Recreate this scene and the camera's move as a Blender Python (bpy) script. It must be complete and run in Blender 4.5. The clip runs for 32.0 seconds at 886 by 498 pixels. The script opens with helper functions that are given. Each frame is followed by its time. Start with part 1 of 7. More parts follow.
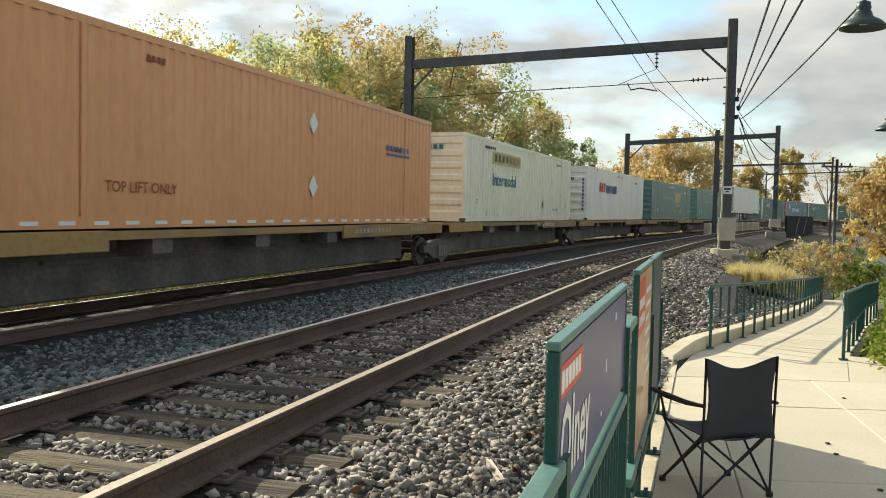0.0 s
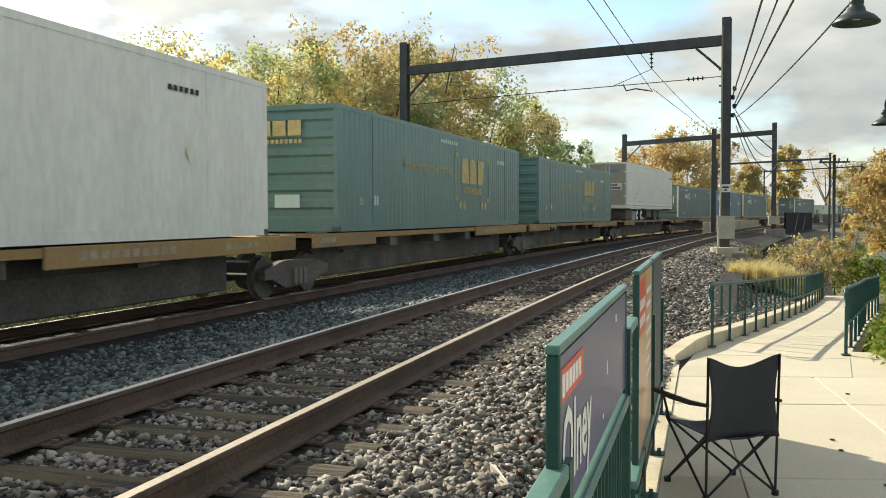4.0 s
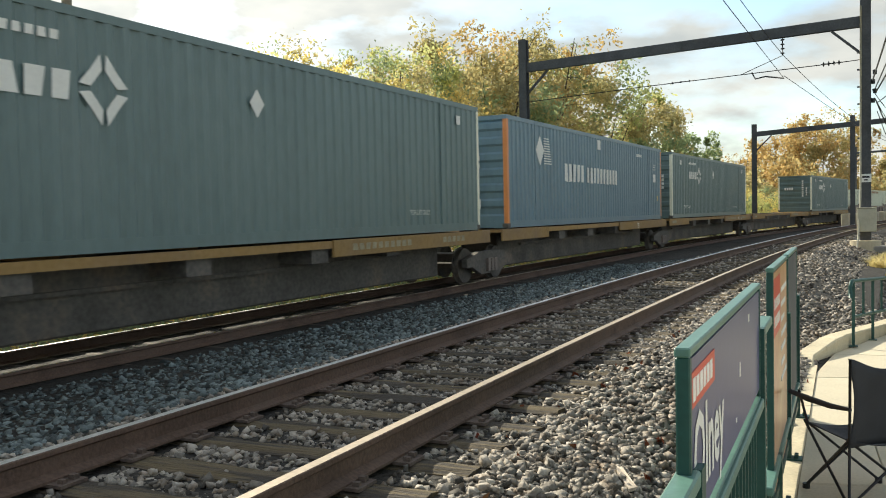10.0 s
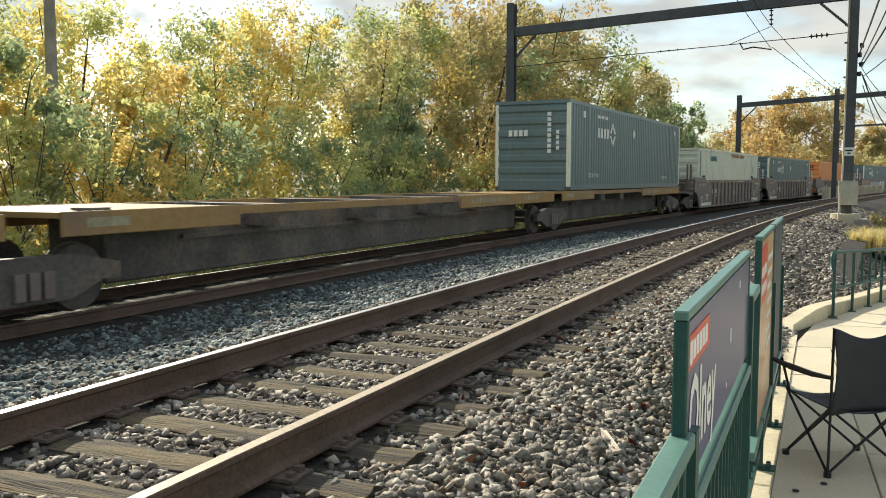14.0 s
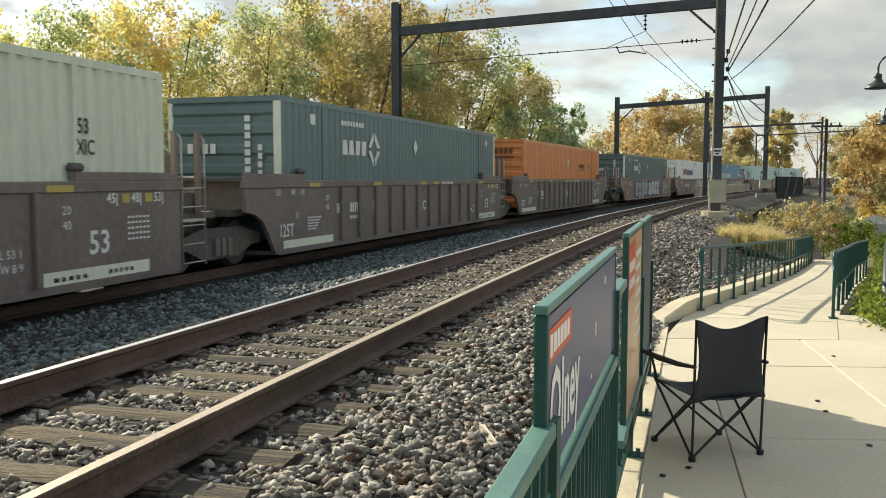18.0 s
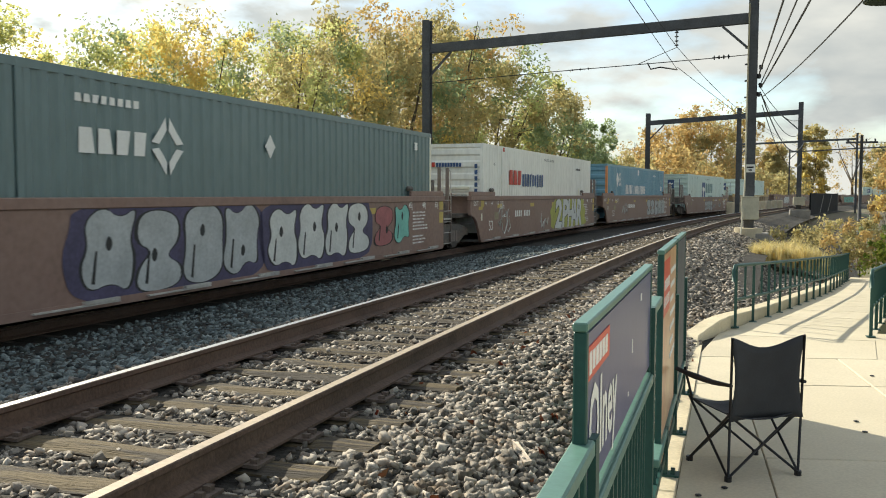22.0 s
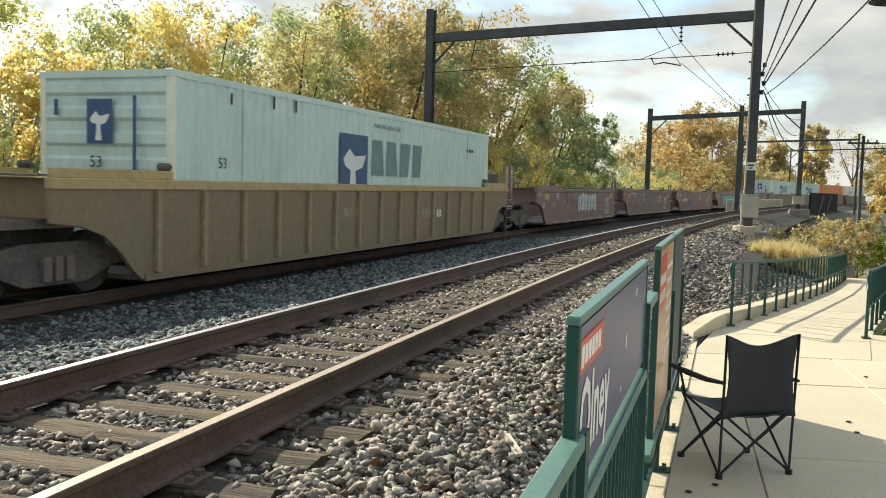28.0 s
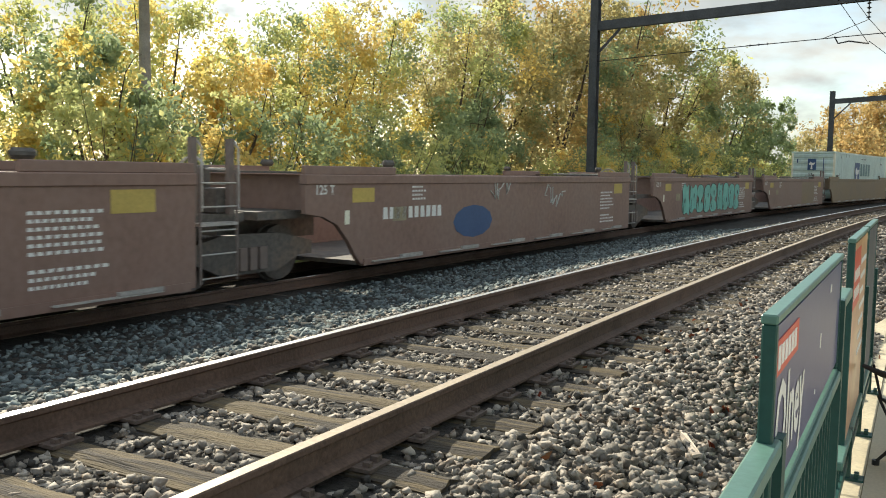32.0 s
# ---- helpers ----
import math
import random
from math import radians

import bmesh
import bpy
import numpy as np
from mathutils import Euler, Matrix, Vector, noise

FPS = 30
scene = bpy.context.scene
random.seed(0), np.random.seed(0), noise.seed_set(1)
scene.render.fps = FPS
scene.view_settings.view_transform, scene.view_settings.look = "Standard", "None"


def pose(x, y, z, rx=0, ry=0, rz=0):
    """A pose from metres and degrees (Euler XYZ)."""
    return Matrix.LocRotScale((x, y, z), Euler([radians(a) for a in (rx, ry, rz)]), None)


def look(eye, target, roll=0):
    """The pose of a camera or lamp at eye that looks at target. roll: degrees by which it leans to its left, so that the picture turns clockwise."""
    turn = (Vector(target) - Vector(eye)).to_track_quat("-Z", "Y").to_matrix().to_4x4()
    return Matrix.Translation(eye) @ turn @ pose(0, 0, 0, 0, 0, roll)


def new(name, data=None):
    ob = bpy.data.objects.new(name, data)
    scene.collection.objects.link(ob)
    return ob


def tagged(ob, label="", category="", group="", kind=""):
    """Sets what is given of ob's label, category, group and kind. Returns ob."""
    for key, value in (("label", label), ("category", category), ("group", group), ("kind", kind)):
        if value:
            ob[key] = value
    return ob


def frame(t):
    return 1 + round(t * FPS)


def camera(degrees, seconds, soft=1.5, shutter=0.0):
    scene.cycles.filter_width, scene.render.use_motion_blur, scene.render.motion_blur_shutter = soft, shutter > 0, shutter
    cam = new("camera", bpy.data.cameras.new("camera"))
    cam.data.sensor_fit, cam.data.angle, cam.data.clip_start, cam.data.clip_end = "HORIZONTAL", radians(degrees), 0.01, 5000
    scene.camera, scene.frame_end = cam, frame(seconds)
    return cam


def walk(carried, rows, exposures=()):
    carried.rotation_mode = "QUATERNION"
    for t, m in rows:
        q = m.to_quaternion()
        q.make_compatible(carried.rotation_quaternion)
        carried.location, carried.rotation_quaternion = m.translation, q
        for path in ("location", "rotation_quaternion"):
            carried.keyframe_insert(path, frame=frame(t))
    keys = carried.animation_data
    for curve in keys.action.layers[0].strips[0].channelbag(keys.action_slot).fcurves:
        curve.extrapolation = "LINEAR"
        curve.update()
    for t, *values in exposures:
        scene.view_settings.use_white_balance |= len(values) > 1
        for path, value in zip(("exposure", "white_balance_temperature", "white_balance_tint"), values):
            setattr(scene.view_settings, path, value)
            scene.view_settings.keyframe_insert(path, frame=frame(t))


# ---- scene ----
cam = camera(54.06, 32.0, soft=1.0, shutter=0.1)
# seconds, x, y, z, yaw, pitch, roll
ROWS = [
    (0.0, -0.006, -0.001, 1.201, 16.85, -2.59, -1.28),
    (0.5, -0.010, -0.000, 1.202, 16.66, -2.91, -1.11),
    (1.0, -0.009, -0.012, 1.203, 17.12, -2.69, -0.84),
    (1.5, -0.016, -0.009, 1.201, 17.72, -2.71, -1.09),
    (2.0, -0.001, 0.010, 1.206, 17.58, -2.46, -0.72),
    (2.5, -0.002, 0.009, 1.203, 16.84, -2.51, -0.51),
    (4.5, 0.000, 0.015, 1.201, 17.23, -2.06, 0.60),
    (5.0, -0.011, 0.010, 1.198, 19.08, -2.07, 0.26),
    (5.5, -0.017, 0.009, 1.204, 19.72, -2.63, 0.37),
    (6.0, -0.020, 0.033, 1.211, 21.20, -2.48, 0.37),
    (6.5, -0.042, 0.045, 1.210, 23.42, -2.49, 0.86),
    (7.0, -0.025, 0.014, 1.189, 24.12, -2.68, 0.33),
    (7.5, -0.003, 0.020, 1.200, 22.00, -3.31, 0.92),
    (8.0, -0.003, 0.017, 1.207, 21.43, -2.89, 1.43),
    (8.5, -0.040, 0.008, 1.215, 23.90, -2.25, 1.66),
    (9.0, -0.064, 0.019, 1.217, 29.83, -2.19, 1.93),
    (9.5, -0.051, 0.028, 1.212, 29.06, -2.14, 1.17),
    (10.0, -0.007, 0.020, 1.211, 24.73, -2.29, 1.21),
    (10.5, -0.002, 0.008, 1.213, 23.01, -2.79, 0.84),
    (11.0, -0.027, -0.010, 1.207, 23.34, -2.86, -0.18),
    (11.5, -0.051, 0.003, 1.204, 25.89, -3.42, -0.13),
    (12.0, -0.061, -0.000, 1.205, 28.42, -2.52, -0.55),
    (12.5, -0.020, 0.005, 1.194, 26.40, -2.85, -0.21),
    (13.0, -0.012, 0.022, 1.191, 23.23, -3.53, 0.47),
    (13.5, -0.062, 0.011, 1.195, 23.21, -4.65, 0.16),
    (15.5, -0.018, 0.034, 1.193, 24.52, -4.16, -0.23),
    (16.0, -0.009, 0.021, 1.193, 19.44, -3.98, 0.00),
    (16.5, 0.012, 0.016, 1.188, 17.15, -4.00, -0.81),
    (17.0, 0.004, 0.005, 1.194, 15.71, -4.34, -0.46),
    (17.5, 0.003, 0.003, 1.196, 15.94, -4.58, -0.39),
    (18.0, 0.006, 0.010, 1.196, 16.24, -4.69, -0.09),
    (18.5, 0.012, 0.014, 1.193, 15.84, -4.62, 0.20),
    (19.0, 0.000, 0.000, 1.180, 16.09, -4.56, 0.05),
    (19.5, 0.003, 0.010, 1.187, 16.22, -4.75, -0.16),
    (20.0, 0.018, 0.010, 1.188, 16.03, -4.63, 0.23),
    (20.5, 0.015, 0.002, 1.190, 15.71, -4.74, 0.37),
    (21.0, 0.008, 0.020, 1.194, 15.79, -4.65, 0.24),
    (21.5, -0.004, 0.006, 1.195, 16.44, -4.02, 0.04),
    (22.0, -0.015, -0.010, 1.198, 18.18, -3.63, -0.16),
    (22.5, -0.014, 0.013, 1.195, 19.33, -4.23, -0.34),
    (23.0, -0.011, 0.014, 1.197, 19.16, -3.84, -0.30),
    (23.5, -0.014, 0.013, 1.200, 18.50, -4.26, -0.60),
    (24.0, -0.009, 0.005, 1.190, 17.95, -4.85, -1.14),
    (24.5, 0.003, 0.005, 1.190, 17.85, -5.22, -1.35),
    (26.5, 0.000, -0.005, 1.186, 18.66, -5.00, -2.08),
    (27.0, 0.005, -0.007, 1.184, 18.43, -5.03, -1.61),
    (27.5, -0.006, 0.017, 1.191, 17.92, -4.95, -1.52),
    (28.0, -0.009, 0.005, 1.197, 18.19, -4.28, -1.63),
    (28.5, -0.011, 0.005, 1.197, 18.89, -3.98, -1.40),
    (29.0, -0.023, 0.005, 1.193, 19.80, -4.79, -1.66),
    (29.5, -0.025, 0.002, 1.192, 21.22, -5.57, -1.58),
    (30.0, -0.047, -0.007, 1.202, 24.52, -5.19, -1.22),
    (30.5, -0.053, 0.004, 1.197, 27.08, -4.90, -1.11),
    (31.0, -0.055, 0.006, 1.202, 27.28, -5.27, -1.01),
    (31.5, -0.068, 0.007, 1.203, 27.74, -5.12, -0.96),
    (32.0, -0.066, 0.007, 1.199, 28.81, -5.05, -0.83),
]
walk(cam, [(t, pose(x, y, z, 90 + pitch, roll, yaw)) for t, x, y, z, yaw, pitch, roll in ROWS],
     exposures=[(0.0, 0.8, 6650, 3), (3.0, 0.82, 6650, 3), (6.0, 0.9, 6650, 3), (13.0, 0.9, 6650, 3), (17.0, 0.78, 6650, 3), (20.0, 0.8, 6650, 3), (23.0, 0.88, 6650, 3), (32.0, 0.9, 6650, 3)])

# ---- world, sun ----
SUN_DIR = Vector((-0.84, 0.54, 0.58)).normalized()
world = bpy.data.worlds.new("sky_world")
scene.world = world
world.use_nodes = True
wn, wl = world.node_tree.nodes, world.node_tree.links
wn.clear()
w_out, w_bg = wn.new("ShaderNodeOutputWorld"), wn.new("ShaderNodeBackground")
w_sky = wn.new("ShaderNodeTexSky")
w_sky.sky_type, w_sky.sun_disc = "NISHITA", False
w_sky.sun_elevation, w_sky.sun_rotation = math.asin(SUN_DIR.z), math.atan2(SUN_DIR.x, SUN_DIR.y)
w_sky.air_density, w_sky.dust_density = 1.0, 0.8
w_tc, w_map = wn.new("ShaderNodeTexCoord"), wn.new("ShaderNodeMapping")
w_map.inputs["Scale"].default_value = (1.0, 1.0, 2.6)
w_map.inputs["Location"].default_value = (0.35, 0.1, 0.2)
w_n1, w_n2 = wn.new("ShaderNodeTexNoise"), wn.new("ShaderNodeTexNoise")
w_n1.inputs["Scale"].default_value, w_n1.inputs["Detail"].default_value = 3.1, 8
w_n1.inputs["Roughness"].default_value = 0.52
w_n2.inputs["Scale"].default_value, w_n2.inputs["Detail"].default_value = 5.5, 7
w_r1, w_r2 = wn.new("ShaderNodeValToRGB"), wn.new("ShaderNodeValToRGB")
w_r1.color_ramp.elements[0].position, w_r1.color_ramp.elements[1].position = 0.41, 0.54
w_r2.color_ramp.elements[0].position, w_r2.color_ramp.elements[1].position = 0.38, 0.62
w_r2.color_ramp.elements[0].color = (2.55, 2.65, 2.75, 1)
w_r2.color_ramp.elements[1].color = (3.95, 3.85, 3.72, 1)
w_mix = wn.new("ShaderNodeMixRGB")
w_sat = wn.new("ShaderNodeHueSaturation")
w_sat.inputs["Saturation"].default_value, w_sat.inputs["Value"].default_value = 1.1, 0.9
wl.new(w_tc.outputs["Generated"], w_map.inputs["Vector"])
wl.new(w_map.outputs["Vector"], w_n1.inputs["Vector"])
wl.new(w_map.outputs["Vector"], w_n2.inputs["Vector"])
wl.new(w_n1.outputs["Fac"], w_r1.inputs["Fac"])
wl.new(w_n2.outputs["Fac"], w_r2.inputs["Fac"])
wl.new(w_sky.outputs["Color"], w_sat.inputs["Color"])
wl.new(w_r1.outputs["Color"], w_mix.inputs["Fac"])
wl.new(w_sat.outputs["Color"], w_mix.inputs["Color1"])
# clouds are brighter towards the sun
w_dot, w_sq, w_rng = wn.new("ShaderNodeVectorMath"), wn.new("ShaderNodeMath"), wn.new("ShaderNodeMapRange")
w_dot.operation, w_sq.operation = "DOT_PRODUCT", "POWER"
w_dot.inputs[1].default_value = SUN_DIR
w_sq.inputs[1].default_value, w_sq.use_clamp = 2.0, True
w_rng.inputs["To Min"].default_value, w_rng.inputs["To Max"].default_value = 0.82, 1.15
w_glow = wn.new("ShaderNodeMixRGB")
w_glow.blend_type = "MULTIPLY"
w_glow.inputs["Fac"].default_value = 1.0
wl.new(w_tc.outputs["Generated"], w_dot.inputs[0])
wl.new(w_dot.outputs["Value"], w_sq.inputs[0])
wl.new(w_sq.outputs[0], w_rng.inputs["Value"])
wl.new(w_r2.outputs["Color"], w_glow.inputs["Color1"])
wl.new(w_rng.outputs["Result"], w_glow.inputs["Color2"])
wl.new(w_glow.outputs["Color"], w_mix.inputs["Color2"])
wl.new(w_mix.outputs["Color"], w_bg.inputs["Color"])
w_bg.inputs["Strength"].default_value = 0.135
wl.new(w_bg.outputs["Background"], w_out.inputs["Surface"])

sun_data = bpy.data.lights.new("sun", "SUN")
sun_data.energy, sun_data.angle, sun_data.color = 4.0, radians(0.6), (1.0, 0.9, 0.76)
sun = new("sun", sun_data)
sun.matrix_world = look(SUN_DIR * 50, (0, 0, 0))

# ---- materials ----
def mat(name, base, rough=0.75, metal=0.0, var=0.25, coarse=1.5, fine=25.0, bump=0.15, second=None, cover=0.5, edge=0.12,
        stretch=(1, 1, 1), per_object=0.0, island=0.0, spec=0.4, relief=0.02):
    """A worn surface: grain and stains at two scales; second: a colour that shows through in patches."""
    m = bpy.data.materials.new(name)
    m.use_nodes = True
    n, l = m.node_tree.nodes, m.node_tree.links
    b = n["Principled BSDF"]
    b.inputs["Roughness"].default_value, b.inputs["Metallic"].default_value = rough, metal
    b.inputs["Specular IOR Level"].default_value = spec
    tc, mp = n.new("ShaderNodeTexCoord"), n.new("ShaderNodeMapping")
    mp.inputs["Scale"].default_value = stretch
    l.new(tc.outputs["Object"], mp.inputs["Vector"])
    info = n.new("ShaderNodeObjectInfo")
    add = n.new("ShaderNodeVectorMath")
    l.new(mp.outputs["Vector"], add.inputs[0])
    sc = n.new("ShaderNodeMath")
    sc.operation = "MULTIPLY"
    sc.inputs[1].default_value = 37.0 if per_object else 0.0
    l.new(info.outputs["Random"], sc.inputs[0])
    l.new(sc.outputs[0], add.inputs[1])
    a, f = n.new("ShaderNodeTexNoise"), n.new("ShaderNodeTexNoise")
    a.inputs["Scale"].default_value, a.inputs["Detail"].default_value = coarse, 6
    f.inputs["Scale"].default_value, f.inputs["Detail"].default_value = fine, 4
    l.new(add.outputs[0], a.inputs["Vector"])
    l.new(add.outputs[0], f.inputs["Vector"])
    col = n.new("ShaderNodeRGB")
    col.outputs[0].default_value = (*base, 1)
    last = col.outputs[0]
    if second:
        ramp = n.new("ShaderNodeValToRGB")
        ramp.color_ramp.elements[0].position, ramp.color_ramp.elements[1].position = 1 - cover - edge / 2, 1 - cover + edge / 2
        mul = n.new("ShaderNodeMath")
        mul.operation = "MULTIPLY_ADD"
        mul.inputs[1].default_value, mul.inputs[2].default_value = 0.25, 0.0
        l.new(f.outputs["Fac"], mul.inputs[0])
        s2 = n.new("ShaderNodeMath")
        s2.operation = "MULTIPLY_ADD"
        s2.inputs[1].default_value = 0.75
        l.new(a.outputs["Fac"], s2.inputs[0])
        l.new(mul.outputs[0], s2.inputs[2])
        l.new(s2.outputs[0], ramp.inputs["Fac"])
        mx = n.new("ShaderNodeMixRGB")
        mx.inputs["Color2"].default_value = (*second, 1)
        l.new(ramp.outputs["Color"], mx.inputs["Fac"])
        l.new(last, mx.inputs["Color1"])
        last = mx.outputs["Color"]
    bright = None
    for src, amount in ((a.outputs["Fac"], var), (f.outputs["Fac"], var * 0.8)):
        mr = n.new("ShaderNodeMapRange")
        mr.inputs["From Min"].default_value, mr.inputs["From Max"].default_value = 0.3, 0.7
        mr.inputs["To Min"].default_value, mr.inputs["To Max"].default_value = 1 - amount, 1 + amount
        l.new(src, mr.inputs["Value"])
        mm = n.new("ShaderNodeMixRGB")
        mm.blend_type = "MULTIPLY"
        mm.inputs["Fac"].default_value = 1
        l.new(last, mm.inputs["Color1"])
        l.new(mr.outputs["Result"], mm.inputs["Color2"])
        last = mm.outputs["Color"]
    if per_object or island:
        src = info.outputs["Random"]
        amount = per_object
        if island:
            src, amount = n.new("ShaderNodeNewGeometry").outputs["Random Per Island"], island
        mr = n.new("ShaderNodeMapRange")
        mr.inputs["To Min"].default_value, mr.inputs["To Max"].default_value = 1 - amount, 1 + amount
        l.new(src, mr.inputs["Value"])
        mm = n.new("ShaderNodeMixRGB")
        mm.blend_type = "MULTIPLY"
        mm.inputs["Fac"].default_value = 1
        l.new(last, mm.inputs["Color1"])
        l.new(mr.outputs["Result"], mm.inputs["Color2"])
        last = mm.outputs["Color"]
    l.new(last, b.inputs["Base Color"])
    if bump:
        bp = n.new("ShaderNodeBump")
        bp.inputs["Strength"].default_value, bp.inputs["Distance"].default_value = bump, relief
        l.new(f.outputs["Fac"], bp.inputs["Height"])
        l.new(bp.outputs["Normal"], b.inputs["Normal"])
    return m


def leaf_mat(name, colours, glow=0.45):
    """Leaves: a colour for each leaf, light passing through them."""
    m = bpy.data.materials.new(name)
    m.use_nodes = True
    n, l = m.node_tree.nodes, m.node_tree.links
    n.clear()
    out, geo, ramp = n.new("ShaderNodeOutputMaterial"), n.new("ShaderNodeNewGeometry"), n.new("ShaderNodeValToRGB")
    ramp.color_ramp.interpolation = "LINEAR"
    els = ramp.color_ramp.elements
    while len(els) < len(colours):
        els.new(0.5)
    for k, c in enumerate(colours):
        els[k].position, els[k].color = k / (len(colours) - 1), (*c, 1)
    d, t, mx = n.new("ShaderNodeBsdfDiffuse"), n.new("ShaderNodeBsdfTranslucent"), n.new("ShaderNodeMixShader")
    mx.inputs[0].default_value = glow
    l.new(geo.outputs["Random Per Island"], ramp.inputs["Fac"])
    l.new(ramp.outputs["Color"], d.inputs["Color"])
    l.new(ramp.outputs["Color"], t.inputs["Color"])
    l.new(d.outputs[0], mx.inputs[1])
    l.new(t.outputs[0], mx.inputs[2])
    l.new(mx.outputs[0], out.inputs["Surface"])
    return m


# near-black bed: the shade in the gaps between loose stones is painted in
M_BALLAST = mat("shaded_ballast_gaps", (0.03, 0.027, 0.023), 0.95, var=0.4, coarse=0.8, fine=16, bump=0.9, relief=0.05)
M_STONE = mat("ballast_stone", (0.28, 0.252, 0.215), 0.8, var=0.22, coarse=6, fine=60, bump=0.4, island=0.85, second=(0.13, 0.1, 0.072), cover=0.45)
# same stone, darkened and blued for the train's shadow
M_STONE_SHADE = mat("shade_tinted_ballast_stone", (0.125, 0.15, 0.15), 0.85, var=0.3, coarse=6, fine=60, bump=0.3, island=0.75)
M_EARTH = mat("bare_earth", (0.16, 0.13, 0.09), 0.95, var=0.35, coarse=0.4, fine=6, bump=0.6, second=(0.12, 0.13, 0.06), cover=0.45, relief=0.05)
M_RUST_RAIL = mat("rusty_rail_side", (0.125, 0.08, 0.06), 0.75, var=0.3, coarse=2, fine=40, bump=0.25, second=(0.085, 0.06, 0.047), cover=0.4)
M_RAIL_TOP = mat("polished_rail_head", (0.74, 0.72, 0.69), 0.33, 0.9, var=0.15, coarse=0.6, fine=30, bump=0.02)
M_RAIL_DULL = mat("dull_rail_head", (0.42, 0.34, 0.25), 0.48, 0.2, var=0.2, coarse=0.8, fine=30, bump=0.05)
M_TIE = mat("weathered_tie_wood", (0.155, 0.118, 0.066), 0.9, var=0.42, coarse=2, fine=14, bump=0.8, second=(0.04, 0.033, 0.026), cover=0.5,
            stretch=(0.6, 7, 4), per_object=0.35)
M_TIE_DARK = mat("oily_tie_wood", (0.085, 0.072, 0.06), 0.85, var=0.35, coarse=2, fine=14, bump=0.6, stretch=(0.6, 7, 4), per_object=0.3)
M_PLATE = mat("rusty_iron_plate", (0.115, 0.085, 0.07), 0.8, var=0.3, coarse=6, fine=50, bump=0.3)
M_CONCRETE = mat("platform_concrete", (0.56, 0.5, 0.375), 0.9, var=0.1, coarse=0.9, fine=50, bump=0.12, second=(0.52, 0.465, 0.35), cover=0.4, edge=0.3, per_object=0.04)
M_KERB = mat("kerb_concrete", (0.56, 0.49, 0.35), 0.9, var=0.14, coarse=2, fine=40, bump=0.2)
M_CONC_GREY = mat("old_grey_concrete", (0.3, 0.28, 0.25), 0.95, var=0.2, coarse=2, fine=30, bump=0.3)
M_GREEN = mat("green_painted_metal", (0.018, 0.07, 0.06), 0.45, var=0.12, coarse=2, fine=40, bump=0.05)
# lighter copy of the fence green, painting light onto rails and frame edges
M_GREEN_LIGHT = mat("lit_edge_green_metal", (0.1, 0.2, 0.165), 0.4, var=0.12, coarse=2, fine=40, bump=0.05)
M_SIGN_BLUE = mat("blue_sign_face", (0.085, 0.09, 0.2), 0.35, var=0.06, coarse=1.2, fine=20, bump=0.0)
M_SIGN_RED = mat("red_sign_face", (0.62, 0.07, 0.04), 0.4, var=0.05, bump=0.0)
M_WHITE = mat("white_lettering", (0.8, 0.8, 0.77), 0.5, var=0.05, bump=0.0)
M_POSTER = mat("orange_brown_poster", (0.55, 0.24, 0.11), 0.35, var=0.12, coarse=1.4, fine=12, bump=0.0, second=(0.6, 0.42, 0.24), cover=0.5, edge=0.4)
M_FABRIC = mat("black_nylon_fabric", (0.03, 0.032, 0.038), 0.75, var=0.15, coarse=6, fine=200, bump=0.15)
M_TUBE = mat("black_steel_tube", (0.015, 0.015, 0.018), 0.4, 0.2, var=0.1, bump=0.0)
M_STEEL = mat("dark_gantry_steel", (0.075, 0.08, 0.088), 0.7, 0.0, var=0.25, coarse=1.5, fine=20, bump=0.12, second=(0.07, 0.05, 0.04), cover=0.3)
M_CREAM = mat("cream_cabinet_paint", (0.5, 0.47, 0.36), 0.6, var=0.12, coarse=3, fine=30, bump=0.05)
M_WIRE = mat("dark_wire", (0.03, 0.03, 0.032), 0.6, var=0.1, bump=0.0)
M_LAMP = mat("dark_green_lamp_metal", (0.03, 0.045, 0.045), 0.45, var=0.1, bump=0.03)
M_BARK = mat("grey_brown_bark", (0.11, 0.09, 0.07), 0.95, var=0.35, coarse=3, fine=20, bump=0.8, stretch=(3, 3, 0.8))
M_ASPHALT = mat("street_asphalt", (0.05, 0.05, 0.05), 0.9, var=0.2, coarse=1, fine=40, bump=0.2)
M_CLOUD_DARK = mat("dark_bridge_steel", (0.016, 0.016, 0.018), 0.9, spec=0.2, var=0.3, coarse=1, fine=12, bump=0.1)
M_SCRAP = mat("pale_splintered_wood", (0.6, 0.5, 0.4), 0.8, var=0.2, coarse=10, fine=60, bump=0.3)

L_YELLOW = leaf_mat("yellow_leaves", [(0.72, 0.59, 0.21), (0.8, 0.63, 0.18), (0.64, 0.58, 0.25), (0.82, 0.7, 0.3)], 0.6)
L_LIME = leaf_mat("yellow_green_leaves", [(0.45, 0.5, 0.22), (0.6, 0.61, 0.26), (0.53, 0.55, 0.24), (0.68, 0.64, 0.28)], 0.6)
L_OLIVE = leaf_mat("olive_leaves", [(0.35, 0.34, 0.18), (0.53, 0.45, 0.22), (0.43, 0.4, 0.2), (0.6, 0.48, 0.23)], 0.55)
L_GREEN = leaf_mat("green_leaves", [(0.25, 0.32, 0.19), (0.35, 0.42, 0.22), (0.3, 0.37, 0.21), (0.44, 0.48, 0.24)], 0.55)
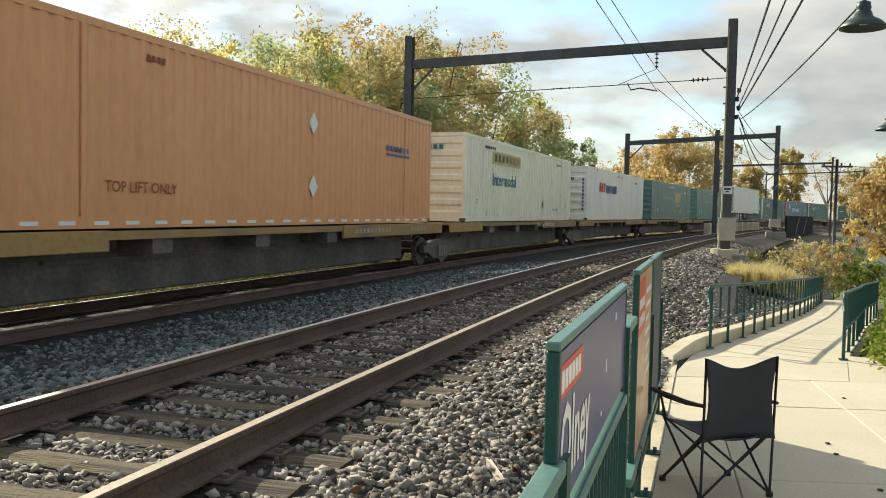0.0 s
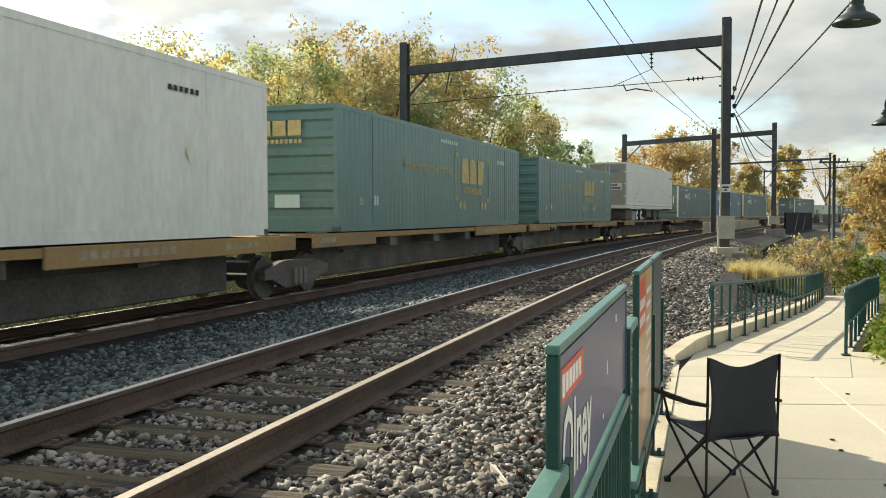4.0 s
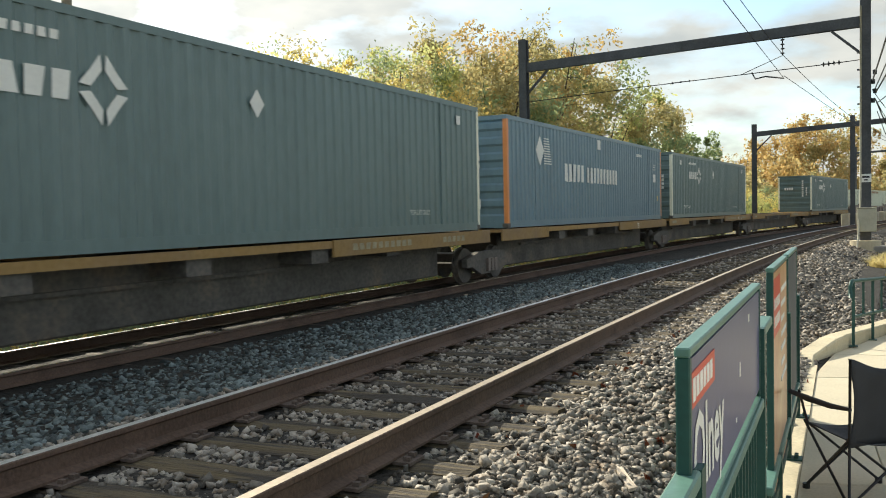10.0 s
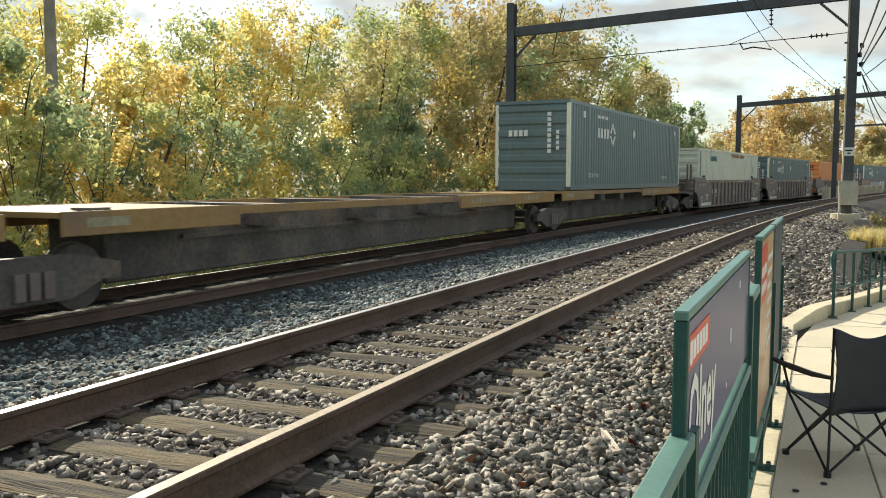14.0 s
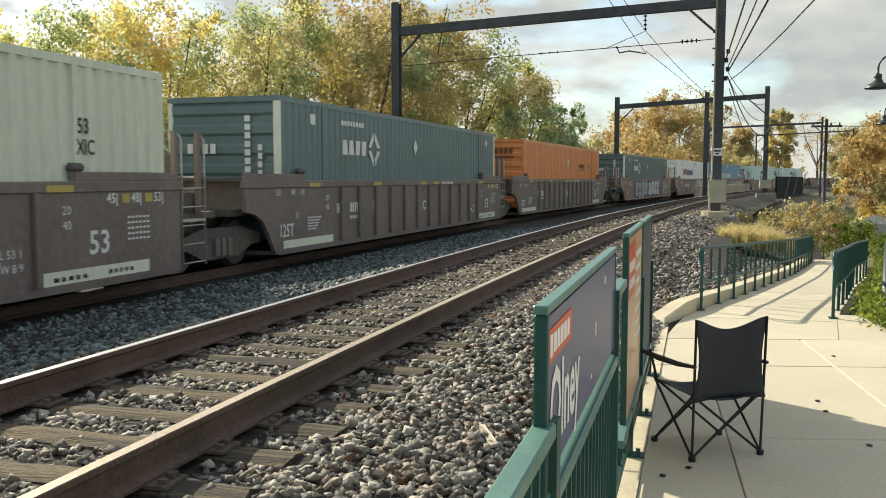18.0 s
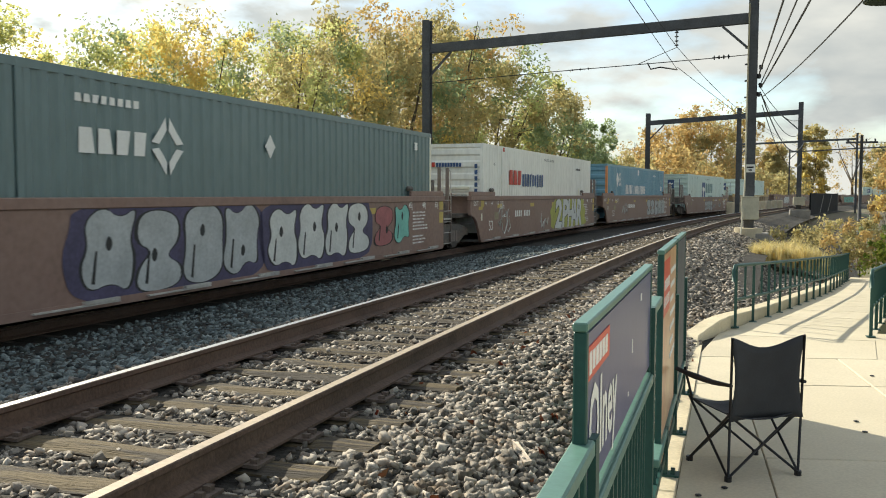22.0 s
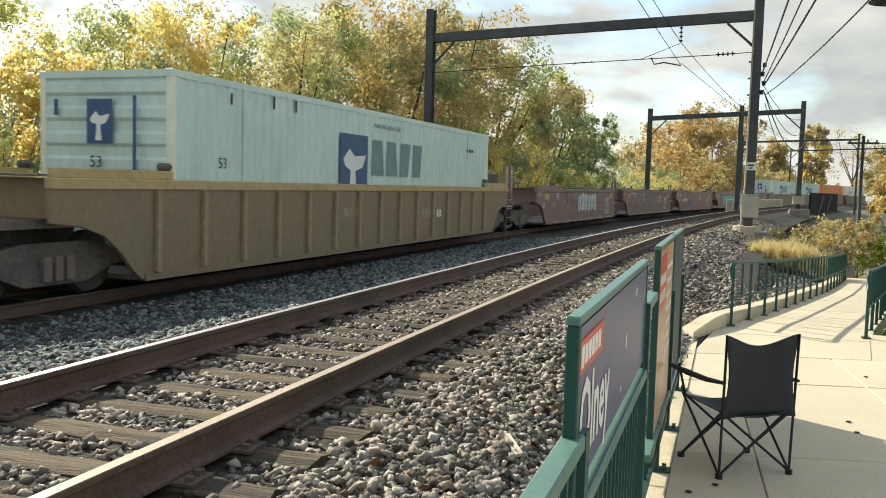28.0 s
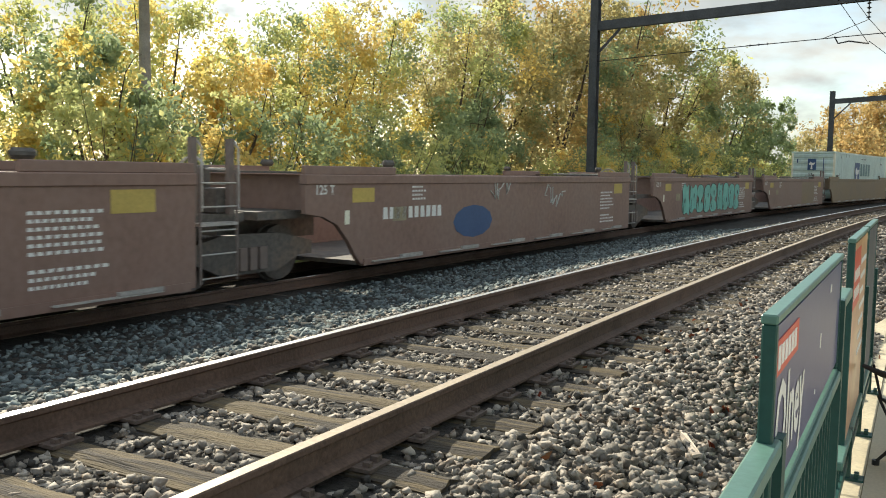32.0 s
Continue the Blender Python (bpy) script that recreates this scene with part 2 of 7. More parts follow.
L_ORANGE = leaf_mat("orange_leaves", [(0.58, 0.4, 0.17), (0.64, 0.47, 0.2), (0.48, 0.4, 0.19), (0.54, 0.37, 0.17)], 0.5)
L_GOLD = leaf_mat("golden_leaves", [(0.8, 0.61, 0.21), (0.82, 0.66, 0.26), (0.74, 0.55, 0.19), (0.68, 0.59, 0.25)], 0.6)
L_DRY = leaf_mat("dry_grass_blades", [(0.78, 0.66, 0.3), (0.68, 0.57, 0.25), (0.84, 0.75, 0.45), (0.6, 0.48, 0.2)], 0.4)
L_BUSH = leaf_mat("bright_bush_leaves", [(0.1, 0.16, 0.03), (0.2, 0.27, 0.05), (0.34, 0.36, 0.08), (0.13, 0.18, 0.04)], 0.4)
L_FALLEN = leaf_mat("fallen_leaves", [(0.2, 0.045, 0.03), (0.18, 0.07, 0.035), (0.14, 0.08, 0.045)], 0.1)

# ---- mesh helpers ----
def mesh_of(bm, material, smooth=False):
    me = bpy.data.meshes.new("mesh")
    bm.to_mesh(me)
    bm.free()
    me.materials.append(material)
    if smooth:
        me.shade_smooth()
    return me


def raw_mesh(verts, faces, material, smooth=False):
    me = bpy.data.meshes.new("mesh")
    me.from_pydata([tuple(v) for v in verts], [], faces)
    me.update()
    me.materials.append(material)
    if smooth:
        me.shade_smooth()
    return me


def put(name, me, parent=None, m=None, label=""):
    ob = new(name, me)
    ob.parent = parent
    if m is not None:
        ob.matrix_basis = m
    if label:
        ob["label"] = label
    return ob


def part(name, bm, material, parent, label="", m=None, smooth=False):
    return put(name, mesh_of(bm, material, smooth), parent, m, label)


def thing(name, m, label, category, group="", kind=""):
    ob = new(name)
    ob.empty_display_size = 0.2
    ob.matrix_basis = m
    return tagged(ob, label, category, group, kind)


def box(bm, x0, x1, y0, y1, z0, z1, bevel=0.0):
    r = bmesh.ops.create_cube(bm, size=1)
    vs = r["verts"]
    bmesh.ops.scale(bm, vec=(x1 - x0, y1 - y0, z1 - z0), verts=vs)
    bmesh.ops.translate(bm, vec=((x0 + x1) / 2, (y0 + y1) / 2, (z0 + z1) / 2), verts=vs)
    if bevel:
        es = list({e for v in vs for e in v.link_edges})
        bmesh.ops.bevel(bm, geom=es, offset=bevel, segments=1, affect="EDGES")
    return bm


def boxes(*args, bevel=0.0):
    bm = bmesh.new()
    for a in args:
        box(bm, *a, bevel=bevel)
    return bm


def tube_data(points, radius, sides=6, cap=True):
    """Verts and faces of a tube along points; radius: a number or one for each point."""
    pts = [Vector(p) for p in points]
    rs = radius if isinstance(radius, (list, tuple)) else [radius] * len(pts)
    verts, faces = [], []
    ref = Vector((0.31, 0.17, 0.93)).normalized()
    for k, p in enumerate(pts):
        d = (pts[min(k + 1, len(pts) - 1)] - pts[max(k - 1, 0)]).normalized()
        a = d.cross(ref)
        if a.length < 0.05:
            a = d.cross(Vector((1, 0, 0)))
        a.normalize()
        b = d.cross(a)
        for j in range(sides):
            t = 2 * math.pi * j / sides
            verts.append(p + rs[k] * (math.cos(t) * a + math.sin(t) * b))
    for k in range(len(pts) - 1):
        for j in range(sides):
            q = (j + 1) % sides
            faces.append((k * sides + j, k * sides + q, (k + 1) * sides + q, (k + 1) * sides + j))
    if cap:
        faces.append(tuple(range(sides)))
        faces.append(tuple(range((len(pts) - 1) * sides, len(pts) * sides))[::-1])
    return verts, faces


def join_data(items):
    verts, faces = [], []
    for v, f in items:
        o = len(verts)
        verts += list(v)
        faces += [tuple(i + o for i in q) for q in f]
    return verts, faces


def tube(name, points, radius, material, parent=None, sides=8, label="", smooth=True):
    v, f = tube_data(points, radius, sides)
    return put(name, raw_mesh(v, f, material, smooth), parent, None, label)


def disc(bm, r, h, n=20, m=Matrix()):
    bmesh.ops.create_cone(bm, cap_ends=True, segments=n, radius1=r, radius2=r, depth=h, matrix=m)
    return bm


ROT_Y90 = Matrix.Rotation(math.pi / 2, 4, "Y")
_letters = {}


def letters(text, size, material, bold=0.0):
    """Mesh of a line of writing, left-bottom at the origin, in the plane of x and y."""
    key = (text, size, material.name, bold)
    if key not in _letters:
        cu = bpy.data.curves.new("writing", "FONT")
        cu.body, cu.size, cu.offset, cu.resolution_u = text, size, bold, 2
        ob = bpy.data.objects.new("writing", cu)
        scene.collection.objects.link(ob)
        me = bpy.data.meshes.new_from_object(ob.evaluated_get(bpy.context.evaluated_depsgraph_get()))
        bpy.data.objects.remove(ob)
        me.materials.clear()
        me.materials.append(material)
        _letters[key] = me
    return _letters[key]


# ---- the line of the tracks ----
CURVE_A, CURVE_B, NEAR_X, APART, FREIGHT_Z = 0.002524, 0.001631, -3.143, 6.363, -0.5
PATH_S = np.arange(-460, 521, 0.5)
_k = np.interp(PATH_S, [-61, -60, 15, 60, 165, 200], [0, CURVE_A, CURVE_A, CURVE_B, CURVE_B, 0])
_th = np.cumsum(_k) * 0.5
_zero = int(np.argmin(abs(PATH_S)))
PATH_TH = _th - _th[_zero]
_x, _y = np.cumsum(np.sin(PATH_TH)) * 0.5, np.cumsum(np.cos(PATH_TH)) * 0.5
PATH_X, PATH_Y = _x - _x[_zero] + NEAR_X, _y - _y[_zero]


def on_path(s, off=0.0, z=0.0):
    th = np.interp(s, PATH_S, PATH_TH)
    return Vector((np.interp(s, PATH_S, PATH_X) + off * math.cos(th), np.interp(s, PATH_S, PATH_Y) - off * math.sin(th), z))


def heading(s):
    return math.degrees(np.interp(s, PATH_S, PATH_TH))


def pose_on(s, off=0.0, z=0.0):
    p = on_path(s, off, z)
    return pose(p.x, p.y, p.z, 0, 0, -heading(s))


def freight_off(s):
    """Offset of the freight track's centre line, which draws slowly away from the near track."""
    a, e = min(max(s, 0.0), 35.0), min(max(s - 35.0, 0.0), 30.0)
    return -APART - 0.0003 * a * a - 0.021 * (e - e * e / 60)


def pose_freight(s, z=0.0):
    turn = math.degrees(math.atan((freight_off(s - 0.5) - freight_off(s + 0.5))))
    return pose_on(s, freight_off(s), z) @ pose(0, 0, 0, 0, 0, turn)


def sweep(profile, s_values, closed=True, shift=None):
    """Verts and faces of a profile of (offset, height) carried along the line; shift: a further offset at each place."""
    n, verts, faces = len(profile), [], []
    for s in s_values:
        for off, z in profile:
            verts.append(on_path(s, off + (shift(s) if shift else 0.0), z))
    for k in range(len(s_values) - 1):
        for j in range(n if closed else n - 1):
            q = (j + 1) % n
            faces.append((k * n + j, (k + 1) * n + j, (k + 1) * n + q, k * n + q))
    if closed:
        faces.append(tuple(range(n)))
        faces.append(tuple(range((len(s_values) - 1) * n, len(s_values) * n))[::-1])
    return verts, faces


# ---- ground ----
GROUND = [(-900, -2.0), (-60, -1.4), (-14, -1.05), (-9.2, -0.95), (-8.1, -0.71), (-4.7, -0.70), (-3.5, -0.60), (-2.3, -0.42),
          (-1.5, -0.225), (1.45, -0.225), (2.0, -0.30), (2.72, -0.53), (3.3, -0.60), (5.0, -0.72), (7.0, -1.2), (9.5, -1.9), (12, -2.2), (60, -2.4), (900, -4.0)]


def ground_z(off):
    return float(np.interp(off, [a for a, _ in GROUND], [b for _, b in GROUND]))


KERB_Y = [9.4, 10.4, 11.0, 11.67, 13.48, 16.3, 20.8, 24.3, 28.3, 34]
KERB_X = [-0.3, -0.3, -0.12, 0.06, 0.52, 1.14, 2.1, 2.73, 3.4, 4.3]


def verge_fall(s, off):
    """How far the ground beside the ramp has sunk below the level of the station."""
    fall = np.interp(s, [9.5, 11.6, 15.6, 28, 66, 84], [0, -0.13, 0, 0.6, 0.6, 0]) * np.interp(off, [2.7, 3.6, 4.4, 5.2, 6.4, 9.0], [0, 0.9, 1, 1.4, 1.4, 0])
    edge = np.interp(s, KERB_Y, KERB_X) - np.interp(s, PATH_S, PATH_X)
    base = np.interp(off, [a for a, _ in GROUND], [b for _, b in GROUND])
    under = base + 0.78 + 0.05 * np.maximum(0, s - 11.6)
    beside = (s > 10.5) & (s < 34) & (off > edge - 0.12) & (off < edge + 2.2)
    return np.where(beside, np.maximum(fall, under), fall)


def ramp_dz(y):
    return -0.05 * max(0.0, y - 11.6)


S_GROUND = [-460, -200, -80] + list(range(-40, 10, 2)) + list(range(10, 36)) + list(range(36, 60, 2)) + list(range(60, 200, 10)) + [260, 360, 520]
G_OFF = [-900, -60, -30, -20, -14, -11, -9.2, -8.6, -8.1, -4.7, -4.1, -3.5, -2.9, -2.3, -1.5, 1.45, 2.0, 2.4, 2.72] + [3.0 + 0.2 * k for k in range(20)] + [7.0, 9.5, 12, 20, 60, 900]
gv, gf = sweep([(o, ground_z(o)) for o in G_OFF], S_GROUND, closed=False)
for k, p in enumerate(gv):
    p.z -= float(verge_fall(S_GROUND[k // len(G_OFF)], G_OFF[k % len(G_OFF)]))
ground = tagged(put("ground", raw_mesh(gv, [f[::-1] for f in gf], M_EARTH)), "brown earth falling away on both sides of the railway", "ground", kind="structure")
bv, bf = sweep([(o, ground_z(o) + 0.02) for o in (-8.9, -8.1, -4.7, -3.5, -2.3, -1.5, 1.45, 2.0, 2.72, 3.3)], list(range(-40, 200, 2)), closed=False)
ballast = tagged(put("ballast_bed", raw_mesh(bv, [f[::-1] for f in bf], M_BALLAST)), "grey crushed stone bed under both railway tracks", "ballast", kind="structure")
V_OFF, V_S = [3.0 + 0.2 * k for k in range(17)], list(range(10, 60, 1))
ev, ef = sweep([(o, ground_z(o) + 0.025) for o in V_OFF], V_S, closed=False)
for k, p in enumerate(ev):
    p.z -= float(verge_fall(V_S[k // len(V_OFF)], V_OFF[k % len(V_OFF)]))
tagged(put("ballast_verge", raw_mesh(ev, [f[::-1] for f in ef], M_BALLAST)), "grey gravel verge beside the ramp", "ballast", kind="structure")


def stones(name, n, s_range, off_range, size, material, seed, label, keep, lift=0.0):
    """Loose broken stones as one mesh: each a jittered lump of its own."""
    rng = np.random.default_rng(seed)
    base = np.array([(x, y, z) for x in (-1, 1) for y in (-1, 1) for z in (-1, 1)]) * 0.72
    tri = np.array([(0, 1, 3), (0, 3, 2), (4, 6, 7), (4, 7, 5), (0, 4, 5), (0, 5, 1), (2, 3, 7), (2, 7, 6), (0, 2, 6), (0, 6, 4), (1, 5, 7), (1, 7, 3)])
    s = rng.uniform(*s_range, n * 2)
    o = rng.uniform(*off_range, n * 2)
    ok = keep(s, o)
    s, o = s[ok][:n], o[ok][:n]
    n = len(s)
    th = np.interp(s, PATH_S, PATH_TH)
    cx, cy = np.interp(s, PATH_S, PATH_X) + o * np.cos(th), np.interp(s, PATH_S, PATH_Y) - o * np.sin(th)
    cz = np.interp(o, [a for a, _ in GROUND], [b for _, b in GROUND]) + lift - verge_fall(s, o)
    r = size * rng.uniform(0.55, 1.25, n)
    q = rng.normal(size=(n, 4))
    q /= np.linalg.norm(q, axis=1)[:, None]
    w, x, y, z = q.T
    rot = np.stack([1 - 2 * (y * y + z * z), 2 * (x * y - z * w), 2 * (x * z + y * w), 2 * (x * y + z * w), 1 - 2 * (x * x + z * z), 2 * (y * z - x * w),
                    2 * (x * z - y * w), 2 * (y * z + x * w), 1 - 2 * (x * x + y * y)], axis=1).reshape(n, 3, 3)
    v = base[None] * rng.uniform(0.45, 1.3, (n, 8, 3)) * rng.uniform(0.5, 1.4, (n, 1, 3))
    v = np.einsum("nij,nkj->nki", rot, v) * r[:, None, None]
    v[:, :, 2] *= 0.8
    v += np.stack([cx, cy, cz + r * rng.uniform(-0.7, 1.0, n)], axis=1)[:, None]
    faces = (tri[None] + 8 * np.arange(n)[:, None, None]).reshape(-1, 3)
    me = bpy.data.meshes.new("mesh")
    me.vertices.add(n * 8)
    me.vertices.foreach_set("co", v.reshape(-1).astype(np.float32))
    me.loops.add(len(faces) * 3)
    me.loops.foreach_set("vertex_index", faces.reshape(-1).astype(np.int32))
    me.polygons.add(len(faces))
    me.polygons.foreach_set("loop_start", np.arange(0, len(faces) * 3, 3, dtype=np.int32))
    me.update(calc_edges=True)
    me.validate()
    me.materials.append(material)
    return tagged(put(name, me), label, "gravel", kind="stuff")


def clear_of_rails(s, o):
    a = abs(o)
    tie = (abs((s / 0.511) % 1 - 0.5) < 0.23) & (a < 1.35)
    rng = np.random.default_rng(5)
    return (abs(a - 0.7525) > 0.12) & (abs(abs(o + APART) - 0.7525) > 0.1) & (~tie | (rng.random(len(s)) < 0.04)) & ~((o > 2.66) & (s < 10.2))


stones("ballast_stones", 22000, (0.5, 13), (-1.55, 2.75), 0.028, M_STONE, 1, "loose grey and brown crushed stones between the ties and on the shoulder", clear_of_rails)
stones("shoulder_stones", 20000, (1.5, 12), (1.25, 2.72), 0.03, M_STONE, 2, "heaped grey crushed stones on the sloping shoulder", clear_of_rails, 0.01)
stones("crib_stones", 12000, (0.5, 15), (-1.5, 1.5), 0.026, M_STONE, 7, "crushed stones filling the gaps between the ties", clear_of_rails, 0.012)
stones("far_ballast_stones", 15000, (12, 48), (-1.7, 3.3), 0.042, M_STONE, 3, "grey crushed stones along the receding track", clear_of_rails)
stones("middle_stones", 34000, (1, 30), (-5.2, -1.4), 0.034, M_STONE_SHADE, 4, "bluish grey crushed stones between the two tracks", clear_of_rails)
stones("verge_stones", 12000, (10.5, 45), (2.6, 5.4), 0.036, M_STONE, 6, "grey stones on the verge beside the ramp", lambda s, o: o < np.interp(s, KERB_Y, KERB_X) - np.interp(s, PATH_S, PATH_X) - 0.22)


# ---- tracks ----
def rail_profile(c, top, side=1):
    return [(c - 0.07, top - 0.165), (c - 0.07, top - 0.15), (c - 0.012, top - 0.125), (c - 0.012, top - 0.045), (c - 0.036, top - 0.03), (c - 0.036, top - 0.006),
            (c - 0.03, top), (c + 0.03, top), (c + 0.036, top - 0.006), (c + 0.036, top - 0.03), (c + 0.012, top - 0.045), (c + 0.012, top - 0.125), (c + 0.07, top - 0.15), (c + 0.07, top - 0.165)]


S_RAIL = list(np.arange(-30, 60, 1.5)) + list(range(60, 200, 4))


def rail(parent, c, top, head, label, shift=None):
    v, f = sweep(rail_profile(c, top), S_RAIL, shift=shift)
    me = raw_mesh(v, [q[::-1] for q in f], M_RUST_RAIL)
    me.materials.append(head)
    for p in me.polygons:
        if p.normal.z > 0.85 and p.center.z > top - 0.01:
            p.material_index = 1
    ob = put("rail", me, parent, None, label)
    return ob


near_track = thing("railway_track", Matrix(), "near railway track with worn wooden ties and rusty rails", "railway track", kind="structure")
rail(near_track, -0.7525, 0, M_RAIL_TOP, "brown rail with a shining head")
rail(near_track, 0.7525, 0, M_RAIL_DULL, "brown rail with a dull tan head")
far_track = thing("freight_track", Matrix(), "dark oily railway track under the freight train", "railway track", kind="structure")
rail(far_track, -0.7525, FREIGHT_Z, M_RAIL_TOP, "dark rail with a shining head", freight_off)
rail(far_track, 0.7525, FREIGHT_Z, M_RAIL_TOP, "dark rail with a shining head", freight_off)


def tie_mesh(seed, material):
    rnd = random.Random(seed)
    bm = bmesh.new()
    r = bmesh.ops.create_grid(bm, x_segments=12, y_segments=3, size=0.5)
    bmesh.ops.scale(bm, vec=(2.6, 0.23, 1), verts=bm.verts)
    for v in bm.verts:
        v.co.z = rnd.uniform(-0.008, 0.004) - (0.014 if abs(v.co.y) > 0.1 else 0)
        v.co.y += rnd.uniform(-0.008, 0.008)
        if abs(v.co.x) > 1.29:
            v.co.x += rnd.uniform(-0.03, 0.01)
    ex = bmesh.ops.extrude_edge_only(bm, edges=[e for e in bm.edges if e.is_boundary])
    for v in [g for g in ex["geom"] if isinstance(g, bmesh.types.BMVert)]:
        v.co.z = -0.16
    return mesh_of(bm, material)


TIES = [tie_mesh(k, M_TIE) for k in range(6)]
DARK_TIES = [tie_mesh(k + 20, M_TIE_DARK) for k in range(3)]
bm = boxes((-0.19, 0.19, -0.09, 0.09, 0, 0.018), (-0.17, -0.13, -0.06, -0.02, 0.018, 0.045), (0.12, 0.16, 0.02, 0.06, 0.018, 0.045), (-0.16, -0.12, 0.03, 0.06, 0.018, 0.04), (0.13, 0.17, -0.06, -0.03, 0.018, 0.04))
TIE_PLATE = mesh_of(bm, M_PLATE)
rnd = random.Random(3)
for k in range(-40, 118):
    s = (k + 0.5) * 0.511 - 0.511 * 0.5 + 0.2555
    m = pose_on(s, rnd.uniform(-0.04, 0.04), -0.178 + rnd.uniform(-0.008, 0.006)) @ pose(0, 0, 0, 0, 0, rnd.uniform(-1.2, 1.2))
    t = put("tie", TIES[k % 6], near_track, m)
    if -2 < k < 60:
        put("tie_plate", TIE_PLATE, t, pose(-0.7525, 0, 0.0))
        put("tie_plate", TIE_PLATE, t, pose(0.7525, 0, 0.0))
for k in range(0, 80):
    put("tie", DARK_TIES[k % 3], far_track, pose_freight(k * 0.53, FREIGHT_Z - 0.178 + rnd.uniform(-0.01, 0.005)))

# ---- platform and ramp ----
PZ = -0.5
platform = thing("platform", Matrix(), "pale sunlit concrete platform made of large slabs", "platform", kind="structure")


def slab(parent, corners, z0, z1, material, gap=0.006, name="slab", label=""):
    """A flat slab over four corners, with narrow joints and a worn edge."""
    c = [Vector((x, y, 0)) for x, y in corners]
    mid = sum(c, Vector()) / len(c)
    inner = [p + (mid - p).normalized() * gap * 1.4 for p in c]
    top = [p + (mid - p).normalized() * 0.012 for p in inner]
    n = len(c)
    v = [(p.x, p.y, z0) for p in inner] + [(p.x, p.y, z1 - 0.008) for p in inner] + [(p.x, p.y, z1) for p in top]
    f = [tuple(range(2 * n, 3 * n))]
    for k in range(n):
        q = (k + 1) % n
        f += [(k, q, n + q, n + k), (n + k, n + q, 2 * n + q, 2 * n + k)]
    return put(name, raw_mesh(v, f, material), parent, None, label)


def long_line(k, y):
    return (-0.262, 0.22 - 0.05 * (y - 6.33), 1.07 - 0.113 * (y - 9.92), 3.3, 6.5)[k]


def cross(y0, k):
    y = y0
    for _ in range(4):
        y = y0 + 0.24 * (long_line(k, y) + 0.32)
    return (long_line(k, y), y)


lines = [-8.0, -5.2, -2.4, 0.4, 3.1, 5.75, 8.05, 9.42]
for a, b in zip(lines, lines[1:]):
    for k in range(4):
        slab(platform, [cross(a, k), cross(a, k + 1), cross(b, k + 1), cross(b, k)], PZ - 0.14, PZ, M_CONCRETE)
for a, b in ((-8, -4), (-4, -1), (-1, 2), (2, 5), (5, 8), (8, 10.1)):
    slab(platform, [(-0.5, a), (-0.262, a), (-0.262, b), (-0.5, b)], PZ - 0.3, PZ + 0.012, M_KERB, 0.003, "edge_kerb")


def kerb_x(y):
    return float(np.interp(y, KERB_Y, KERB_X))


def right_x(y):
    return float(np.interp(y, [9.5, 11.4, 14.2, 17.2, 20.8, 24.3, 28.3, 34], [1.5, 1.7, 2.28, 2.85, 3.68, 4.28, 4.95, 5.9]))


ys = [9.42, 11.0] + [12.4 + 1.4 * k for k in range(14)]
for a, b in zip(ys, ys[1:]):
    la = 9.42 + 0.24 * (kerb_x(a) + 0.32) if a == 9.42 else a
    ra = 9.42 + 0.24 * (right_x(a) + 0.32) if a == 9.42 else a + 0.1
    ob = slab(platform, [(kerb_x(a), la), (right_x(a), ra), (right_x(b), b + 0.1), (kerb_x(b), b)], PZ - 0.3, PZ, M_CONCRETE)
    for v in ob.data.vertices:
        v.co.z += ramp_dz(v.co.y)
slab(platform, [(1.45, 9.8), (6.5, 11.0), (6.5, 11.5), (1.68, 11.75)], PZ - 0.2, PZ - 0.006, M_CONCRETE)

kerb = thing("ramp_kerb", Matrix(), "low tan concrete kerb curving along the ramp", "kerb", kind="structure")
ky = [9.95, 10.4, 10.8, 11.2, 11.6] + [12.4 + 1.2 * k for k in range(14)]
for a, b in zip(ky, ky[1:]):
    top_a, top_b = (min(PZ + 0.15, PZ + 0.02 + (y - 9.95) * 0.11) for y in (a, b))
    v = []
    for y, top in ((a, top_a), (b - 0.006, top_b)):
        x, dz = kerb_x(y), ramp_dz(y)
        v += [(x - 0.2, y, PZ - 0.35 + dz), (x - 0.2, y, top + dz), (x - 0.015, y, top + dz), (x, y, top - 0.02 + dz), (x, y, PZ - 0.1 + dz)]
    f = [(0, 1, 6, 5), (1, 2, 7, 6), (2, 3, 8, 7), (3, 4, 9, 8), (4, 3, 2, 1, 0), (5, 6, 7, 8, 9)]
    put("kerb_stone", raw_mesh(v, f, M_KERB), kerb)

# ---- green fence along the platform edge ----
FX = -0.36
fence = thing("platform_fence", pose(FX, 0, PZ), "dark green metal picket fence along the platform edge", "fence")
PICKET = mesh_of(boxes((-0.009, 0.009, -0.009, 0.009, 0, 1)), M_GREEN)
POST = mesh_of(boxes((-0.032, 0.032, -0.032, 0.032, 0, 1)), M_GREEN)
FOOT = mesh_of(boxes((-0.06, 0.1, -0.05, 0.05, 0.012, 0.024), (0.05, 0.075, -0.03, -0.01, 0.024, 0.05), (0.05, 0.075, 0.01, 0.03, 0.024, 0.05)), M_GREEN)


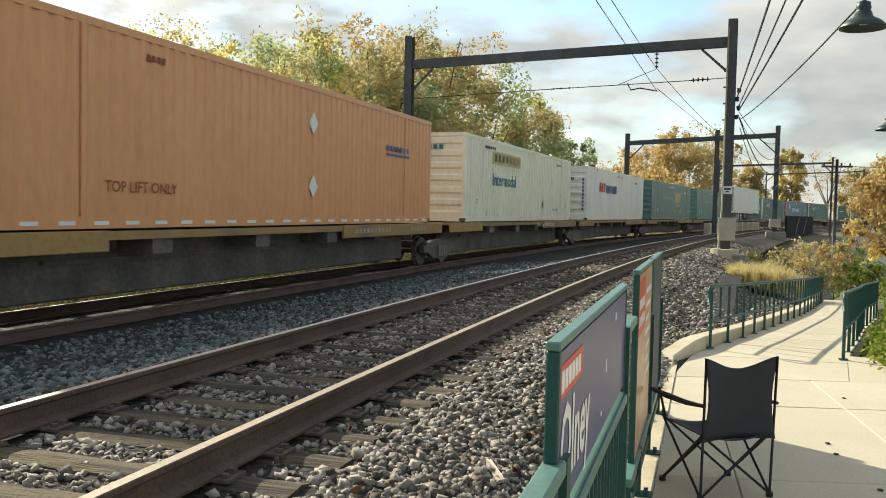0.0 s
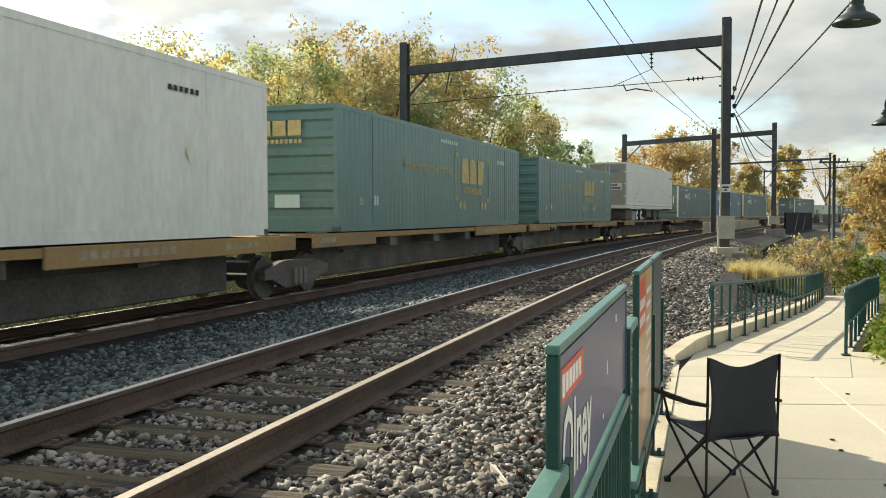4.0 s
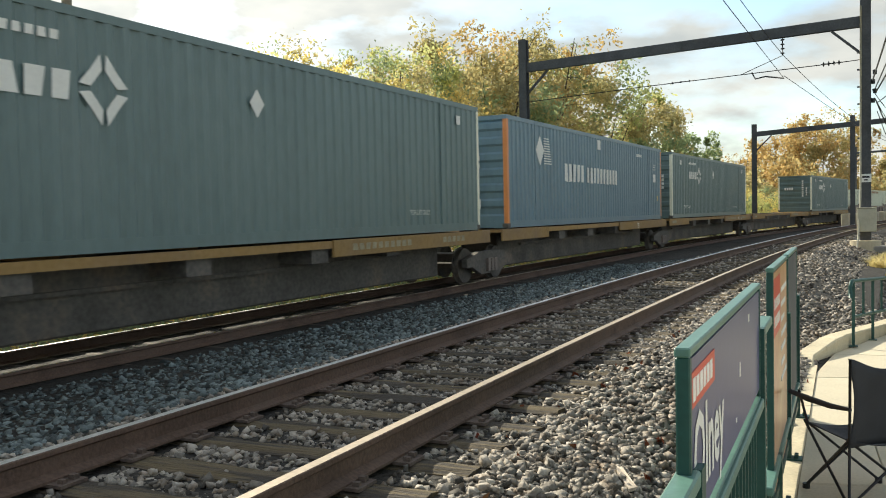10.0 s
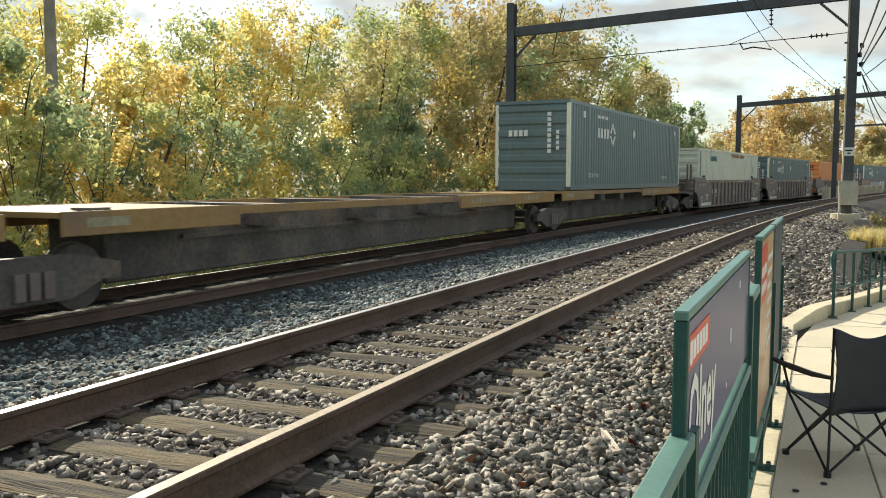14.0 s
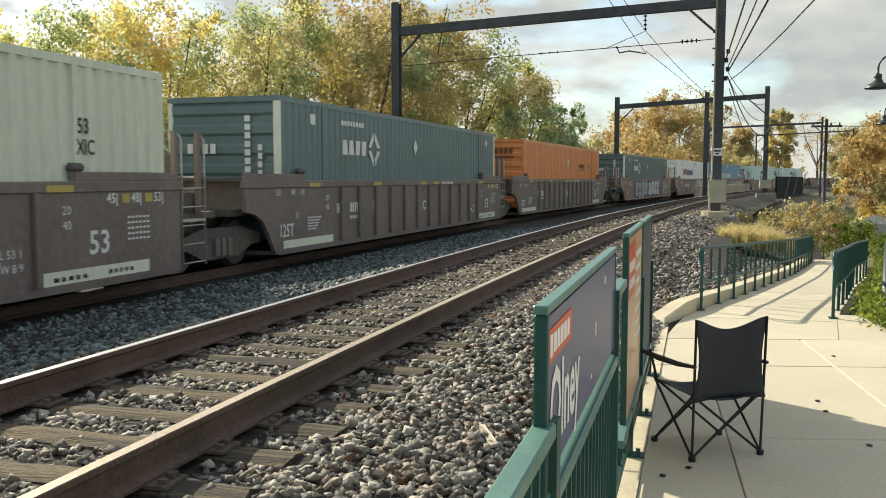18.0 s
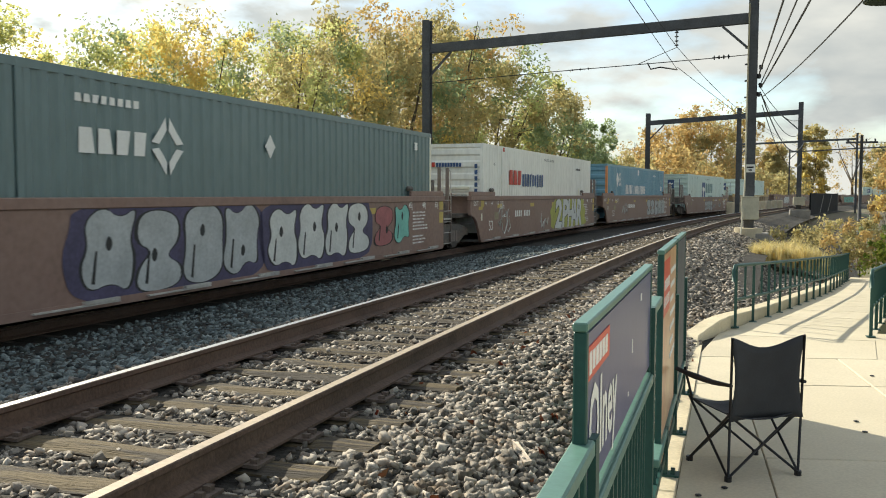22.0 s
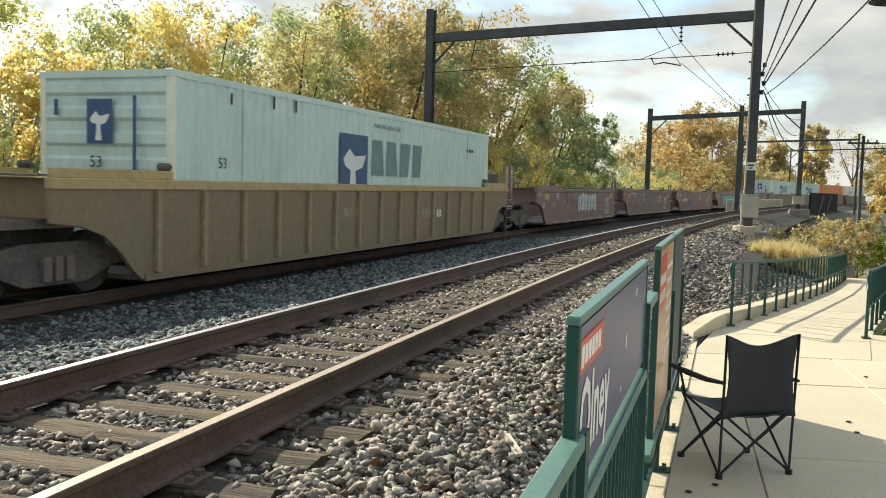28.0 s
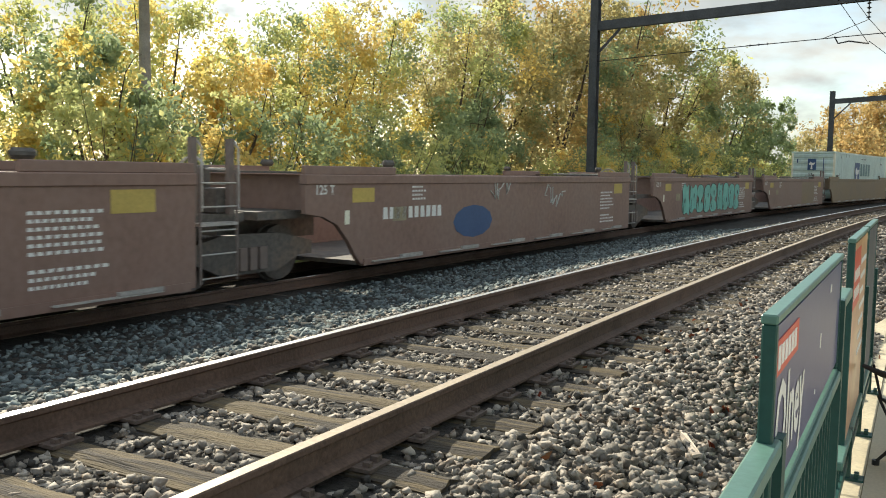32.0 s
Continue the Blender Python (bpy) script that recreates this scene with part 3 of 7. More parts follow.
def fence_run(y0, y1, top, pitch=0.115, cap=M_GREEN_LIGHT):
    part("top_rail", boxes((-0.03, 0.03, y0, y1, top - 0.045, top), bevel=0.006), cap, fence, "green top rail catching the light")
    part("bottom_rail", boxes((-0.02, 0.02, y0, y1, 0.1, 0.15)), M_GREEN, fence)
    n = int((y1 - y0) / pitch)
    for k in range(n):
        put("picket", PICKET, fence, pose(0, y0 + (k + 0.5) * pitch, 0.13) @ Matrix.Diagonal((1, 1, top - 0.15, 1)))


def fence_post(y, top):
    p = put("post", POST, fence, pose(0, y, 0.012) @ Matrix.Diagonal((1, 1, top - 0.012, 1)))
    put("post_foot", FOOT, fence, pose(0, y, 0))


fence_run(-4.0, -0.6, 1.06)
fence_run(-0.6, 2.23, 1.06)
fence_run(2.29, 4.12, 0.86)
fence_run(4.18, 4.62, 1.17)
fence_run(4.62, 7.55, 0.3)
for y, top in ((-4.0, 1.06), (-0.6, 1.06), (2.26, 1.06), (4.15, 1.17), (5.3, 0.3), (6.26, 1.0), (7.55, 1.0)):
    fence_post(y, top)


def panel_sign(name, y0, y1, z0, z1, face, label, thick=0.01):
    sg = thing(name, pose(FX, 0, 0), label, "sign")
    part("panel", boxes((-thick, 0.004, y0 + 0.02, y1 - 0.02, z0 + 0.02, z1 - 0.02)), M_GREEN, sg)
    part("face", boxes((0.004, 0.01, y0 + 0.03, y1 - 0.03, z0 + 0.03, z1 - 0.03)), face, sg)
    for ya, yb in ((y0, y0 + 0.03), (y1 - 0.03, y1)):
        part("frame", boxes((-thick - 0.012, 0.014, ya, yb, z0, z1 - 0.02), bevel=0.004), M_GREEN, sg)
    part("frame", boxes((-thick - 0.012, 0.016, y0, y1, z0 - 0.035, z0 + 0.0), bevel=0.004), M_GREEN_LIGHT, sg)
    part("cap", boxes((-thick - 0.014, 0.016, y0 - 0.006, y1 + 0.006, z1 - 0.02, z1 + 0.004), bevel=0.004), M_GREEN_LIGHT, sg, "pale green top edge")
    return sg


def flat_on_x(y, z, x=0.012):
    """The pose that lays writing on a face looking along +x, reading along +y."""
    return Matrix(((0, 0, 1, x), (1, 0, 0, y), (0, 1, 0, z), (0, 0, 0, 1)))


station = panel_sign("station_sign", 2.17, 4.13, 0.37, 0.87, M_SIGN_BLUE, "blue station name board in a green metal frame on the fence")
put("station_name", letters("Olney", 0.31, M_WHITE, 0.007), station, flat_on_x(2.23, 0.47) @ Matrix.Diagonal((0.78, 1, 1, 1)), "white letters")
part("logo_panel", boxes((0.0101, 0.013, 2.205, 2.62, 0.715, 0.805)), M_SIGN_RED, station, "red strip with a white emblem")
for k in range(5):
    part("emblem", boxes((0.013, 0.0145, 2.27 + 0.062 * k, 2.315 + 0.062 * k, 0.735, 0.787)), M_WHITE, station)
part("emblem", boxes((0.013, 0.0145, 2.215, 2.255, 0.73, 0.79)), M_WHITE, station)
for a, b, c, d in ((3.62, 3.66, 0.76, 0.79), (3.3, 3.325, 0.6, 0.65), (3.18, 3.2, 0.46, 0.475)):
    part("scuff", boxes((0.0101, 0.012, a, b, c, d)), M_WHITE, station)
poster = panel_sign("poster_case", 4.93, 6.2, -0.38, 0.885, M_POSTER, "tall poster case with an orange poster in a green frame")
part("poster_print", boxes((0.0102, 0.0125, 4.99, 5.5, 0.5, 0.82)), M_SIGN_RED, poster, "red block at the top of the poster")
bm = boxes(*[(0.0125, 0.0135, 5.03 + 0.09 * (k % 5), 5.09 + 0.09 * (k % 5), 0.55 + 0.1 * (k // 5), 0.61 + 0.1 * (k // 5)) for k in range(10)],
           *[(0.0102, 0.0125, 5.6, 6.1 - 0.1 * (k % 3), 0.7 - 0.09 * k, 0.73 - 0.09 * k) for k in range(7)])
part("poster_line", bm, M_WHITE, poster)
notice = panel_sign("notice_case", 6.32, 7.5, -0.38, 0.885, M_STEEL, "dark notice case in a green frame on the fence")

# ---- ramp railings ----
def railing(name, points, spacing, label):
    rg = thing(name, Matrix(), label, "railing")
    pts = [Vector(p) for p in points]
    seg = [(b - a).length for a, b in zip(pts, pts[1:])]

    def along(d):
        for a, b, w in zip(pts, pts[1:], seg):
            if d <= w:
                return a.lerp(b, d / w)
            d -= w
        return pts[-1]
    total = sum(seg)
    up = Vector((0, 0, 1))
    first = (pts[1] - pts[0]).normalized()
    tube("top_rail", [pts[0] - first * 0.12 + up * 0.6, pts[0] - first * 0.14 + up * 0.73, pts[0] - first * 0.06 + up * 0.795] + [p + up * 0.8 for p in pts], 0.024, M_GREEN, rg)
    tube("middle_rail", [p + up * 0.36 for p in pts], 0.02, M_GREEN, rg)
    n = int(total / spacing)
    bar = mesh_of(boxes((-0.018, 0.018, -0.018, 0.018, 0, 0.8), (-0.05, 0.05, -0.05, 0.05, 0, 0.012)), M_GREEN)
    stub = mesh_of(boxes((-0.014, 0.014, -0.014, 0.014, 0.36, 0.8)), M_GREEN)
    for k in range(n + 1):
        put("post", bar, rg, Matrix.Translation(along(k * spacing)))
        if k < n:
            put("baluster", stub, rg, Matrix.Translation(along((k + 0.5) * spacing)))
    return rg


railing("ramp_railing", [(x + 0.04, y, PZ + ramp_dz(y)) for x, y in ((0.06, 11.67), (0.52, 13.48), (1.14, 16.3), (2.1, 20.8), (2.73, 24.3), (3.4, 28.3))], 0.97, "green tubular railing with posts along the ramp kerb")
railing("ramp_railing", [(x - 0.06, y, PZ + ramp_dz(y)) for x, y in ((1.7, 11.4), (2.28, 14.2), (2.85, 17.2), (3.68, 20.8), (4.28, 24.3))], 0.97, "green tubular railing beside the bushes")

# ---- folding chair ----
def folding_chair(m):
    ch = thing("folding_chair", m, "black folding camp chair with nylon seat and thin steel legs", "chair")
    W, Dp = 0.24, 0.43
    tubes = {"back_post": [[(-W, 0, 0.02), (-W - 0.005, -0.02, 0.86)], [(W, 0, 0.02), (W + 0.005, -0.02, 0.86)]],
             "leg": [[(-W, 0, 0.02), (W, 0.02, 0.40)], [(W, 0, 0.02), (-W, 0.02, 0.40)], [(-W, Dp, 0.02), (W, Dp - 0.01, 0.41)], [(W, Dp, 0.02), (-W, Dp - 0.01, 0.41)],
                     [(-W, 0.0, 0.02), (-W - 0.01, Dp, 0.42)], [(W, 0.0, 0.02), (W + 0.01, Dp, 0.42)], [(-W, Dp, 0.02), (-W, 0.0, 0.4)], [(W, Dp, 0.02), (W, 0.0, 0.4)]],
             "arm_post": [[(-W, Dp - 0.02, 0.40), (-W - 0.03, Dp + 0.03, 0.60)], [(W, Dp - 0.02, 0.40), (W + 0.03, Dp + 0.03, 0.60)]]}
    for name, runs in tubes.items():
        for r in runs:
            tube(name, r, 0.0085, M_TUBE, ch, 8)
    for x, y in ((-W, 0), (W, 0), (-W, Dp), (W, Dp)):
        bm = bmesh.new()
        disc(bm, 0.022, 0.03, 10, Matrix.Translation((x, y, 0.015)))
        part("foot", bm, M_TUBE, ch)

    def cloth(name, fn, nu, nv, label):
        v = [fn(i / nu, j / nv) for j in range(nv + 1) for i in range(nu + 1)]
        f = [(j * (nu + 1) + i, j * (nu + 1) + i + 1, (j + 1) * (nu + 1) + i + 1, (j + 1) * (nu + 1) + i) for j in range(nv) for i in range(nu)]
        ob = put(name, raw_mesh(v, f, M_FABRIC, True), ch, None, label)
        so = ob.modifiers.new("thickness", "SOLIDIFY")
        so.thickness = 0.006
    cloth("backrest", lambda u, t: ((u - 0.5) * 2 * (W + 0.012 - 0.035 * math.sin(math.pi * t)), -0.02 + 0.06 * math.sin(math.pi * u) * (1 - 0.4 * t),
                                    0.36 + t * (0.505 - 0.075 * math.sin(math.pi * u) ** 1.4)), 14, 10, "sagging black fabric back with peaked corners")
    cloth("seat", lambda u, t: ((u - 0.5) * 2 * W, 0.0 + t * Dp, 0.40 - 0.075 * math.sin(math.pi * u) * (0.5 + 0.5 * math.sin(math.pi * t)) + 0.01 * t), 12, 10, "sagging black fabric seat")
    for sgn in (-1, 1):
        tube("armrest", [(sgn * (W + 0.01), -0.03, 0.58), (sgn * (W + 0.02), 0.15, 0.565), (sgn * (W + 0.03), 0.36, 0.565), (sgn * (W + 0.03), 0.56, 0.57)], [0.01, 0.016, 0.019, 0.013], M_FABRIC, ch, 8)
    return ch


yaw_chair = math.degrees(math.atan2(0.26, 0.40))
folding_chair(pose(0.22, 5.45, PZ, 0, 0, yaw_chair))

# ---- bits on the ground ----
v = [(0, 0, 0), (0.05, 0.01, 0.0), (0.06, 0.24, 0.01), (0.045, 0.3, 0.012), (0.015, 0.22, 0.015), (0, 0, 0.02), (0.05, 0.01, 0.022), (0.06, 0.24, 0.03), (0.045, 0.3, 0.02), (0.015, 0.22, 0.032)]
f = [(4, 3, 2, 1, 0), (5, 6, 7, 8, 9)] + [(k, (k + 1) % 5, 5 + (k + 1) % 5, 5 + k) for k in range(5)]
tagged(put("wood_splinter", raw_mesh(v, f, M_SCRAP), None, pose(-1.05, 4.575, -0.29, 7, 0, 34)), "pale broken splinter of wood lying on the ballast", "wood scrap")
bm = bmesh.new()
bmesh.ops.create_icosphere(bm, subdivisions=1, radius=0.022)
for v in bm.verts:
    v.co.z *= 0.3
LITTER = mesh_of(bm, M_TUBE)
for x, y in ((0.93, 7.05), (0.0, 5.3 - 0.12), (1.1, 5.95), (0.95, 6.75), (1.3, 8.9), (-0.14, 5.0)):
    tagged(put("dead_leaf", LITTER, None, pose(x, y, PZ + 0.008)), "small dark dead leaf on the platform", "leaf", "leaves on the platform")

# ---- overhead line gantries ----
def column_mesh(w, d, h):
    """An H-section steel column."""
    t = 0.03
    return boxes((-w / 2, w / 2, -d / 2, -d / 2 + t, 0, h), (-w / 2, w / 2, d / 2 - t, d / 2, 0, h), (-t / 2, t / 2, -d / 2 + t, d / 2 - t, 0, h))


def beam_data(a, b, w, h):
    a, b = Vector(a), Vector(b)
    d = (b - a).normalized()
    n = Vector((d.y, -d.x, 0)).normalized() * w / 2
    up = Vector((0, 0, h / 2))
    v = [p + sx * n + sz * up for p in (a, b) for sx, sz in ((-1, -1), (1, -1), (1, 1), (-1, 1))]
    f = [(0, 1, 2, 3), (7, 6, 5, 4)] + [(k, k + 4, (k + 1) % 4 + 4, (k + 1) % 4) for k in range(4)]
    return v, f


def gantry(left, right, base_l, base_r, top_l, top_r, beam_l, beam_r, width=0.34, deep=0.38, brace=1.15, label=""):
    g = thing("overhead_line_gantry", Matrix(), label, "gantry", "gantries over the tracks")
    for (x, y), z0, z1 in ((left, base_l, top_l), (right, base_r, top_r)):
        part("column", column_mesh(width, width, z1 - z0), M_STEEL, g, m=pose(x, y, z0, 0, 0, -5))
        part("footing", boxes((-0.75, 0.75, -0.6, 0.6, -0.9, 0.1), bevel=0.03), M_CONC_GREY, g, "grey concrete footing", m=pose(x, y, z0))
    L, Rr = Vector((*left, beam_l)), Vector((*right, beam_r))
    put("crossbeam", raw_mesh(*beam_data(L, Rr, 0.25, deep), M_STEEL), g)
    d = (Rr - L).normalized()
    put("brace", raw_mesh(*beam_data(L + d * brace + Vector((0, 0, -deep / 2)), L + Vector((0, 0, -deep / 2 - brace * 0.95)), 0.1, 0.12), M_STEEL), g)
    put("brace", raw_mesh(*beam_data(Rr - d * brace + Vector((0, 0, -deep / 2)), Rr + Vector((0, 0, -deep / 2 - brace * 0.95)), 0.1, 0.12), M_STEEL), g)
    return g


def insulator(parent, a, b, n=4, r=0.09):
    a, b = Vector(a), Vector(b)
    items = [tube_data([a, b], 0.02, 6)]
    d = (b - a)
    for k in range(n):
        c = a + d * ((k + 0.5) / n)
        e = d.normalized() * 0.03
        items.append(tube_data([c - e, c, c + e], [r * 0.5, r, r * 0.35], 10))
    v, f = join_data(items)
    return put("insulator", raw_mesh(v, f, M_WIRE, True), parent)


RP, LP = (0.74, 35.35), (-12.74, 36.47)
g1 = gantry(LP, RP, -0.9, -0.36, 8.78, 8.73, 7.54, 7.88, label="dark steel gantry carrying the wires across both tracks")
put("cabinet", mesh_of(boxes((-0.32, 0.32, -0.2, 0.2, 0, 0.84), (-0.34, 0.34, -0.22, 0.22, 0.84, 0.88), bevel=0.015), M_CREAM), g1, pose(0.76, 35.0, 0.26), "cream metal cabinet on the column")
put("number_plate", mesh_of(boxes((-0.18, 0.18, -0.012, 0.012, 0, 0.3)), M_WHITE), g1, pose(0.74, 35.13, 2.05), "small white plate")
put("plate_bars", mesh_of(boxes((-0.12, 0.12, -0.004, 0.0, 0.16, 0.22), (-0.06, 0.06, -0.004, 0.0, 0.06, 0.11)), M_TUBE), g1, pose(0.74, 35.116, 2.05))
tube("conduit", [(0.42, 34.55, -0.62), (0.5, 34.72, 0.4), (0.56, 35.02, 1.5), (0.58, 35.1, 8.4)], 0.032, M_CREAM, g1, 6, "pale conduit pipe")
bm = bmesh.new()
disc(bm, 0.52, 0.7, 28, Matrix.Translation((0.72, 35.2, -0.42)))
part("round_base", bm, M_KERB, g1, "round concrete base")
for k in range(7):
    put("bolt_step", mesh_of(boxes((-0.28, -0.16, -0.03, 0.03, 0, 0.06)), M_STEEL), g1, pose(0.74, 35.2, 3.0 + 0.62 * k))
insulator(g1, (-2.09, 35.59, 7.62), (-2.08, 35.58, 6.95))
insulator(g1, (-0.05, 35.42, 6.49), (-0.75, 35.48, 6.47), 4, 0.1)
tube("cross_span", [(0.6, 35.37, 6.52), (-0.4, 35.45, 6.47), (-3.6, 35.71, 6.37), (-7.6, 36.04, 6.25), (-12.6, 36.45, 6.05)], 0.018, M_WIRE, g1, 5)
tube("register_arm", [(-3.2, 35.68, 6.42), (-3.07, 35.67, 6.16), (-2.7, 35.64, 6.22), (-2.05, 35.58, 6.09)], 0.028, M_WIRE, g1, 6)
tube("hanger", [(-3.6, 35.71, 6.37), (-2.09, 35.59, 6.95)], 0.014, M_WIRE, g1, 5)
insulator(g1, (-6.4, 35.94, 6.29), (-5.4, 35.86, 6.32), 3, 0.05)

g2 = gantry((-6.25, 71.4), (4.93, 69.74), -0.9, -0.7, 7.64, 8.04, 6.87, 7.33, 0.34, 0.36, 1.3, "dark steel gantry further along the line")
part("column", column_mesh(0.34, 0.34, 8.4), M_STEEL, g2, m=pose(0.62, 70.5, -0.6))
put("cabinet", mesh_of(boxes((-0.4, 0.4, -0.25, 0.25, 0, 0.6), bevel=0.015), M_CREAM), g2, pose(4.93, 69.4, 0.45), "pale cabinet on the column")
put("concrete_base", mesh_of(boxes((-0.7, 0.7, -0.5, 0.5, -0.6, 0.5), bevel=0.03), M_CONC_GREY), g2, pose(5.0, 69.3, -0.4))
gantry((1.2, 102.0), (12.5, 99.2), -1.0, -1.0, 7.4, 7.6, 6.75, 7.0, 0.2, 0.2, 1.0, "far dark steel gantry over the curving tracks")
gantry((8.0, 131.5), (20.1, 128.4), -1.5, -1.5, 7.6, 7.9, 7.2, 7.6, 0.18, 0.16, 1.0, "distant dark steel gantry over the tracks")


def wire(name, a, b, sag, r, label, n=14, category="wire"):
    a, b = Vector(a), Vector(b)
    pts = [a.lerp(b, k / n) - Vector((0, 0, sag * 4 * (k / n) * (1 - k / n))) for k in range(n + 1)]
    v, f = tube_data(pts, r, 4)
    return tagged(put(name, raw_mesh(v, f, M_WIRE)), label, category, "overhead wires")


for s0, s1, z0, z1 in ((-6, 35.4, 7.1, 6.95), (35.4, 70.5, 6.95, 6.6), (70.5, 101, 6.6, 6.5)):
    wire("messenger_wire", on_path(s0, -0.5, z0), on_path(s1, -0.5, z1), 0.35, 0.014, "thin dark messenger wire above the near track")
    wire("contact_wire", on_path(s0, -0.45, 6.15), on_path(s1, -0.45, 6.05), 0.03, 0.013, "thin dark contact wire above the near track")
for k, (dx, z0, far) in enumerate(((0.22, 5.7, (1.45, -6, 6.7)), (0.3, 5.4, (2.0, -6, 6.7)), (0.34, 5.3, (2.7, -6, 6.7)), (0.38, 4.9, (4.3, -6, 6.9)))):
    wire("power_cable", (0.74 + dx, 35.2, z0), far, 0.25 if k < 3 else 0.75, 0.024 if k in (0, 2) else 0.018, "sagging black power cable strung from the gantry column")
    wire("power_cable", (0.74 + dx, 35.4, z0 - 0.3), (5.0 + 0.1 * k, 69.7, 6.9 - 0.9 * k), 0.7 + 0.3 * k, 0.03 if k == 2 else 0.018, "black cable drooping between two gantries")
box_c = thing("cable_bracket", pose(0.98, 35.3, 5.0), "dark cluster of insulators and clamps on the column", "bracket")
for k in range(4):
    bm = bmesh.new()
    disc(bm, 0.07, 0.16, 8, Matrix.Translation((0.06 * (k % 2), 0, 0.34 * k)))
    part("clamp", bm, M_WIRE, box_c)

# ---- street lamps ----
def street_lamp(x, y, head_z, base_z, side, label):
    lp = thing("street_lamp", pose(x, y, base_z), label, "street lamp", "lamps along the ramp")
    h = head_z - base_z
    tube("pole", [(0.55 * side, 0, 0), (0.55 * side, 0, 0.9), (0.55 * side, 0, 1.0), (0.55 * side, 0, h + 0.35)], [0.09, 0.085, 0.055, 0.042], M_LAMP, lp, 10)
    arc = [(0.55 * side - 0.275 * side * (1 - math.cos(a)), 0, h + 0.35 + 0.27 * math.sin(a)) for a in [math.pi * k / 10 for k in range(11)]]
    tube("arm", arc + [(0, 0, h + 0.22)], 0.022, M_LAMP, lp, 8)
    prof = [(0.03, 0.24), (0.075, 0.22), (0.085, 0.15), (0.075, 0.13), (0.09, 0.11), (0.11, 0.05), (0.2, 0.0), (0.265, -0.07), (0.262, -0.085), (0.19, -0.02), (0.1, 0.03)]
    n, v, f = 20, [], []
    for r, z in prof:
        v += [(r * math.cos(2 * math.pi * k / n), r * math.sin(2 * math.pi * k / n), h + z) for k in range(n)]
    for j in range(len(prof) - 1):
        f += [(j * n + k, j * n + (k + 1) % n, (j + 1) * n + (k + 1) % n, (j + 1) * n + k) for k in range(n)]
    put("shade", raw_mesh(v, f, M_LAMP, True), lp, None, "bell-shaped metal shade")
    bm = bmesh.new()
    disc(bm, 0.06, 0.06, 12, Matrix.Translation((0, 0, h + 0.0)))
    part("bulb", bm, M_CREAM, lp)
    return lp


for x, y, z in ((1.68, 11.28, 3.52), (3.68, 20.7, 3.2), (6.2, 33.4, 3.15), (8.9, 47.2, 3.05)):
    street_lamp(x, y, z, PZ if y < 15 else -1.0 if y < 25 else -1.75, 1, "dark green gooseneck street lamp with a bell shade beside the ramp")

up = thing("utility_pole", pose(7.75, 59.5, -1.9), "dark wooden utility pole with a short crossarm", "utility pole")
tube("pole", [(0, 0, 0), (0, 0, 6.8)], [0.12, 0.09], M_STEEL, up, 10)
part("crossarm", boxes((-0.9, 0.9, -0.06, 0.06, 6.3, 6.42)), M_STEEL, up)
for k in range(4):
    bm = bmesh.new()
    disc(bm, 0.05, 0.16, 8, Matrix.Translation((-0.75 + 0.5 * k, 0, 6.5)))
    part("insulator", bm, M_WIRE, up)
wire("street_cable", (7.75, 59.5, 4.5), (20, 57, 4.9), 0.3, 0.02, "dark cable from the utility pole over the street")
cp = thing("concrete_pole", pose(-20.75, 18.9, -1.1), "tall pale concrete pole among the trees", "utility pole")
tube("pole", [(0, 0, 0), (0, 0, 11)], [0.2, 0.13], M_CONC_GREY, cp, 10)
sp = thing("signal_post", pose(7.2, 50.0, -1.6), "pale signal post with small boxes beside the street", "signal")
tube("post", [(0, 0, 0), (0, 0, 2.6)], 0.06, M_CREAM, sp, 8)
part("signal_box", boxes((-0.2, 0.2, -0.12, 0.12, 1.3, 1.9), bevel=0.02), M_CREAM, sp)
part("cross_piece", boxes((-0.3, 0.35, -0.05, 0.05, 0.7, 0.82), bevel=0.02), M_CREAM, sp)
part("hood", boxes((-0.28, 0.28, -0.15, 0.15, 2.3, 2.5), bevel=0.03), M_CREAM, sp)

# ---- rail bridge, street, cars ----
bv, bf = sweep([(2.5, -0.9), (2.62, -0.9), (2.62, 1.35), (2.5, 1.35)], list(range(79, 107, 3)))
bridge = thing("bridge_girder", Matrix(), "black steel girder of a rail bridge with pale diagonal braces", "bridge", kind="structure")
put("girder", raw_mesh(bv, bf, M_CLOUD_DARK), bridge)
for s in (88, 96):
    a, b = on_path(s, 2.64, -0.4), on_path(s + 3.2, 2.66, 1.2)
    tube("brace", [a, b], 0.03, M_CONC_GREY, bridge, 5)
for k in range(9):
    s = 74 + 3.6 * k
    put("parapet_block", mesh_of(boxes((-0.25, 0.25, -0.5, 0.5, 0, 1.15), bevel=0.04), M_KERB), bridge, pose_on(s, -2.9 + (0.0 if k else -0.1), -0.55), "pale concrete parapet block")
sv, sf = sweep([(8.8, -1.72), (12.0, -2.16), (18.0, -2.2), (26, -2.24)], list(range(30, 90, 5)), closed=False)
tagged(put("road", raw_mesh(sv, [q[::-1] for q in sf], M_ASPHALT)), "dark shaded street below the railway", "road", kind="structure")


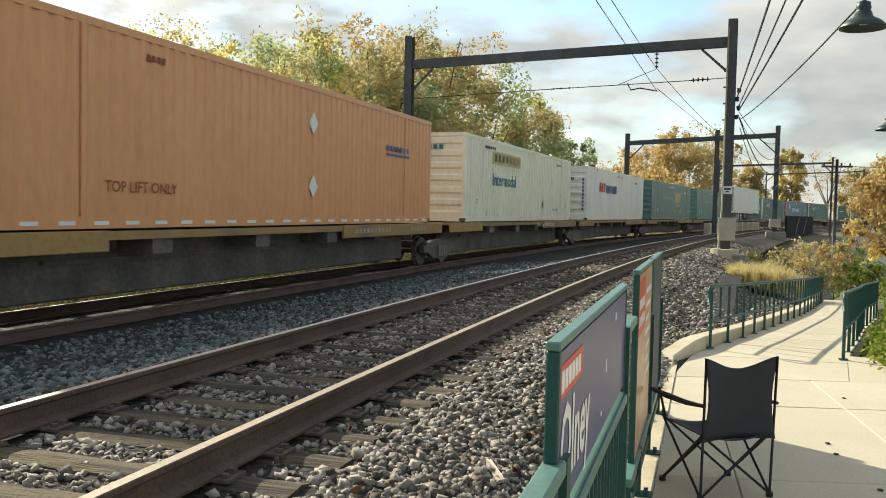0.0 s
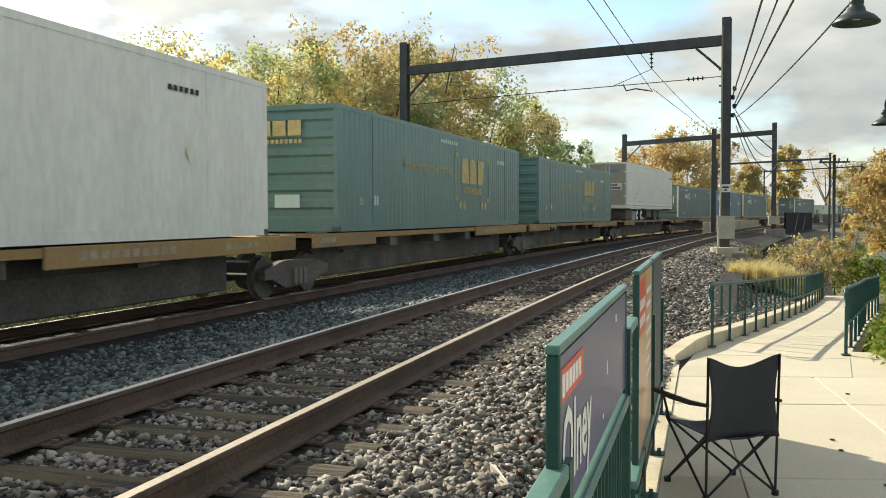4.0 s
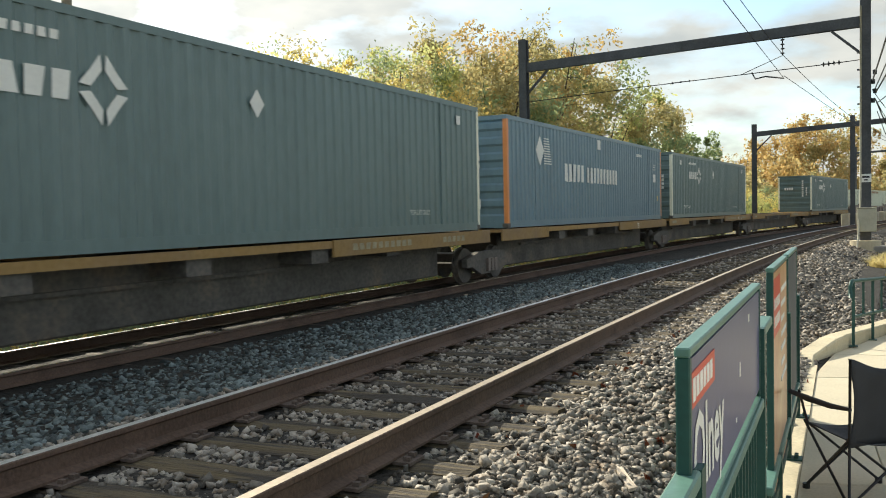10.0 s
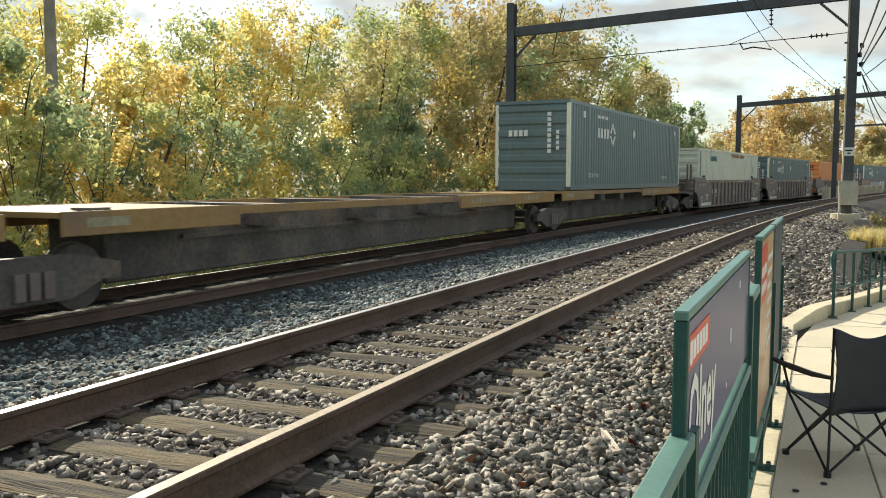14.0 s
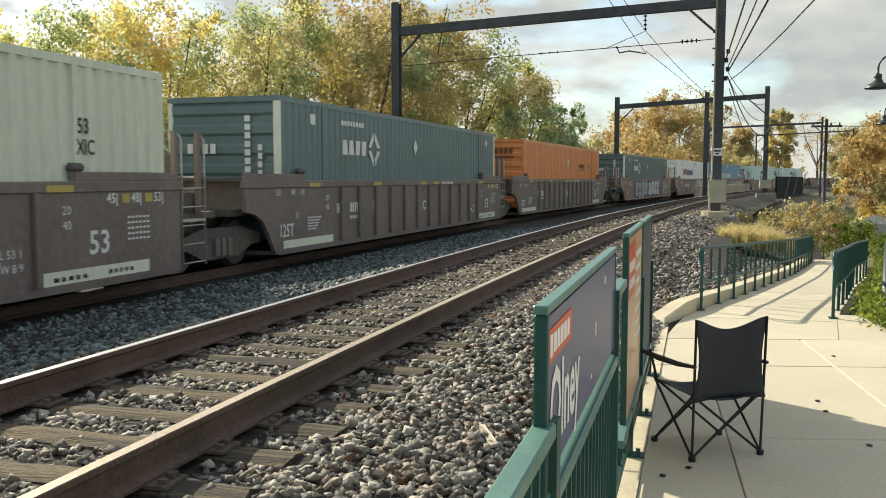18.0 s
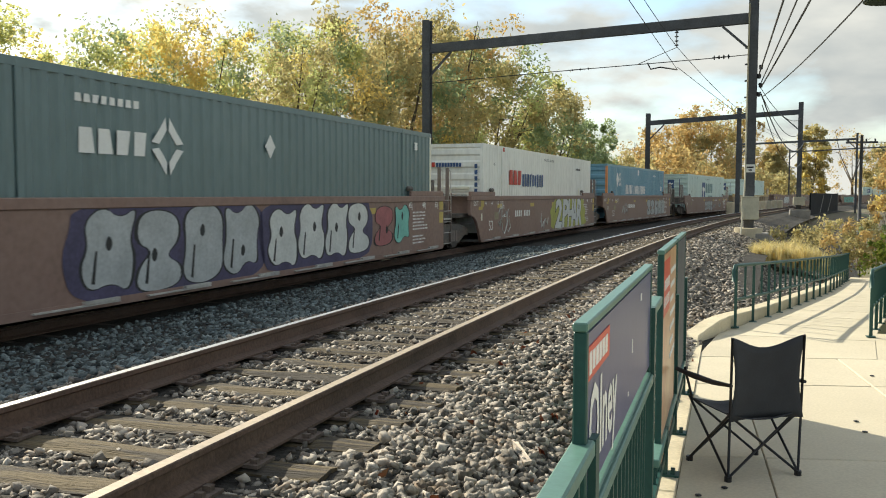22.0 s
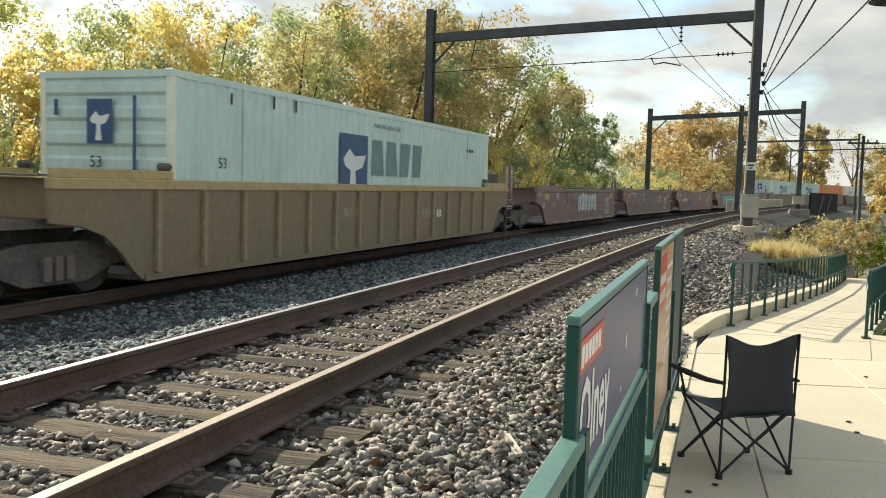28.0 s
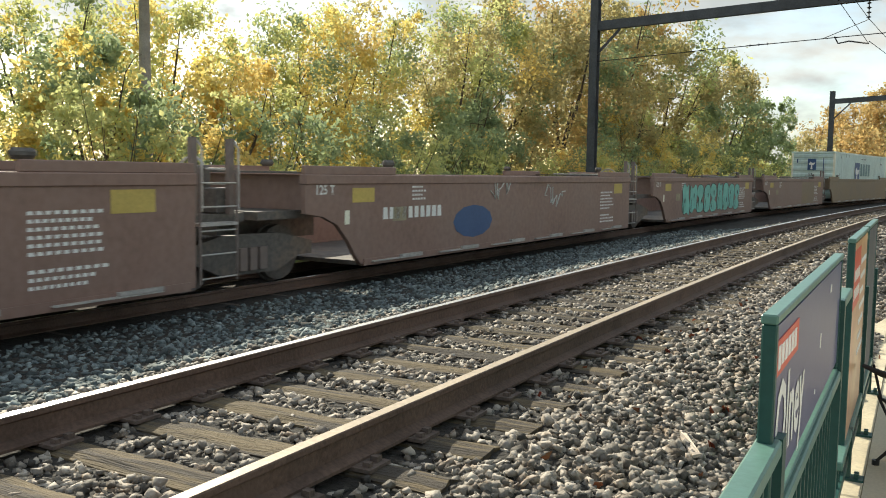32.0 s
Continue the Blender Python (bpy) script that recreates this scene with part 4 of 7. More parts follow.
def car(m, paint, label):
    c = thing("car", m, label, "car", "parked cars")
    prof = [(-2.15, 0.35), (-2.2, 0.75), (-1.9, 0.95), (-1.2, 1.02), (-0.6, 1.42), (0.7, 1.45), (1.5, 1.05), (2.15, 0.92), (2.2, 0.4)]
    n = len(prof)
    v = [(sx * (0.86 if z < 1.1 else 0.68), y, z) for sx in (-1, 1) for y, z in prof]
    f = [tuple(range(n))[::-1], tuple(range(n, 2 * n))] + [(k, k + 1, n + k + 1, n + k) for k in range(n - 1)] + [(n - 1, 0, n, 2 * n - 1)]
    put("body", raw_mesh(v, f, paint), c)
    gl = mat("car_glass", (0.02, 0.025, 0.03), 0.08, var=0.02, bump=0.0)
    for sx in (-1, 1):
        v = [(sx * 0.775, -1.0, 1.05), (sx * 0.70, -0.55, 1.38), (sx * 0.70, 0.62, 1.4), (sx * 0.775, 1.2, 1.08)]
        put("side_window", raw_mesh(v, [(0, 1, 2, 3)], gl), c)
    put("windscreen", raw_mesh([(-0.7, -1.24, 1.035), (0.7, -1.24, 1.035), (0.62, -0.64, 1.425), (-0.62, -0.64, 1.425)], [(0, 1, 2, 3)], gl), c)
    for sx in (-0.78, 0.78):
        for y in (-1.35, 1.35):
            bm = bmesh.new()
            disc(bm, 0.33, 0.2, 18, Matrix.Translation((sx, y, 0.33)) @ ROT_Y90)
            w = part("wheel", bm, M_TUBE, c)
            bm = bmesh.new()
            disc(bm, 0.19, 0.22, 12, Matrix.Translation((sx, y, 0.33)) @ ROT_Y90)
            part("rim", bm, M_CONC_GREY, w)
    for sx in (-0.6, 0.6):
        part("headlight", boxes((sx - 0.15, sx + 0.15, -2.2, -2.14, 0.7, 0.82)), M_WHITE, c)
    return c


P_SILVER = mat("silver_car_paint", (0.5, 0.5, 0.52), 0.25, 0.5, var=0.03, bump=0.0)
P_WHITE = mat("white_car_paint", (0.75, 0.75, 0.76), 0.25, var=0.03, bump=0.0)
car(pose(9.0, 46.0, -2.0, 0, 0, 75), P_SILVER, "silver parked car in the shaded street")
car(pose(11.0, 54.0, -2.15, 0, 0, 70), P_WHITE, "white parked car in the shaded street")

# ---- trees and plants ----
def leaf_mesh(centres, spread, per, size, material, seed, flat=1.0):
    """Many small leaves gathered in clumps round the centres, one mesh."""
    rng = np.random.default_rng(seed)
    c = np.repeat(np.asarray(centres, float), per, axis=0)
    sp = np.repeat(np.asarray(spread, float), per)
    n = len(c)
    p = c + np.clip(rng.normal(size=(n, 3)), -1.7, 1.7) * sp[:, None] * np.array([1, 1, flat])
    a = rng.normal(size=(n, 3))
    a /= np.linalg.norm(a, axis=1)[:, None]
    b = np.cross(a, rng.normal(size=(n, 3)))
    b /= np.linalg.norm(b, axis=1)[:, None]
    ln = size * rng.uniform(0.6, 1.3, n)[:, None]
    a, b = a * ln, b * ln * rng.uniform(0.4, 0.65, n)[:, None]
    v = np.stack([p - a, p + b, p + a, p - b], axis=1).reshape(-1, 3)
    me = bpy.data.meshes.new("mesh")
    me.vertices.add(n * 4)
    me.vertices.foreach_set("co", v.reshape(-1).astype(np.float32))
    me.loops.add(n * 4)
    me.loops.foreach_set("vertex_index", np.arange(n * 4, dtype=np.int32))
    me.polygons.add(n)
    me.polygons.foreach_set("loop_start", np.arange(0, n * 4, 4, dtype=np.int32))
    me.update(calc_edges=True)
    me.materials.append(material)
    return me


def tree(x, y, z, height, radius, leaves, seed, label, per=100, clumps=130, size=0.09, low=0.18, density=1.0, name="tree", trunk=None, accents=()):
    """A trunk that forks into limbs and twigs, and a crown of leaf clumps round their ends."""
    rnd = random.Random(seed)
    t = thing(name, pose(x, y, z), label, "tree" if name == "tree" else "shrub")
    r0 = trunk or 0.03 + height * 0.014
    lean = Vector((rnd.uniform(-0.06, 0.06), rnd.uniform(-0.06, 0.06), 1))
    fork = height * rnd.uniform(0.25, 0.36)
    main = [Vector((0, 0, -0.2)), lean * fork * 0.5, lean * fork]
    items = [tube_data(main, [r0 * 1.25, r0, r0 * 0.85], 7)]
    for k in range(rnd.randint(5, 7)):
        a = k * 2.4 + rnd.uniform(-0.4, 0.4)
        reach = radius * rnd.uniform(0.35, 0.85)
        top = height * rnd.uniform(0.62, 0.98)
        end = Vector((math.cos(a) * reach, math.sin(a) * reach, top))
        mid = main[-1].lerp(end, 0.5) + Vector((math.cos(a) * reach * 0.15, math.sin(a) * reach * 0.15, rnd.uniform(-0.3, 0.3)))
        items.append(tube_data([main[-1] * rnd.uniform(0.7, 1.0), mid, end], [r0 * 0.55, r0 * 0.3, r0 * 0.08], 5))
        for j in range(4):
            q = mid.lerp(end, rnd.uniform(-0.5, 0.95))
            e = q + Vector((rnd.uniform(-1, 1), rnd.uniform(-1, 1), rnd.uniform(-0.25, 0.9))) * radius * 0.42
            items.append(tube_data([q, q.lerp(e, 0.5) + Vector((0, 0, 0.12)), e], [r0 * 0.16, r0 * 0.1, r0 * 0.03], 4))
    v, f = join_data(items)
    put("trunk", raw_mesh(v, f, M_BARK, True), t, None, "dark trunk and branches")
    pool = [leaves] + [m for m, _ in accents]
    odds = [1.0] + [share for _, share in accents]
    groups = {}
    clumps = int(clumps * 1.35)
    lobes = max(10, clumps // 6)
    for k in range(lobes):
        a, hh = k * 2.4 + rnd.uniform(-0.5, 0.5), low + (0.93 - low) * ((k + rnd.random()) / lobes)
        wide = math.sin(math.pi * min(1, max(0.08, (hh - low * 0.4) / (1.12 - low * 0.4)))) ** 0.55
        rr = radius * wide * rnd.uniform(0.3, 0.95)
        c = Vector((math.cos(a) * rr, math.sin(a) * rr, hh * height))
        size_l = radius * rnd.uniform(0.16, 0.4)
        mtl = rnd.choices(range(len(pool)), odds)[0]
        cs, sp = groups.setdefault(mtl, ([], []))
        for j in range(clumps // lobes + 1):
            d = Vector((rnd.gauss(0, 1), rnd.gauss(0, 1), rnd.gauss(0.25, 0.8))).normalized()
            q = c + d * size_l * rnd.uniform(0.3, 1.3)
            if q.z < height * low * 0.5:
                continue
            cs.append(q)
            sp.append(radius * rnd.uniform(0.04, 0.14))
    for mtl, (cs, sp) in groups.items():
        if cs:
            put("crown", leaf_mesh(cs, sp, int(per * density * 0.62), size, pool[mtl], seed + 50 * mtl), t)
    return t


def tree_at(s, off, top, radius, leaves, seed, label, **kw):
    p = on_path(s, off)
    z = ground_z(off)
    return tree(p.x, p.y, z, top - z, radius, leaves, seed, label, **kw)


YEL, OLV = "autumn tree with thin yellow leaves behind the tracks", "tree with olive and brown autumn leaves behind the tracks"
tree_at(6, -19, 6.0, 2.8, L_YELLOW, 11, YEL, density=1.0, clumps=150, accents=((L_GOLD, 0.5), (L_GREEN, 0.4), (L_LIME, 0.9)))
tree_at(11.5, -20, 6.4, 2.7, L_LIME, 12, YEL, density=0.9, clumps=130, accents=((L_YELLOW, 0.7), (L_GREEN, 0.5)))
tree_at(16.5, -20.5, 6.8, 2.7, L_LIME, 13, "slender tree with sparse green and yellow leaves", density=0.8, clumps=100, accents=((L_YELLOW, 0.5), (L_GREEN, 0.5)))
tree_at(21, -21, 7.4, 2.9, L_YELLOW, 14, YEL, density=1.0, clumps=140, accents=((L_LIME, 0.9), (L_GREEN, 0.4), (L_GOLD, 0.3)))
tree_at(25, -18, 7.0, 2.9, L_YELLOW, 15, YEL, clumps=170, accents=((L_LIME, 0.8), (L_GREEN, 0.3), (L_GOLD, 0.6)))
tree_at(29.5, -19, 8.2, 3.1, L_LIME, 16, YEL, clumps=180, accents=((L_GREEN, 0.4), (L_YELLOW, 0.7), (L_OLIVE, 0.4)))
tree_at(34, -17.5, 8.6, 3.1, L_OLIVE, 17, OLV, clumps=170, accents=((L_GREEN, 0.4), (L_LIME, 0.7), (L_YELLOW, 0.3)))
tree_at(39, -18.5, 10.0, 3.6, L_OLIVE, 18, OLV, clumps=180, size=0.12, accents=((L_GREEN, 0.4), (L_LIME, 0.4), (L_GOLD, 0.2)))
tree_at(44.5, -17.5, 10.6, 3.9, L_OLIVE, 19, OLV, clumps=190, size=0.13, accents=((L_GREEN, 0.4), (L_ORANGE, 0.5)))
tree_at(51, -18, 12.6, 4.4, L_OLIVE, 20, OLV, clumps=210, size=0.14, density=0.9, accents=((L_ORANGE, 0.5), (L_LIME, 0.2)))
tree_at(58, -17, 11.6, 4.6, L_OLIVE, 21, OLV, clumps=210, size=0.15, low=0.1, accents=((L_LIME, 0.5), (L_GREEN, 0.3)))
tree_at(66, -15.6, 9.8, 3.9, L_OLIVE, 22, OLV, clumps=180, size=0.15, low=0.1, accents=((L_GREEN, 0.4), (L_LIME, 0.5)))
tree_at(72, -14.5, 7.6, 2.4, L_GREEN, 23, "dark green tree at the end of the tree line", clumps=80, size=0.14)
GLD = "young tree with bright golden leaves at the edge of the wood"
tree_at(9, -15.6, 4.2, 2.0, L_GOLD, 61, GLD, clumps=100, low=0.1, accents=((L_YELLOW, 0.6), (L_LIME, 0.5)))
tree_at(14, -15.0, 4.4, 2.0, L_YELLOW, 62, GLD, clumps=100, low=0.1, accents=((L_LIME, 0.6), (L_GREEN, 0.4)))
tree_at(19, -15.4, 4.6, 2.0, L_GOLD, 63, GLD, clumps=100, low=0.1, accents=((L_YELLOW, 0.5), (L_LIME, 0.4)))
tree_at(31.5, -15.2, 4.6, 1.9, L_GREEN, 64, "dark green leafy tree at the edge of the wood", clumps=100, low=0.05, accents=((L_LIME, 0.3),))
tree_at(47, -14.6, 5.0, 2.0, L_YELLOW, 65, GLD, clumps=80, low=0.1, accents=((L_LIME, 0.5), (L_OLIVE, 0.5)))
rnd = random.Random(8)
for k in range(38):
    s = -4 + 2.7 * k + rnd.uniform(-0.8, 0.8)
    off = -12.0 - rnd.uniform(0, 2.2)
    tree_at(s, off, rnd.uniform(1.7, 3.3) + (0.5 if k > 18 else 0), 1.9, rnd.choice((L_YELLOW, L_GREEN, L_GOLD, L_LIME, L_GREEN)), 100 + k,
            "dense shrub with yellow and green leaves beside the freight track", name="shrub", clumps=60, per=70, size=0.075, low=0.05, trunk=0.04, accents=((L_GREEN, 0.5), (L_LIME, 0.4)))
for k in range(9):
    s = 100 + 9 * k
    tree_at(s, -13 - rnd.uniform(0, 5), rnd.uniform(4, 6.5), 4.5, rnd.choice((L_ORANGE, L_OLIVE)), 140 + k, "distant shrub with orange brown leaves", name="shrub", clumps=60, per=40, size=0.26, low=0.05)
tree(-9.0, 138, -1, 12.0, 5.4, L_ORANGE, 31, "orange autumn tree beyond the second gantry", clumps=120, size=0.24)
tree(-2.6, 140, -1, 15.0, 6.4, L_ORANGE, 32, "large orange and green autumn tree beyond the second gantry", clumps=140, size=0.24, accents=((L_OLIVE, 0.5),))
tree(-13.5, 130, -1, 10.4, 3.6, L_ORANGE, 33, "nearly bare tree with a few brown leaves", clumps=40, size=0.2, density=0.25)
tree(7.4, 176, -1, 11.6, 4.6, L_OLIVE, 34, "rounded green and orange tree along the line", clumps=110, size=0.26, accents=((L_ORANGE, 0.4),))
tree(15.2, 181, -2.0, 17.0, 3.4, L_OLIVE, 35, "tall tree with green and yellow leaves beyond the bridge", low=0.05, clumps=150, density=0.9, size=0.26, accents=((L_YELLOW, 0.4),))
tree(26.5, 215, -2.0, 19.0, 5.6, L_ORANGE, 36, "bare branched autumn tree by the street", clumps=60, size=0.22, density=0.3)
tree(34, 212, -2.0, 15.0, 5.6, L_OLIVE, 37, "brown tree across the street", clumps=90, size=0.28)
for k in range(7):
    tree(36 + 9 * k, 222 + 11 * (k % 3), -2, 13 + 2.5 * (k % 2), 8.0, (L_OLIVE, L_ORANGE, L_YELLOW)[k % 3], 160 + k, "autumn tree in the distant wood beyond the street", clumps=70, per=50, size=0.4, low=0.05)
tree(8.6, 46.5, -2.0, 5.9, 1.9, L_ORANGE, 38, "yellow orange autumn tree above the street", clumps=130, per=90, size=0.1, low=0.22, accents=((L_OLIVE, 0.35), (L_YELLOW, 0.15)))
tree(10.6, 50, -2.1, 6.6, 2.3, L_ORANGE, 39, "orange autumn tree behind the street lamps", clumps=120, per=100, size=0.11, low=0.2, accents=((L_OLIVE, 0.4),))
tree(14, 62, -2.1, 6.5, 4.0, L_OLIVE, 40, "dark tree shading the street", clumps=120, size=0.22, low=0.05)
tree(19, 66, -2.1, 8.0, 4.5, L_OLIVE, 41, "dark tree shading the street", clumps=120, size=0.22, low=0.05)
tree(5.0, 33.5, -1.6, 2.9, 0.55, L_GREEN, 42, "slim climbing bush with green and orange leaves by the ramp", name="shrub", clumps=50, per=40, size=0.06, trunk=0.03, accents=((L_ORANGE, 0.4),))
for k, (x, y, hh, r) in enumerate(((3.3, 32, 1.7, 1.1), (4.3, 32.5, 1.9, 1.0), (2.4, 34, 1.5, 1.0), (5.0, 30.8, 1.3, 0.9), (5.7, 28.4, 0.9, 0.9))):
    tree(x, y, -1.5, hh, r, L_OLIVE if k < 3 else L_BUSH, 50 + k, "low bush with rust and green leaves behind the railing", name="shrub", clumps=50, per=50, size=0.06, low=0.05, trunk=0.02, accents=((L_ORANGE, 0.5),) if k < 3 else ())

# dry grass clump
rng = np.random.default_rng(9)
gv, gf = [], []
for tuft in range(120):
    tx, ty = 0.7 + 2.5 * rng.random(), 27.3 + 2.4 * rng.random()
    env = (0.5 + 0.5 * math.sin(math.pi * (tx - 0.7) / 2.5)) * rng.uniform(0.55, 1.1)
    lean, side = rng.uniform(0, 6.283), rng.uniform(0.1, 0.5)
    for k in range(60):
        a = rng.normal(lean, 1.1)
        x, y = tx + rng.normal(0, 0.06), ty + rng.normal(0, 0.06)
        h, bend = (0.35 + 0.6 * rng.random()) * env, side * rng.uniform(0.4, 1.6)
        d, w = Vector((math.cos(a), math.sin(a), 0)), Vector((-math.sin(a), math.cos(a), 0)) * 0.009
        b0 = Vector((x, y, -0.72 - 0.2 * (x - 0.75)))
        b1, b2 = b0 + d * bend * 0.4 * h + Vector((0, 0, h * 0.65)), b0 + d * bend * 1.7 * h + Vector((0, 0, h * rng.uniform(0.75, 1.0)))
        o = len(gv)
        gv += [b0 - w, b0 + w, b1 - w, b1 + w, b2]
        gf += [(o, o + 1, o + 3, o + 2), (o + 2, o + 3, o + 4)]
tagged(put("dry_grass", raw_mesh(gv, gf, L_DRY)), "clump of tall straw-yellow dry grass on the gravel", "grass", kind="stuff")

# leafy bed beside the ramp
rng = np.random.default_rng(12)
cs = []
for k in range(420):
    y = 10.7 + 13 * rng.random() ** 1.3
    x = right_x(max(y, 11.4)) + 0.34 + 2.6 * rng.random()
    edge = min(1.0, (x - right_x(max(y, 11.4)) - 0.2) / 1.3)
    cs.append((x, y + 0.25 * (x - 2), PZ - 0.1 + ramp_dz(y) + rng.random() * (0.16 + 0.72 * edge)))
hedge = tagged(put("bush_bed", leaf_mesh(cs, [0.13] * len(cs), 60, 0.05, L_BUSH, 13)), "bed of bright green leafy bushes beside the ramp", "bushes", kind="stuff")
cs = [(-2.2 + 1.9 * rng.random(), 2.2 + 8 * rng.random(), 0) for _ in range(45)]
cs = [(x, y, ground_z(x - NEAR_X - 0.0012 * y * y) + 0.05) for x, y, _ in cs]
tagged(put("fallen_leaves", leaf_mesh(cs, [0.012] * len(cs), 2, 0.03, L_FALLEN, 14, 0.2)), "scattered red and brown fallen leaves on the ballast", "leaves", kind="stuff")

# weeds along the far side of the freight track
rng = np.random.default_rng(21)
cs = []
for k in range(1700):
    p = on_path(-4 + 58 * rng.random(), -APART - 2.9 - 1.9 * rng.random())
    cs.append((p.x, p.y, -0.95 + 0.4 * rng.random() ** 1.3))
for mtl, part_of in ((L_GREEN, cs[:1200]), (L_GOLD, cs[1200:])):
    tagged(put("weeds", leaf_mesh(part_of, [0.16] * len(part_of), 26, 0.06, mtl, 22)), "low green and yellow weeds beyond the freight track", "weeds", kind="stuff")

# ---- freight train ----
BOX_L, BOX_W, BOX_H = 16.15, 1.295, 2.9
DECK_Z, WELL_Z = 0.83, -0.07


def paint(name, base, second, cover=0.3, rough=0.36, var=0.1):
    return mat(name, base, rough, var=var, coarse=0.7, fine=9, bump=0.04, second=second, cover=cover, edge=0.3, stretch=(1, 1, 0.35), spec=0.55)


C_ORANGE = paint("orange_paint", (0.72, 0.26, 0.08), (0.62, 0.23, 0.075))
# the orange paled by lens haze mixed into its colour
C_HAZEOR = paint("haze_paled_orange_paint", (0.7, 0.33, 0.14), (0.62, 0.3, 0.13), 0.4)
C_CREAM = paint("cream_white_paint", (0.8, 0.79, 0.65), (0.74, 0.73, 0.59), 0.34)
C_SAGE = paint("pale_sage_paint", (0.68, 0.71, 0.58), (0.6, 0.62, 0.5), 0.35)
C_WHITE = paint("white_container_paint", (0.8, 0.8, 0.74), (0.74, 0.73, 0.67), 0.3)
# green, slate and blue carry lens haze over their shaded sides in the colour
C_GREEN = paint("haze_lifted_green_paint", (0.125, 0.225, 0.21), (0.14, 0.215, 0.2))
C_SLATE = paint("slate_blue_green_paint", (0.128, 0.19, 0.195), (0.14, 0.18, 0.182))
C_BLUE = paint("blue_container_paint", (0.14, 0.225, 0.285), (0.145, 0.215, 0.265))
C_LBLUE = paint("light_blue_paint", (0.15, 0.32, 0.42), (0.17, 0.29, 0.36))
C_PALE = paint("pale_blue_white_paint", (0.58, 0.71, 0.67), (0.53, 0.64, 0.58), 0.3)
C_ALU = mat("white_aluminium_trailer", (0.8, 0.82, 0.75), 0.4, 0.0, var=0.05, coarse=0.8, fine=12, bump=0.03)
C_DIRTY = mat("grimy_tan_doors", (0.45, 0.43, 0.36), 0.7, var=0.25, coarse=1.2, fine=10, bump=0.05, second=(0.25, 0.2, 0.13), cover=0.4, edge=0.4)
C_YEL = mat("yellow_marking", (0.55, 0.42, 0.12), 0.6, var=0.12, bump=0.0)
C_GOLD = mat("faded_gold_paint", (0.58, 0.47, 0.2), 0.6, var=0.18, coarse=3, fine=20, bump=0.0)
C_NAVY = mat("navy_marking", (0.05, 0.1, 0.22), 0.5, var=0.1, bump=0.0)
C_TEAL = mat("teal_marking", (0.03, 0.16, 0.2), 0.5, var=0.1, bump=0.0)
C_GREYTEAL = mat("grey_teal_marking", (0.19, 0.29, 0.29), 0.6, var=0.1, coarse=3, fine=20, bump=0.0)
C_BLACK = mat("black_marking", (0.03, 0.03, 0.03), 0.6, var=0.1, bump=0.0)
C_RED = mat("red_marking", (0.5, 0.06, 0.04), 0.5, var=0.1, bump=0.0)
C_BROWNMARK = mat("brown_marking", (0.2, 0.07, 0.03), 0.6, var=0.1, bump=0.0)
C_RUSTMARK = mat("rusted_lettering_ghost", (0.36, 0.2, 0.11), 0.8, var=0.35, coarse=5, fine=20, bump=0.0, second=(0.55, 0.45, 0.33), cover=0.4, edge=0.3)
C_FADED = mat("faded_tan_marking", (0.34, 0.3, 0.2), 0.7, var=0.2, coarse=4, fine=20, bump=0.0)
W_SPINE = mat("rusty_yellow_deck", (0.42, 0.26, 0.09), 0.65, var=0.3, coarse=0.7, fine=10, bump=0.2, second=(0.14, 0.095, 0.065), cover=0.45, edge=0.3, per_object=0.15)
# grime and car-side colours, lifted to stand in for lens haze
W_DARK = mat("haze_lifted_grimy_underframe", (0.115, 0.105, 0.095), 0.7, var=0.35, coarse=1.2, fine=14, bump=0.25, second=(0.13, 0.1, 0.078), cover=0.4)
W_BROWN = mat("brown_well_car_paint", (0.2, 0.16, 0.142), 0.5, var=0.18, coarse=0.8, fine=9, bump=0.1, second=(0.18, 0.145, 0.125), cover=0.35, edge=0.3)
W_RED = mat("red_brown_well_car_paint", (0.265, 0.168, 0.135), 0.5, var=0.18, coarse=0.8, fine=9, bump=0.1, second=(0.2, 0.142, 0.118), cover=0.4, edge=0.3)
W_TAN = mat("tan_yellow_well_car_paint", (0.34, 0.25, 0.15), 0.6, var=0.22, coarse=0.8, fine=9, bump=0.1, second=(0.2, 0.155, 0.11), cover=0.5, edge=0.3)
W_TRIM = mat("dull_yellow_trim_paint", (0.52, 0.39, 0.19), 0.7, var=0.2, coarse=1.5, fine=12, bump=0.1, second=(0.25, 0.19, 0.11), cover=0.35, edge=0.3)
# panel tan made lighter to paint in the light on the rib edges
W_RIB = mat("lit_tan_rib_paint", (0.36, 0.28, 0.17), 0.7, var=0.2, coarse=1.5, fine=12, bump=0.1)
# worn grab irons, and the painted slivers of sun under well car walls
W_IRON = mat("worn_iron_and_sun_slivers", (0.46, 0.44, 0.41), 0.6, 0.1, var=0.2, coarse=3, fine=20, bump=0.05)
G_WHITE = mat("white_spray_paint", (0.62, 0.63, 0.6), 0.6, var=0.12, coarse=2, fine=20, bump=0.0)
G_YELLOW = mat("yellow_green_spray_paint", (0.42, 0.42, 0.1), 0.6, var=0.15, coarse=2, fine=20, bump=0.0)
G_GREY = mat("silver_spray_paint", (0.42, 0.44, 0.44), 0.55, var=0.15, coarse=2, fine=20, bump=0.0)
G_TEAL = mat("turquoise_spray_paint", (0.2, 0.5, 0.42), 0.6, var=0.15, coarse=2, fine=20, bump=0.0)
G_PINK = mat("pink_spray_paint", (0.36, 0.13, 0.13), 0.6, var=0.15, coarse=2, fine=20, bump=0.0)
